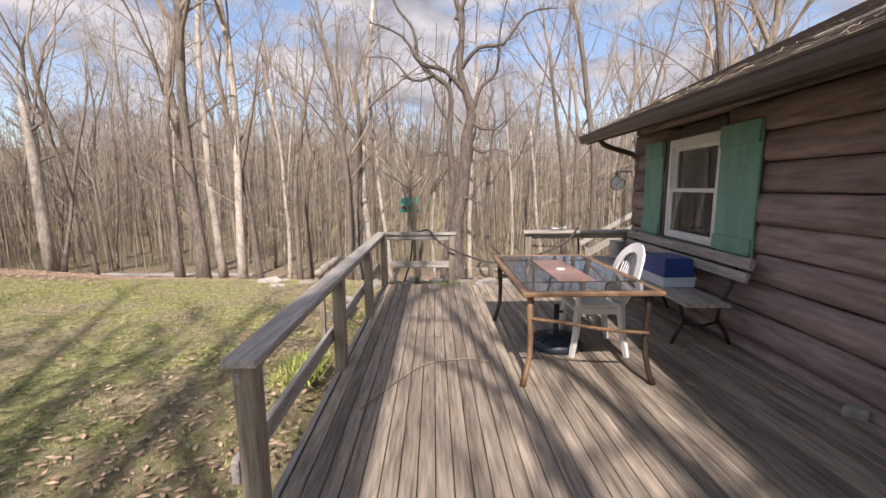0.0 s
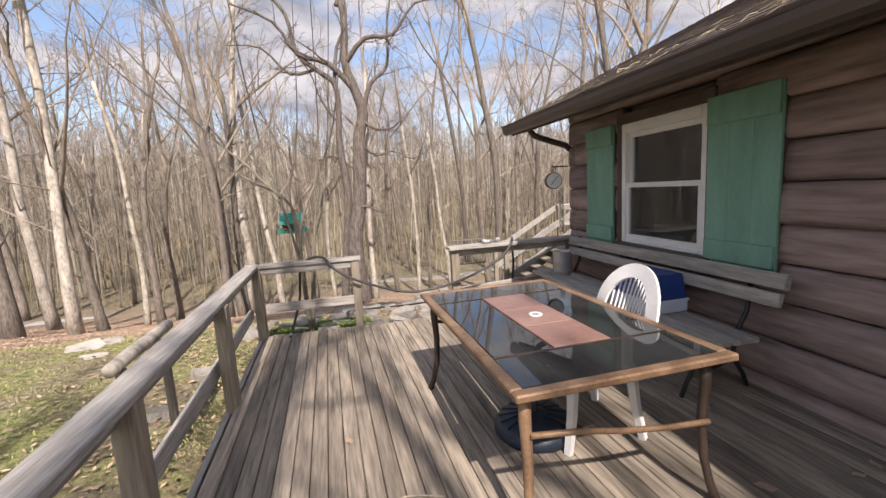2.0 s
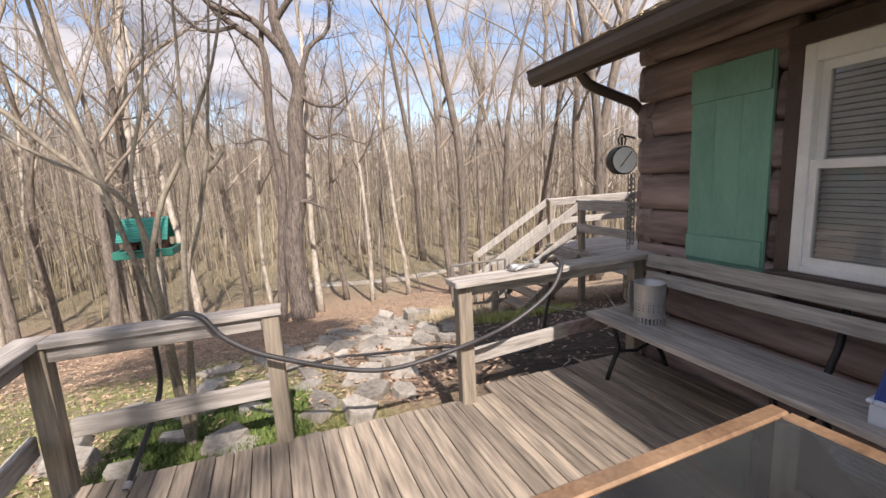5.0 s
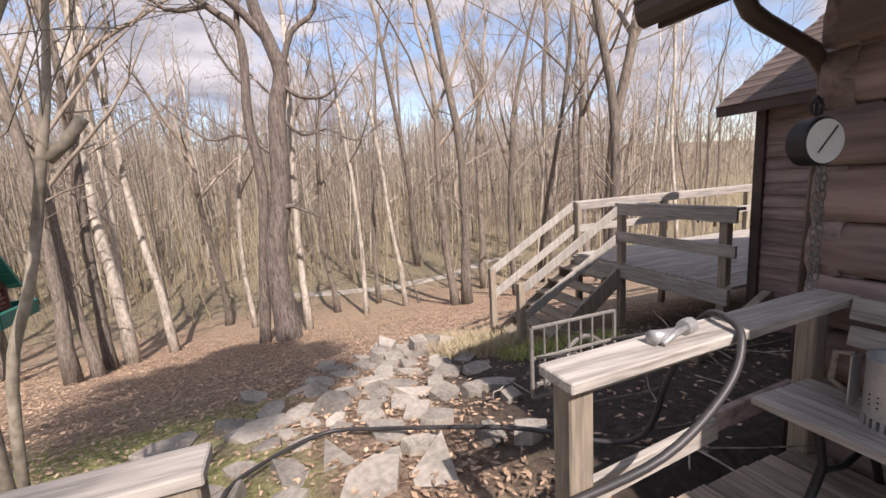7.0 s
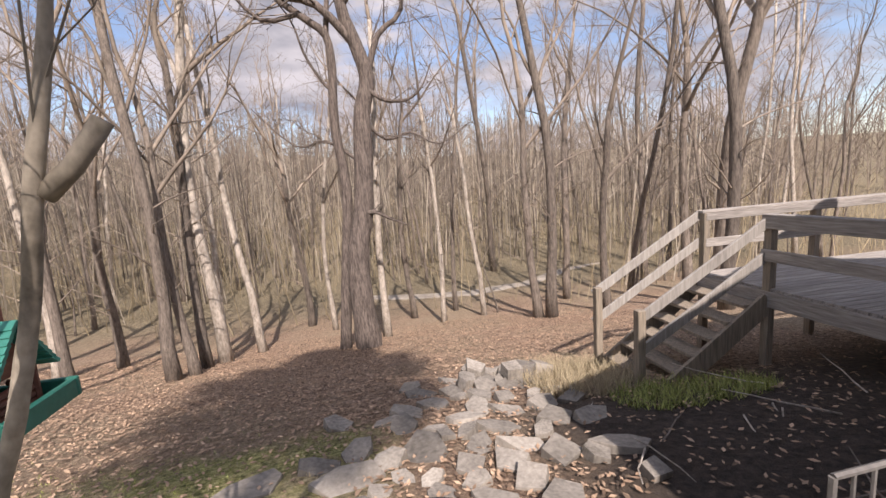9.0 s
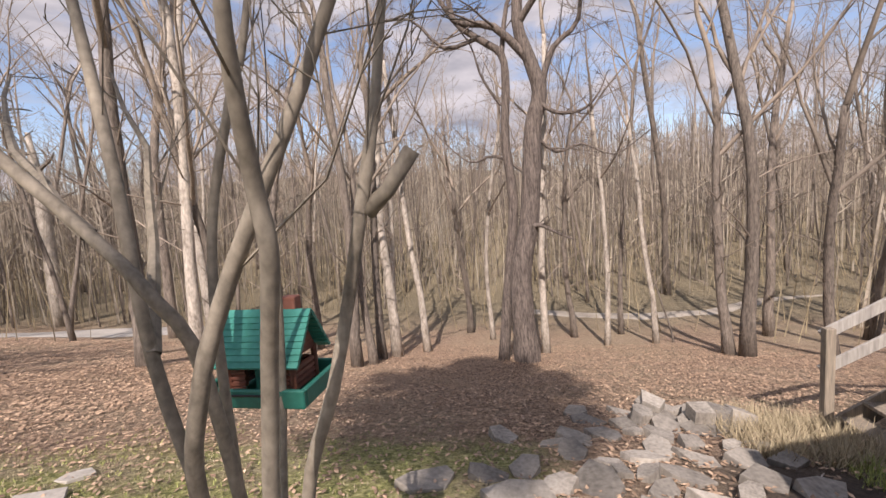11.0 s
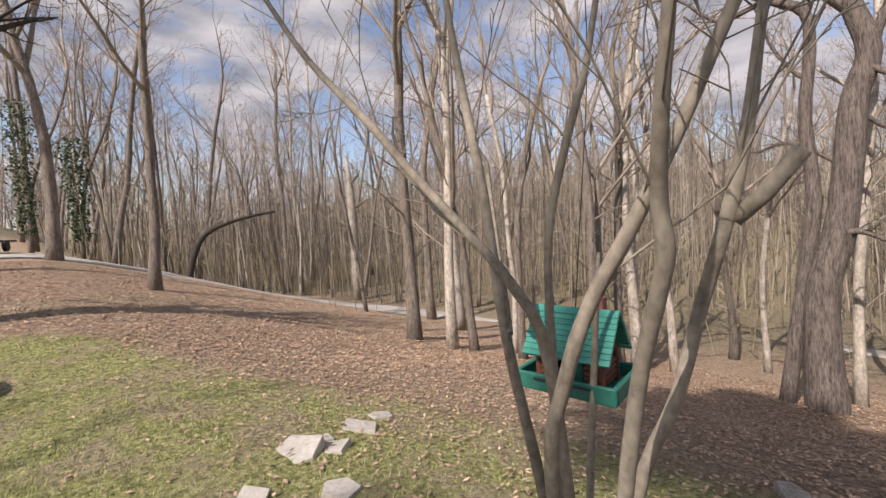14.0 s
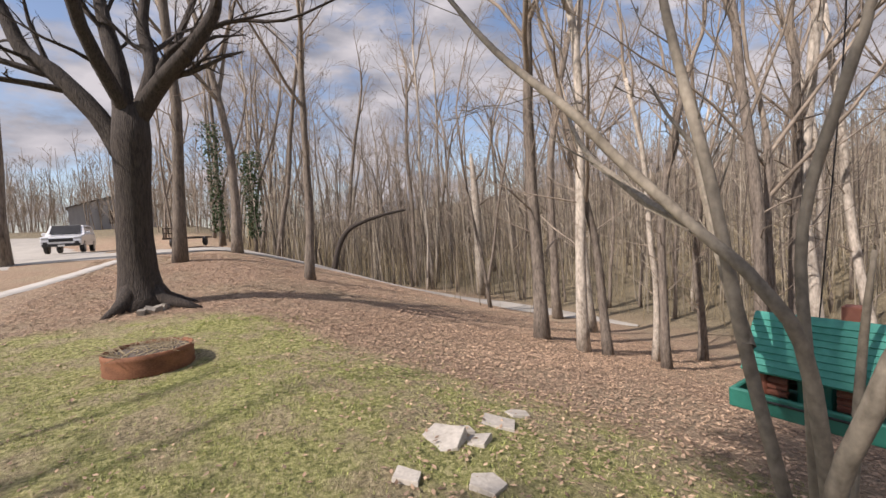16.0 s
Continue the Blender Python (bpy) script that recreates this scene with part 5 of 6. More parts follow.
def tree_meshes(name, seed, height, radius, fork=0.45, lean=(0, 0), detail=2, bark=None, sides=9, counts=(9, 5, 4), limbs=4, crook=0.10, thin=0.006, side=4, reach=0.30):
    rng = random.Random(seed)
    trunk, crown = Geo(), Geo()
    k = 9
    pts = [Vector((0, 0, -0.25))]
    d = Vector((lean[0], lean[1], 1)).normalized()
    for i in range(k):
        d = (d + Vector((rng.gauss(0, crook), rng.gauss(0, crook), 0)) * 0.5 + Vector((0, 0, 0.05))).normalized()
        pts.append(pts[-1] + d * (height * fork / k))
    rad = [radius * (1.45 if i == 0 else 1.08 if i == 1 else 1.0 - 0.38 * i / k) for i in range(k + 1)]
    trunk.tube(pts, rad, sides)
    tips = []
    for i in range(limbs):
        a = 6.283 * (i + rng.random() * 0.6) / limbs
        tilt = rng.uniform(0.25, 0.8) if i else 0.08
        at = pts[-1] if i == 0 else along(pts, rng.uniform(0.62, 0.98))[0]
        dd = (d + Vector((math.cos(a), math.sin(a), 0)) * tilt).normalized()
        L = height * (1 - fork) * rng.uniform(0.65, 1.05)
        q = bend(rng, at - Vector((0, 0, 0.05)), dd, L, 7, 0.12, 0.34)
        r = radius * 0.62 * (0.9 if i == 0 else rng.uniform(0.5, 0.8))
        crown.tube(q, [max(thin, r * (1 - 0.9 * j / 7)) for j in range(8)], 6, False)
        tips.append((q, r))
    for q, r in tips:
        shoots(crown, rng, q, r, detail, counts, 0.42, 0.12, 0.9, 0.12, thin)
    # a few low side branches from the trunk
    shoots(crown, rng, pts, radius * 0.45, min(detail, 2), (side,) + tuple(counts[1:]), reach, 0.24, 1.25, 0.06, thin)
    return trunk.mesh("trunk", bark or M_BARK, True), crown.mesh("crown", M_TWIG, True)


def put_tree(meshes, x, y, rz=0.0, s=1.0, label="", name="tree", group="woodland trees", z=None):
    t = thing(name, label, "tree", (x, y, ground_z(x, y) if z is None else z), rz, group)
    t.scale = (s, s, s)
    part("trunk", meshes[0], None, t)
    part("crown", meshes[1], None, t)
    return t


BARE = "bare grey-brown deciduous tree in the leaf-strewn woods"
PALEL = "slender pale-barked bare tree standing in dry leaves"
# the large twisted tree below the deck with its thinner companion
great = thing("tree", "large twisted bare tree with rough furrowed bark", "tree", (1.55, 16.0, ground_z(1.55, 16.0)))
grng = random.Random(21)
gline = smooth_line([(0.05, 0, -0.4), (0.03, 0, 0.3), (-0.04, 0, 1.6), (0.0, 0.02, 2.5), (0.21, 0.05, 3.4), (0.32, 0.05, 4.65), (0.39, 0.08, 5.7), (0.57, 0.1, 6.45), (0.36, 0.1, 7.25), (0.12, 0.1, 8.1), (0.2, 0.15, 9.6), (-0.2, 0.2, 11.5), (0.1, 0.25, 14.0)], 3)
part("trunk", Geo().tube(gline, [0.30 * (1.55 if j == 0 else 1.3 if j == 1 else 1.12 if j < 4 else 1 - 0.85 * (j / len(gline)) ** 1.3) * (1 + 0.07 * noise.noise(Vector((j * 0.8, 3, 0)))) for j in range(len(gline))], 12), M_FURROW, great, smooth=True)
for pts_, r in (([(0.56, 0.1, 6.4), (0.9, 0.1, 7.4), (1.5, 0.2, 8.0), (1.6, 0.2, 9.4), (2.1, 0.3, 11.5)], 0.085),
                ([(0.50, 0.0, 6.25), (0.85, -0.05, 5.95), (1.20, -0.1, 5.88), (1.55, -0.1, 5.95), (1.85, -0.1, 6.25), (2.05, 0, 6.7)], 0.06),
                ([(0.40, 0.0, 5.5), (0.9, 0.1, 5.05), (1.5, 0.15, 5.2), (2.2, 0.2, 4.9), (3.0, 0.3, 5.4)], 0.045),
                ([(0.36, 0.1, 7.2), (-0.4, 0, 8.0), (-1.3, 0.1, 8.3), (-2.0, 0.2, 9.3), (-3.2, 0.2, 9.8)], 0.11),
                ([(0.12, 0.1, 8.0), (0.8, -0.2, 8.7), (1.7, -0.3, 8.8), (2.5, -0.2, 9.8), (3.6, -0.1, 10.0)], 0.09),
                ([(0.30, 0.1, 4.5), (-0.5, 0.3, 5.1), (-1.2, 0.2, 5.0), (-2.1, 0.3, 5.9)], 0.045),
                ([(0.26, -0.1, 3.36), (0.5, -0.15, 3.36), (0.75, -0.15, 3.22), (1.2, -0.15, 3.0)], 0.07),
                ([(0.0, 0.15, 9.8), (0.6, 0.2, 11.2), (0.9, 0.3, 13.0), (0.9, 0.4, 15.5)], 0.09)):
    q = smooth_line(pts_, 3)
    lg = Geo().tube(q, [max(0.012, r * (1 - 0.85 * j / len(q))) for j in range(len(q))], 7, False)
    shoots(lg, grng, q, r * 0.8, 3, (9, 5, 4), 0.34, 0.15, 1.1, 0.08, 0.006)
    part("limb", lg, M_FURROW, great, smooth=True)
mate = thing("tree", "dark crooked bare tree bending beside the large one", "tree", (1.55, 16.15, ground_z(1.55, 16.15)))
mline = smooth_line([(-0.60, 0, -0.35), (-0.52, 0, 0.3), (-0.31, 0, 2.26), (-0.14, 0, 3.94), (-0.27, 0, 5.47), (-0.20, 0, 6.7), (-0.27, 0, 7.45), (-0.76, 0, 7.85), (-1.36, 0, 8.4), (-1.6, 0.1, 9.6), (-2.3, 0.1, 10.6), (-2.5, 0.2, 12.6)], 3)
part("trunk", Geo().tube(mline, [0.155 * (1.4 if j == 0 else 1 - 0.8 * j / len(mline)) * (1 + 0.08 * noise.noise(Vector((j * 0.9, 7, 0)))) for j in range(len(mline))], 10), M_FURROW, mate, smooth=True)
for pts_, r in (([(-0.2, 0, 6.2), (-0.45, 0, 6.45), (-0.8, 0.1, 7.1), (-1.05, 0.1, 7.9), (-1.9, 0.2, 9.0)], 0.045), ([(-0.27, 0, 7.4), (-0.1, 0.1, 8.6), (0.3, 0.2, 9.6), (0.1, 0.2, 11.5)], 0.07), ([(-0.8, 0, 7.9), (-1.6, -0.2, 7.7), (-2.4, -0.1, 8.5), (-3.4, 0, 8.6)], 0.06)):
    q = smooth_line(pts_, 3)
    lg = Geo().tube(q, [max(0.012, r * (1 - 0.85 * j / len(q))) for j in range(len(q))], 7, False)
    shoots(lg, grng, q, r * 0.8, 3, (8, 5, 4), 0.36, 0.15, 1.1, 0.08, 0.006)
    part("limb", lg, M_FURROW, mate, smooth=True)

HI = [tree_meshes("hi", 100 + i, 16 + i % 3, 0.16, 0.66 if i % 2 else 0.48, (0.03 * (i - 3) / 3, 0), 3, counts=(6, 5, 4), limbs=4, thin=0.006, side=14, reach=0.28) for i in range(6)]
PALE = [tree_meshes("pale", 200 + i, 14, 0.11, 0.7, (-0.05 + 0.05 * i, 0), 2, M_PALE, counts=(7, 5), limbs=3, thin=0.006, side=16, reach=0.26) for i in range(3)]
for i, (x, y, r, kind) in enumerate([(2.1, 17.4, 0.10, 1), (-2.35, 14.8, 0.12, 0), (-2.1, 15.2, 0.10, 0), (-2.2, 16.1, 0.11, 0), (-1.95, 16.6, 0.13, 1), (-1.3, 17.5, 0.10, 1), (-5.0, 17.9, 0.12, 0),
                                     (7.0, 17.2, 0.15, 0), (6.7, 17.5, 0.13, 0), (4.0, 19.0, 0.07, 1), (8.9, 17.3, 0.12, 0), (5.5, 19.4, 0.08, 1), (11.8, 16.2, 0.20, 0), (10.5, 14.6, 0.15, 0), (-7.3, 13.9, 0.19, 0), (-6.0, 14.1, 0.14, 1), (-5.55, 14.5, 0.12, 0),
                                     (-9.3, 18.5, 0.17, 1), (-14.0, 23.8, 0.20, 0), (-12.6, 20.1, 0.22, 0), (-15.15, 9.45, 0.17, 0), (-19.1, 5.2, 0.26, 0), (-22.9, 7.7, 0.27, 0), (-22.6, -1.0, 0.30, 0), (-27.5, -5.5, 0.26, 0), (-4.2, 14.8, 0.10, 0), (-5.0, 15.6, 0.06, 1), (-2.9, 19.4, 0.10, 1), (0.4, 20.2, 0.09, 1), (3.2, 20.6, 0.10, 0), (-0.6, 21.6, 0.12, 0), (9.4, 21.0, 0.14, 0), (13.6, 19.5, 0.17, 0)]):
    m = (PALE[i % 3] if kind else HI[i % 6])
    put_tree(m, x, y, 57 * i % 360, r / (0.11 if kind else 0.16) * (0.9 if r > 0.2 else 1.0) if r > 0.09 else 0.75, PALEL if kind else BARE)

# broken pale snag by the lane
sn = random.Random(3)
snag = thing("dead_tree", "pale barkless snag with a broken top beside the lane", "dead tree", (-22.9, 23.3, ground_z(-22.9, 23.3)))
sp = [Vector((0, 0, -0.2)), Vector((-0.05, 0, 2)), Vector((-0.1, 0.05, 4.5)), Vector((-0.05, 0, 6.5)), Vector((-0.2, 0, 8.6)), Vector((-0.35, 0, 10.2))]
part("trunk", Geo().tube(sp, [0.42, 0.34, 0.30, 0.30, 0.22, 0.10], 9), M_PALE, snag, smooth=True)
sg = Geo()
for zz, a, L in ((6.4, 0.4, 1.8), (7.0, 2.6, 1.4), (8.2, 0.2, 1.6), (8.8, 3.4, 1.2), (5.6, 3.0, 0.8)):
    q = bend(sn, (-0.08, 0, zz), (math.cos(a), math.sin(a), 0.7), L, 4)
    sg.tube(q, [0.12, 0.10, 0.08, 0.05, 0.02], 5)
part("broken_limbs", sg, M_BARK, snag)

# oak on the lawn by the drive
OX, OY = -10.75, 4.5
oak = thing("oak_tree", "massive dark-barked bare oak forking low above the lawn", "tree", (OX, OY, ground_z(OX, OY)))
orng = random.Random(5)
ot = [Vector((0.05, 0.05, -0.2)), Vector((0.01, 0.02, 0.25)), Vector((0, 0, 0.8)), Vector((0.0, 0.0, 1.7)), Vector((0.04, 0.06, 2.8)), Vector((0.07, 0.11, 3.8)), Vector((0.10, 0.16, 4.6))]
part("trunk", Geo().tube(ot, [0.70, 0.49, 0.40, 0.36, 0.345, 0.39, 0.34], 16), M_OAK, oak, smooth=True)
OAK_R, OAK_D = Vector((0.519, 0.854, 0)), Vector((-0.854, 0.519, 0))
for pts_, r in (([(-0.1, 0, 3.6), (-0.54, -0.05, 4.45), (-1.34, -0.2, 5.45), (-1.85, -0.3, 5.9), (-2.3, -0.3, 7.0), (-3.0, -0.5, 8.6), (-3.3, -0.4, 10.5)], 0.25),
                ([(-1.2, -0.2, 5.3), (-2.1, -0.5, 5.6), (-3.0, -0.9, 5.95), (-4.2, -1.2, 6.6)], 0.09),
                ([(0.05, 0, 4.1), (-0.08, 0.1, 5.45), (-0.33, 0.2, 6.46), (-0.5, 0.3, 7.2), (-0.9, 0.5, 9.5), (-1.2, 0.6, 12.0)], 0.24),
                ([(0.3, 0, 4.3), (0.68, 0.15, 5.45), (0.45, 0.3, 6.35), (0.46, 0.4, 7.1), (0.9, 0.6, 9.5), (0.7, 0.9, 12.0)], 0.20),
                ([(0.2, 0, 4.2), (0.6, 0, 4.75), (1.1, -0.1, 5.2), (1.84, -0.2, 5.8), (2.37, -0.2, 6.46), (2.6, -0.2, 7.1), (3.6, -0.3, 8.5), (4.3, -0.3, 10.0)], 0.24),
                ([(0.76, 0, 4.9), (1.07, 0.2, 5.9), (2.4, 0.4, 6.6), (3.7, 0.5, 6.6), (5.0, 0.6, 7.1)], 0.085),
                ([(0.2, 0.1, 4.4), (0.3, 1.2, 5.8), (0.1, 2.4, 7.4), (0.6, 3.2, 9.6)], 0.18),
                ([(0.2, -0.1, 4.4), (0.2, -1.2, 5.9), (0.6, -2.2, 7.4), (0.3, -3.0, 9.4)], 0.17)):
    q = smooth_line([OAK_R * a_ + OAK_D * b_ + Vector((0, 0, c_)) for a_, b_, c_ in pts_], 3)
    n_ = len(q)
    og = Geo().tube(q, [max(0.02, r * (1 - 0.8 * j / n_) * (1 + 0.06 * noise.noise(Vector((j, r * 50, 0))))) for j in range(n_)], 9, False)
    shoots(og, orng, q, r * 0.8, 3, (9, 6, 4), 0.36, 0.2, 0.9, 0.08, 0.006)
    part("limb", og, M_OAK, oak, smooth=True)
for a, L in ((0.9, 1.5), (2.2, 1.0), (-0.6, 1.1), (3.6, 1.0), (1.5, 1.2)):
    part("root", Geo().tube([(0.25 * math.cos(a), 0.25 * math.sin(a), 0.5), (0.5 * math.cos(a), 0.5 * math.sin(a), 0.16), (L * 0.7 * math.cos(a), L * 0.7 * math.sin(a), 0.02), (L * math.cos(a), L * math.sin(a), -0.1)], [0.2, 0.17, 0.12, 0.06], 8), M_OAK, oak, smooth=True)

# big bare tree behind the deck, whose limbs shade the boards
put_tree(tree_meshes("shade", 31, 17, 0.42, 0.30, (0, 0), 3, sides=10, counts=(7, 4, 3), limbs=9, thin=0.024), 2.75, -9.7, 40, 1.08, "large bare tree standing south of the deck", group="")
SHADE = tree_meshes("shade", 37, 18, 0.34, 0.36, (0.02, 0), 1, sides=10, counts=(5,), limbs=7, thin=0.035, side=2)
put_tree(SHADE, 2.9, -5.6, 75, 0.92, "large bare tree standing south of the deck", group="")
put_tree(HI[4], 5.2, -15.0, 10, 1.25, BARE)

# tall pine added out of view behind the deck: only its dense top throws a rounded shadow on the slope
pine = thing("pine_tree", "unseen tall pine with a dense rounded top, added south of the deck for its shadow", "tree", (1.5, -7.2, ground_z(1.5, -7.2)))
part("trunk", Geo().tube([(0, 0, -0.3), (0.1, 0, 6), (0, 0, 12), (0, 0, 19)], [0.26, 0.2, 0.15, 0.05], 10), M_BARK, pine, smooth=True)
prng, needles, pl = random.Random(6), Geo(), Geo()
for k in range(64):
    a, f = prng.uniform(0, 6.28), prng.random()
    L = 2.2 * math.sqrt(max(0.05, 1 - ((f - 0.45) / 0.62) ** 2))
    q = bend(prng, (0, 0, 16.5 + 3.2 * f), (math.cos(a), math.sin(a), 0.25), L, 4, 0.05, 0.15)
    pl.tube(q, [0.045, 0.035, 0.025, 0.015, 0.008], 4, False)
    for j in range(130):
        p, d_ = along(q, prng.uniform(0.2, 1.0))
        p = p + Vector((prng.gauss(0, 0.16), prng.gauss(0, 0.16), prng.gauss(0, 0.12)))
        u = Vector((prng.gauss(0, 1), prng.gauss(0, 1), prng.gauss(0, 1))).normalized() * 0.16
        v = u.cross(Vector((prng.gauss(0, 1), prng.gauss(0, 1), 1))).normalized() * 0.05
        needles.add([tuple(p - u), tuple(p + v), tuple(p + u), tuple(p - v)], [(0, 1, 2, 3)])
part("branches", pl, M_BARK, pine)
part("needles", needles, M_NEEDLE, pine)

# the many-stemmed small tree at the deck's end, which holds the feeder
multi = thing("multistem_tree", "smooth-barked multi-stemmed small tree at the deck's edge", "tree", (0, 0, 0))
mrng = random.Random(9)
BASE = Vector((1.06, 6.64, ground_z(1.06, 6.64) - 0.1))
STEMS = [
    ([(1.06, 6.6, 0.3), (1.0, 6.53, 0.9), (0.93, 6.5, 1.3), (0.85, 6.54, 1.67), (0.77, 6.58, 1.95), (0.70, 6.6, 2.3), (0.60, 6.6, 3.2), (0.5, 6.7, 4.2)], 0.021),
    ([(1.03, 6.6, 0.4), (1.08, 6.42, 1.05), (1.14, 6.38, 1.29), (1.19, 6.39, 1.44), (1.28, 6.38, 1.6), (1.39, 6.42, 1.86), (1.55, 6.45, 2.3), (1.75, 6.55, 3.4)], 0.023),
    ([(1.02, 6.62, 0.5), (1.0, 6.6, 1.2), (0.98, 6.64, 1.56), (1.05, 6.66, 1.86), (1.08, 6.69, 2.01), (1.15, 6.75, 2.6), (1.2, 6.85, 3.8)], 0.017),
    ([(1.13, 6.58, 0.2), (1.22, 6.42, 0.95), (1.27, 6.38, 1.29), (1.315, 6.34, 1.46), (1.335, 6.32, 1.54), (1.33, 6.31, 1.62), (1.35, 6.26, 1.75), (1.37, 6.23, 1.88), (1.41, 6.2, 2.4), (1.45, 6.25, 3.8)], 0.021),
    ([(1.10, 6.64, 0.2), (1.2, 6.56, 0.95), (1.29, 6.55, 1.23), (1.33, 6.57, 1.41), (1.38, 6.55, 1.59), (1.41, 6.57, 1.76), (1.43, 6.6, 1.96), (1.5, 6.62, 2.5), (1.62, 6.65, 3.8)], 0.021),
    ([(1.05, 6.6, 0.6), (1.03, 6.52, 1.26), (0.97, 6.47, 1.45), (0.85, 6.47, 1.57), (0.70, 6.43, 1.74), (0.6, 6.38, 1.88), (0.35, 6.36, 2.12), (0.1, 6.35, 2.42), (-0.3, 6.3, 2.95), (-0.9, 6.3, 3.7)], 0.020),
    ([(1.02, 6.72, 0.6), (1.03, 6.78, 1.2), (1.06, 6.76, 1.5)], 0.017),
]
crown = Geo()
for pts_, r in STEMS:
    line = smooth_line([BASE] + pts_, 4)
    n_ = len(line)
    rr = [r * (1.25 - 0.25 * min(1, j / (n_ * 0.35)) - 0.72 * max(0, (j / n_ - 0.55) / 0.45)) * (1 + 0.05 * noise.noise(Vector((j * 0.9, r * 99, 0)))) for j in range(n_)]
    part("stem", Geo().tube(line, [0.63 * q for q in rr], 12), M_SMOOTH, multi, smooth=True)
    if len(pts_) > 3:
        shoots(crown, mrng, line, r * 0.42, 3, (6, 5, 3), 0.26, 0.52, 0.8, 0.2, 0.0018)
part("pruned_stub", Geo().tube([(1.385, 6.56, 1.58), (1.43, 6.565, 1.62), (1.48, 6.57, 1.69)], [0.018, 0.015, 0.016], 10), M_SMOOTH, multi, smooth=True)
for p_, q_ in (((0.93, 6.50, 1.32), (0.72, 6.8, 1.62)), ((0.85, 6.47, 1.57), (0.40, 6.75, 1.75))):
    line = bend(mrng, p_, Vector(q_) - Vector(p_), 0.9, 6, 0.1, 0.25)
    crown.tube(line, [0.016, 0.014, 0.012, 0.010, 0.008, 0.006, 0.004], 6, False)
    shoots(crown, mrng, line, 0.012, 2, (6, 4), 0.4, 0.2, 0.8, 0.15, 0.002)
part("crown", crown, M_SMOOTH, multi)

# ---- woods ----
def join_stuff(name, items, label):
    """One mesh out of many placed copies of tree meshes."""
    vs, fs, ms, k = [], [], [], 0
    for pair, m in items:
        for slot, me in enumerate(pair):
            co = np.empty(len(me.vertices) * 3)
            me.vertices.foreach_get("co", co)
            a = np.array(m)
            vs.append(co.reshape(-1, 3) @ a[:3, :3].T + a[:3, 3])
            fs += [tuple(q + k for q in p.vertices) for p in me.polygons]
            ms += [slot] * len(me.polygons)
            k += len(me.vertices)
    me = bpy.data.meshes.new(name)
    me.from_pydata(np.concatenate(vs).tolist(), [], fs)
    me.materials.append(M_BARK)
    me.materials.append(M_TWIG)
    me.polygons.foreach_set("material_index", ms)
    me.shade_smooth()
    return tagged(part(name, me, None), label, "woods", kind="stuff")


LANE = [(-24, -30), (-23.5, -12), (-24, 0), (-25.5, 8), (-24, 14), (-21.5, 19.6), (-15, 21.6), (-10, 22.4), (1.6, 25.9), (4.0, 24.9), (6.6, 24.6), (9.4, 25.4), (12.5, 27.6), (16.0, 28.6)]


def off_lane(x, y):
    best = 99.0
    for (ax_, ay_), (bx_, by_) in zip(LANE, LANE[1:]):
        d = Vector((bx_ - ax_, by_ - ay_))
        t = max(0, min(1, ((x - ax_) * d.x + (y - ay_) * d.y) / d.length_squared))
        best = min(best, math.hypot(x - ax_ - d.x * t, y - ay_ - d.y * t))
    return best


LO = [tree_meshes("lo", 300 + i, 16 + 1.5 * (i % 4), 0.085 + 0.025 * (i % 3), 0.72 if i % 3 else 0.5, (0.04 * (i % 3 - 1), 0.02), 2, M_PALE if i % 4 == 3 else M_BARK, 6, (7, 5), 3, thin=0.010, side=16 if i % 3 else 10, reach=0.26) for i in range(10)]
wr = random.Random(77)
placed, deep, kept = [], [], 0
while len(placed) < 250:
    x, y = wr.uniform(-62, 48), wr.uniform(17, 62)
    pick = wr.random()
    if pick < 0.30:
        x, y = wr.uniform(-70, -27.5), wr.uniform(8, 30)
    elif pick < 0.34:
        x, y = wr.uniform(-100, -32), wr.uniform(-45, 9)
        if abs(y + 4 + (x + 30) * -0.12) < 7.5:
            continue
    if off_lane(x, y) < 2.3 or (y < 20 and x > -14) or (x > -27 and y < 15) or math.hypot(x + 22.9, y - 23.3) < 1.5:
        continue
    if any(abs(x - a) < 1.3 and abs(y - b) < 1.3 for a, b in placed):
        continue
    placed.append((x, y))
    s = wr.uniform(0.75, 1.25) * (1.15 if x < -27 else 1.0)
    m = LO[wr.randrange(10)]
    if math.hypot(x, y - 5) < 48 and kept < 215:
        kept += 1
        put_tree(m, x, y, wr.uniform(0, 360), s, BARE)
    else:
        deep.append((m, pose(x, y, ground_z(x, y), 0, 0, wr.uniform(0, 360)) @ Matrix.Scale(s, 4)))

UNDER = [tree_meshes("under", 500 + i, 7 + i % 3, 0.042, 0.62, (0.08 * (i % 3 - 1), 0.05), 2, M_PALE if i % 3 == 0 else M_TWIG, 5, (6, 4), 3, 0.12, 0.0055, 8, 0.34) for i in range(6)]
small, young = [], []
while len(small) < 84:
    x, y = wr.uniform(-45, 34), wr.uniform(17.5, 46)
    if off_lane(x, y) < 2.0 or (y < 20 and -14 < x < 3) or any(abs(x - a) < 1.0 and abs(y - b) < 1.0 for a, b in small):
        continue
    small.append((x, y))
    young.append((UNDER[wr.randrange(6)], pose(x, y, ground_z(x, y), 0, 0, wr.uniform(0, 360)) @ Matrix.Scale(wr.uniform(0.7, 1.35), 4)))
join_stuff("young_trees", young, "thin young bare trees crowding the undergrowth")
join_stuff("deep_woods", deep, "bare trees standing deeper in the woods")

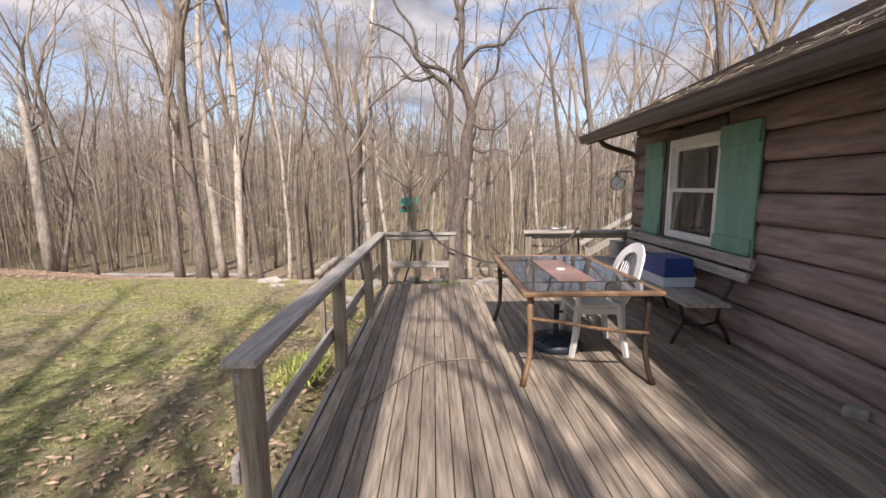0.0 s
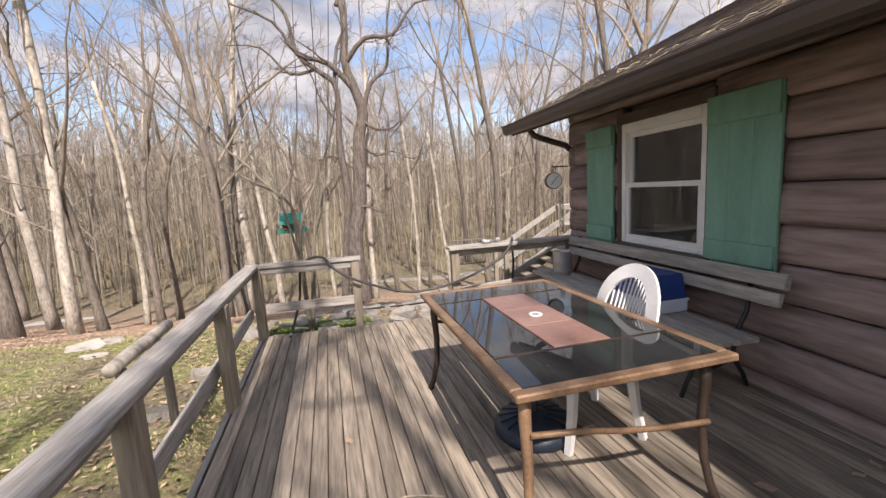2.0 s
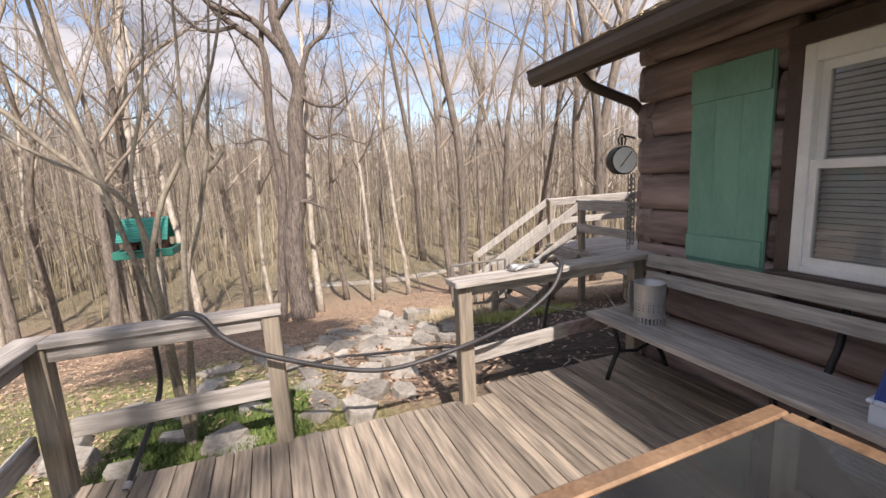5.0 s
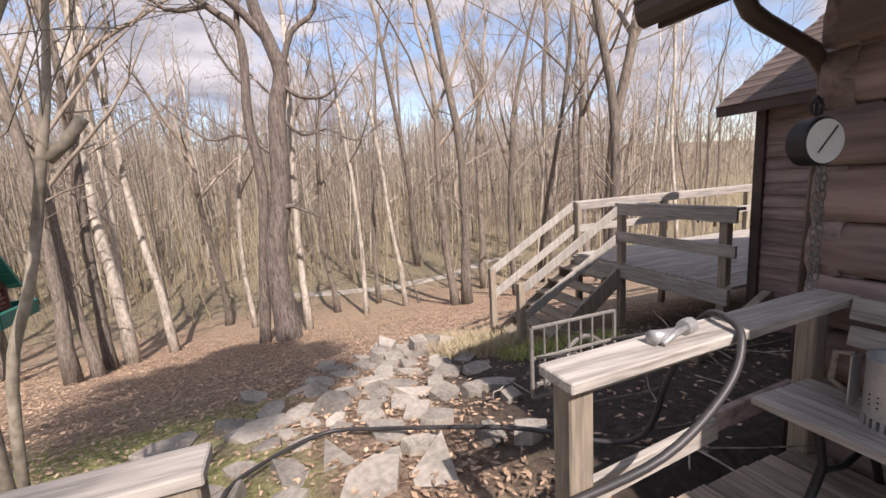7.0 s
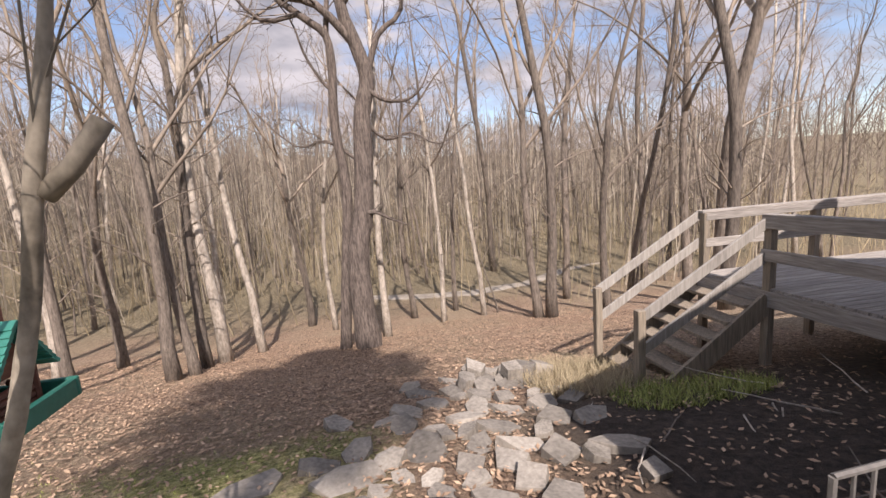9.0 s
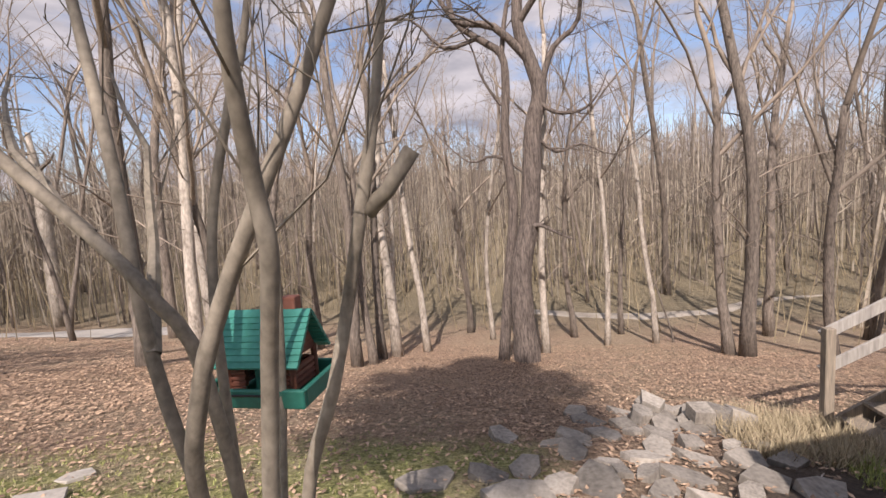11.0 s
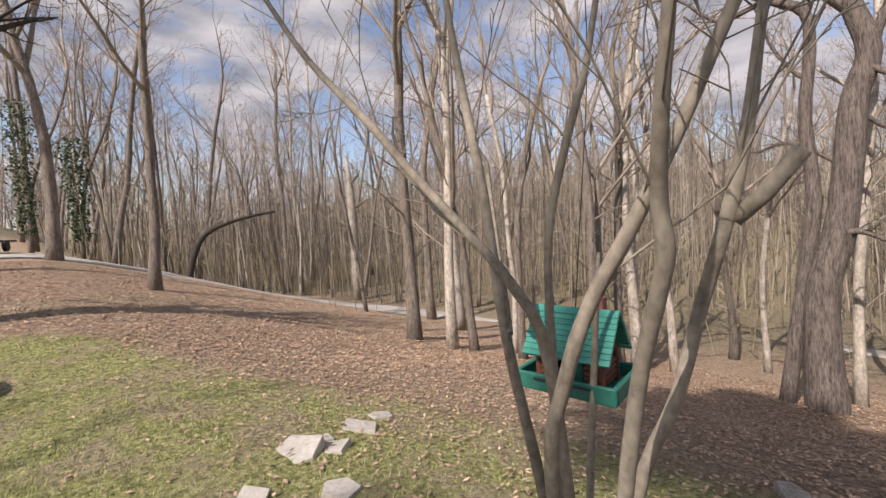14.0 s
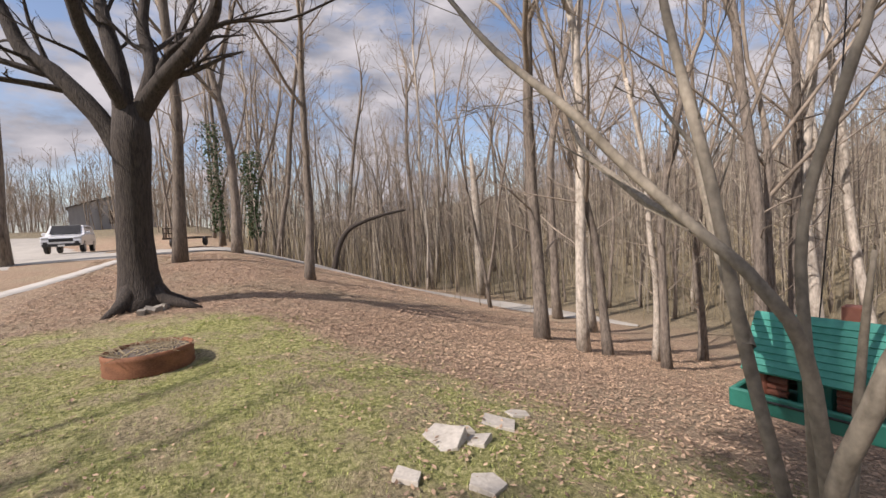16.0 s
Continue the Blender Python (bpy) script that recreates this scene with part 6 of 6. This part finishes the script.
far, fr_ = Geo(), random.Random(12)
for i in range(1900):
    a, d_ = fr_.uniform(-0.75, 2.9), 58 + 85 * fr_.random() ** 0.8
    x, y = d_ * math.sin(a * -1 + 0.9) * 1.0, 8 + d_ * math.cos(a * -1 + 0.9)
    if i > 1500:
        x, y = fr_.uniform(-170, -58), fr_.uniform(-75, 16)
    if y < 8 and x > -56:
        continue
    if off_lane(x, y) < 3 or (x < -40 and abs(y + 7 - (x + 45) * 0.12) < 7 and x > -86):
        continue
    zz, h, r = ground_z(x, y), fr_.uniform(9, 16), fr_.uniform(0.05, 0.12)
    top = Vector((x + fr_.gauss(0, 0.8), y + fr_.gauss(0, 0.8), zz + h))
    base_ = Vector((x, y, zz - 0.3))
    mid_ = base_.lerp(top, 0.5) + Vector((fr_.gauss(0, 0.3), fr_.gauss(0, 0.3), 0))
    far.tube([base_, mid_, top], [r, r * 0.7, 0.03], 4, False)
    for k in range(12):
        f = 0.12 + 0.8 * fr_.random()
        p = base_.lerp(top, f)
        an, L = fr_.uniform(0, 6.28), h * 0.28 * (1.2 - f * 0.8)
        e = p + Vector((math.cos(an) * L * 0.55, math.sin(an) * L * 0.55, L * 0.75))
        far.tube([p, e], [r * 0.4, 0.018], 3, False)
        for _t in range(2):
            b = p.lerp(e, fr_.uniform(0.3, 0.8))
            far.tube([b, b + Vector((fr_.gauss(0, 0.6), fr_.gauss(0, 0.6), fr_.uniform(0.3, 1.3)))], [r * 0.2, 0.015], 3, False)
tagged(part("far_woods", far, M_TWIG), "distant bare woods covering the hillsides", "woods", kind="stuff")

brush, br = Geo(), random.Random(15)
for i in range(4200):
    x, y = br.uniform(-60, 46), br.uniform(17.5, 60)
    if br.random() < 0.2:
        x, y = br.uniform(-70, -28), br.uniform(9, 30)
    if off_lane(x, y) < 1.8 or (y < 21 and -14 < x < 8):
        continue
    p = Vector((x, y, ground_z(x, y) - 0.05))
    h = br.uniform(0.6, 5.2) * (0.5 + 0.5 * br.random())
    q = bend(br, p, (br.gauss(0, 0.12), br.gauss(0, 0.12), 1), h, 3, 0, 0.18)
    r = 0.006 + h * 0.0042
    brush.tube(q, [r, r * 0.8, r * 0.55, r * 0.25], 3, False)
    for k in range(5):
        a_, d_ = along(q, br.uniform(0.3, 0.98))
        e = a_ + side_dir(br, d_, 0.7, 0.1) * h * br.uniform(0.15, 0.35)
        brush.tube([a_, e], [r * 0.4, r * 0.2], 3, False)
tagged(part("underbrush", brush, M_STRAW), "thin tan saplings and brush between the trees", "underbrush", kind="stuff")

def thicket(name, seed, n, material, label):
    """Slender upright stems with a few rising twigs, filling the depth of the woods."""
    g, q_ = Geo(), random.Random(seed)
    for i in range(n):
        a, d_ = q_.uniform(-1.42, 0.85), 19 + 62 * q_.random() ** 0.75
        x, y = 1 + d_ * math.sin(a), 5 + d_ * math.cos(a)
        if off_lane(x, y) < 3.0 or y < 22 and x > -27:
            continue
        zz, h = ground_z(x, y) - 0.1, q_.uniform(4.0, 11.0)
        r = 0.012 + 0.0042 * h * q_.uniform(0.5, 1.2)
        b = Vector((x, y, zz))
        t_ = b + Vector((q_.gauss(0, 0.05) * h, q_.gauss(0, 0.05) * h, h))
        m_ = b.lerp(t_, 0.5) + Vector((q_.gauss(0, 0.14), q_.gauss(0, 0.14), 0))
        g.tube([b, m_, t_], [r, r * 0.72, r * 0.25], 3, False)
        for k in range(5):
            f = q_.uniform(0.25, 0.92)
            p = b.lerp(m_, f * 2) if f < 0.5 else m_.lerp(t_, f * 2 - 1)
            an, L = q_.uniform(0, 6.28), h * q_.uniform(0.10, 0.24)
            g.tube([p, p + Vector((math.cos(an) * L * 0.7, math.sin(an) * L * 0.7, L * q_.uniform(0.3, 0.9)))], [r * 0.42, r * 0.18], 3, False)
    return tagged(part(name, g, material), label, "saplings", kind="stuff")


thicket("pale_saplings", 91, 2000, M_STEM, "slender pale saplings standing close together in the woods")
thicket("dark_saplings", 92, 2000, M_BARK, "slender grey-brown saplings standing close together in the woods")

fb, fbr = Geo(), random.Random(16)
for i in range(3600):
    a, d_ = fbr.uniform(-1.35, 0.95), 52 + 90 * fbr.random()
    p = Vector((d_ * math.sin(a), 8 + d_ * math.cos(a), 0))
    if off_lane(p.x, p.y) < 3:
        continue
    p.z = ground_z(p.x, p.y) - 0.1
    for k in range(4):
        fb.tube([p, p + Vector((fbr.gauss(0, 1.0), fbr.gauss(0, 1.0), fbr.uniform(1.0, 4.5)))], [0.035, 0.012], 3, False)
tagged(part("far_brush", fb, M_TWIG), "thin grey-brown brush on the distant forest floor", "underbrush", kind="stuff")

arch_t = thing("arching_tree", "mossy tree bowed over in a long arch above the lane", "tree", (-27.4, 14.0, ground_z(-27.4, 14.0)))
line = smooth_line([(0, 0, -0.3), (0.1, 0.5, 1.6), (0.3, 1.2, 2.7), (0.8, 2.4, 3.3), (1.4, 3.8, 3.7), (1.8, 5.0, 3.9)], 4)
part("trunk", Geo().tube(line, [0.22 * (1 - 0.7 * j / len(line)) for j in range(len(line))], 8), M_OAK, arch_t, smooth=True)
ag, arng = Geo(), random.Random(61)
shoots(ag, arng, line, 0.14, 3, (9, 5, 3), 0.42, 0.2, 0.9, 0.5, 0.008)
part("branches", ag, M_TWIG, arch_t)
irng = random.Random(62)
for x, y, h in ((-33.5, 7.6, 9.0), (-30.5, 9.6, 7.0)):
    ivy = thing("ivy_clad_tree", "bare tree with dark green ivy climbing its trunk", "tree", (x, y, ground_z(x, y)))
    part("trunk", LO[1][0], None, ivy)
    part("crown", LO[1][1], None, ivy)
    lv = Geo()
    for k in range(1300):
        zz = 1.0 + (h - 1) * irng.random()
        a, r = irng.uniform(0, 6.28), 0.2 + abs(irng.gauss(0, 0.28)) * (0.4 + zz / h)
        p = Vector((r * math.cos(a), r * math.sin(a), zz))
        u = Vector((irng.gauss(0, 1), irng.gauss(0, 1), irng.gauss(0, 1))).normalized() * 0.09
        v = u.cross(Vector((irng.gauss(0, 1), 1, irng.gauss(0, 1)))).normalized() * 0.07
        lv.add([tuple(p - u), tuple(p + v), tuple(p + u), tuple(p - v)], [(0, 1, 2, 3)])
    part("ivy", lv, M_NEEDLE, ivy, "dark green ivy leaves")

# ---- leaf litter, grass, stones ----
def scatter_leaves(name, n, area, rng, keep, size=(0.016, 0.038), label="dry brown leaves scattered on the ground"):
    g = Geo()
    while n:
        x, y = rng.uniform(area[0], area[1]), rng.uniform(area[2], area[3])
        if not keep(x, y):
            continue
        n -= 1
        s, a, t = rng.uniform(*size), rng.uniform(0, 6.28), rng.uniform(-0.5, 0.5)
        c, d_ = math.cos(a) * s, math.sin(a) * s
        p = Vector((x, y, 0))
        zz = ground_z(x, y) + 0.05 * noise.noise(p * 0.45) + 0.025 * noise.noise(p * 1.7) + 0.012 + rng.random() * 0.02
        g.add([(x - c, y - d_, zz + s * t * 0.3), (x - d_ * 0.45, y + c * 0.45, zz + 0.004), (x + c, y + d_, zz - s * t * 0.2 + 0.008), (x + d_ * 0.45, y - c * 0.45, zz + s * 0.18)], [(0, 1, 2, 3)])
    return tagged(part(name, g, M_LEAF), label, "leaves", kind="stuff")


lr = random.Random(21)
scatter_leaves("leaf_litter", 62000, (-9, 9, 6.6, 19), lr, lambda x, y: lr.random() > max(lawn_cover(x, y) * 0.93, bare_soil(x, y) * 0.8) and (x < 4.4 or y > 6.6))
scatter_leaves("leaf_litter", 42000, (-22, -4, 2.0, 19), lr, lambda x, y: lr.random() > lawn_cover(x, y) * 0.95 and off_lane(x, y) > 1.1, (0.025, 0.06))
scatter_leaves("leaf_litter", 2600, (-4, 0.75, 0.5, 7), lr, lambda x, y: lr.random() < 0.15 + sstep(-1.6, 0.2, x))
gr = random.Random(22)


def blades(name, n, area, keep, material, label, h=(0.025, 0.07), wide=0.005):
    g = Geo()
    for _ in range(n):
        x, y = gr.uniform(area[0], area[1]), gr.uniform(area[2], area[3])
        if not keep(x, y):
            continue
        p = Vector((x, y, 0))
        zz = ground_z(x, y) + 0.05 * noise.noise(p * 0.45) + 0.025 * noise.noise(p * 1.7) - 0.004
        for _k in range(6):
            a, L, bx = gr.uniform(0, 6.28), gr.uniform(*h), gr.uniform(0.2, 1.2)
            ox, oy = x + gr.gauss(0, 0.03), y + gr.gauss(0, 0.03)
            c, s = math.cos(a), math.sin(a)
            g.add([(ox - s * wide, oy + c * wide, zz), (ox + s * wide, oy - c * wide, zz), (ox + c * L * bx, oy + s * L * bx, zz + L)], [(0, 1, 2)])
    return tagged(part(name, g, material), label, "grass", kind="stuff")


patch = lambda x, y: noise.noise(Vector((x * 0.55, y * 0.55, 3.0))) + gr.gauss(0, 0.25) > 0.05
blades("lawn_grass", 24000, (-8.5, 0.6, 0.6, 10.5), lambda x, y: lawn_cover(x, y) > gr.random() and patch(x, y), M_GRASS, "short spring grass growing in patches on the lawn", (0.012, 0.038), 0.004)
blades("dry_grass", 22000, (-9.5, 2.0, 0.6, 12.0), lambda x, y: lawn_cover(x, y) > gr.random() * 0.8 and not patch(x, y), M_STRAW, "short dry straw-coloured grass on the lawn", (0.010, 0.03), 0.004)
blades("straw_tuft", 900, (3.6, 4.9, 9.6, 11.6), lambda x, y: math.hypot(x - 4.2, y - 10.5) < 0.85, M_STRAW, "pale dry grass clump by the foot of the stairs", (0.08, 0.25))
blades("grass_patch", 700, (4.0, 6.0, 8.8, 9.9), lambda x, y: math.hypot((x - 5.0) / 1.0, (y - 9.35) / 0.5) < 0.9, M_GRASS, "green grass patch beside the stairs", (0.04, 0.13))
blades("ground_ivy", 3000, (0.6, 1.75, 6.35, 7.3), lambda x, y: True, M_MOSS, "green moss and shoots round the small tree's foot", (0.02, 0.06), 0.008)
blades("grass_patch", 120, (0.3, 0.62, 3.0, 3.5), lambda x, y: True, M_GRASS, "green weeds beside the deck", (0.05, 0.14), 0.008)


def stone_mesh(rng, r, h, material=M_STONE):
    n_ = rng.randint(4, 6)
    ang = sorted((k + rng.uniform(-0.22, 0.22)) * 6.283 / n_ for k in range(n_))
    rad = [r * rng.uniform(0.75, 1.15) for _ in ang]
    sx = rng.uniform(0.75, 1.3)
    lo, hi, top = [], [], []
    for a, q in zip(ang, rad):
        lo.append((q * sx * math.cos(a), q / sx * math.sin(a), -0.12))
        hi.append((q * sx * 0.99 * math.cos(a), q / sx * 0.99 * math.sin(a), h * rng.uniform(0.6, 0.85)))
        top.append((q * sx * 0.965 * math.cos(a), q / sx * 0.965 * math.sin(a), h * rng.uniform(0.92, 1.08)))
    fs = [tuple(2 * n_ + k for k in range(n_))]
    for k in range(n_):
        j = (k + 1) % n_
        fs += [(k, j, n_ + j, n_ + k), (n_ + k, n_ + j, 2 * n_ + j, 2 * n_ + k)]
    return Geo().add(lo + hi + top, fs).mesh("flagstone", material)


sr = random.Random(31)
STONES = [stone_mesh(sr, 0.27, sr.uniform(0.015, 0.05)) for _ in range(12)]
PALE_STONES = [stone_mesh(sr, 0.27, 0.03, M_PALESTONE) for _ in range(5)]
spots = []


def stone(x, y, s, rz, label="flat grey flagstone bedded in the slope", tilt=4.0, dz=0.0, kinds=STONES):
    o = tagged(new("flagstone", kinds[sr.randrange(len(kinds))]), label, "stone", "flagstones on the slope")
    o.matrix_basis = pose(x, y, ground_z(x, y) + 0.01 + dz, sr.uniform(-tilt, tilt) - (10 if y > 8.2 or x > 0 else 8), sr.uniform(-tilt, tilt), rz) @ Matrix.Diagonal((s, s, 1, 1))


tries = 0
while len(spots) < 84 and tries < 4000:
    tries += 1
    t = sr.random()
    x, y = 1.75 + 1.7 * t + sr.gauss(0, 0.55) - 0.15, 6.65 + 4.2 * t + sr.gauss(0, 0.3)
    s = sr.uniform(0.35, 0.95)
    if y < 6.55 or x > 3.9 or any(math.hypot(x - a, y - b) < 0.225 * (s + c) for a, b, c in spots):
        continue
    spots.append((x, y, s))
    stone(x, y, s, sr.uniform(0, 360))
for k in range(11):
    stone(3.35 + sr.gauss(0, 0.28), 11.15 + sr.gauss(0, 0.2), sr.uniform(0.4, 0.75), sr.uniform(0, 360), "dark stacked flagstone on a low pile", 12, 0.02 + k * 0.018)
for x, y, s in ((-1.76, 7.25, 0.95), (-1.86, 7.56, 0.5), (-1.62, 7.55, 0.65), (-1.93, 8.05, 0.85), (-2.1, 8.45, 0.55), (-1.02, 7.2, 0.6), (-1.35, 6.75, 0.5)):
    stone(x, y, s, sr.uniform(0, 360), "pale flat stepping stone sunk in the lawn", 1.5, -0.006, PALE_STONES)
for k in range(7):
    a = 0.5 + k * 0.16
    stone(OX + 1.0 * math.cos(a) + 0.1, OY + 1.0 * math.sin(a) - 0.4, 0.45, sr.uniform(0, 360), "pale stone block at the foot of the oak", 30, 0.06)
for x, y, s in ((0.35, 6.75, 0.6), (0.75, 6.45, 0.5), (1.3, 6.5, 0.6), (0.2, 5.6, 0.5), (0.1, 4.9, 0.45)):
    stone(x, y, s, sr.uniform(0, 360))
# stray sticks on the dark soil
st = random.Random(41)
for k in range(26):
    x, y = st.uniform(3.2, 6.2), st.uniform(6.7, 9.2)
    q = bend(st, (x, y, ground_z(x, y) + 0.02), (st.gauss(0, 1), st.gauss(0, 1), 0.12), st.uniform(0.3, 1.0), 4, -0.02, 0.2)
    tagged(part("stick", Geo().tube(q, [0.008, 0.007, 0.006, 0.005, 0.003], 5), M_PALE if k % 3 else M_BARK), "thin fallen stick on the dark soil", "stick", "fallen sticks")

# small things on the deck
tagged(part("small_rock", stone_mesh(random.Random(51), 0.07, 0.05), None), "small pale rock lying on the deck by the wall", "rock").location = (4.36, 2.55, 0.02)
dl = random.Random(52)
for k in range(14):
    x, y = dl.uniform(1.2, 4.2), dl.uniform(0.8, 6.0)
    g = Geo().add([(-0.05, 0, 0.004), (-0.015, -0.028, 0.012), (0.03, -0.02, 0.005), (0.055, 0.005, 0.016), (0.02, 0.03, 0.006), (-0.02, 0.025, 0.014), (0, 0, 0.003)], [(0, 1, 6), (1, 2, 6), (2, 3, 6), (3, 4, 6), (4, 5, 6), (5, 0, 6)])
    o = tagged(part("dry_leaf", g, M_LEAF), "curled dry brown leaf lying on the deck", "leaf", "leaves on the deck")
    o.matrix_basis = pose(x, y, 0.001, 0, 0, dl.uniform(0, 360)) @ Matrix.Scale(dl.uniform(0.5, 1.0), 4)
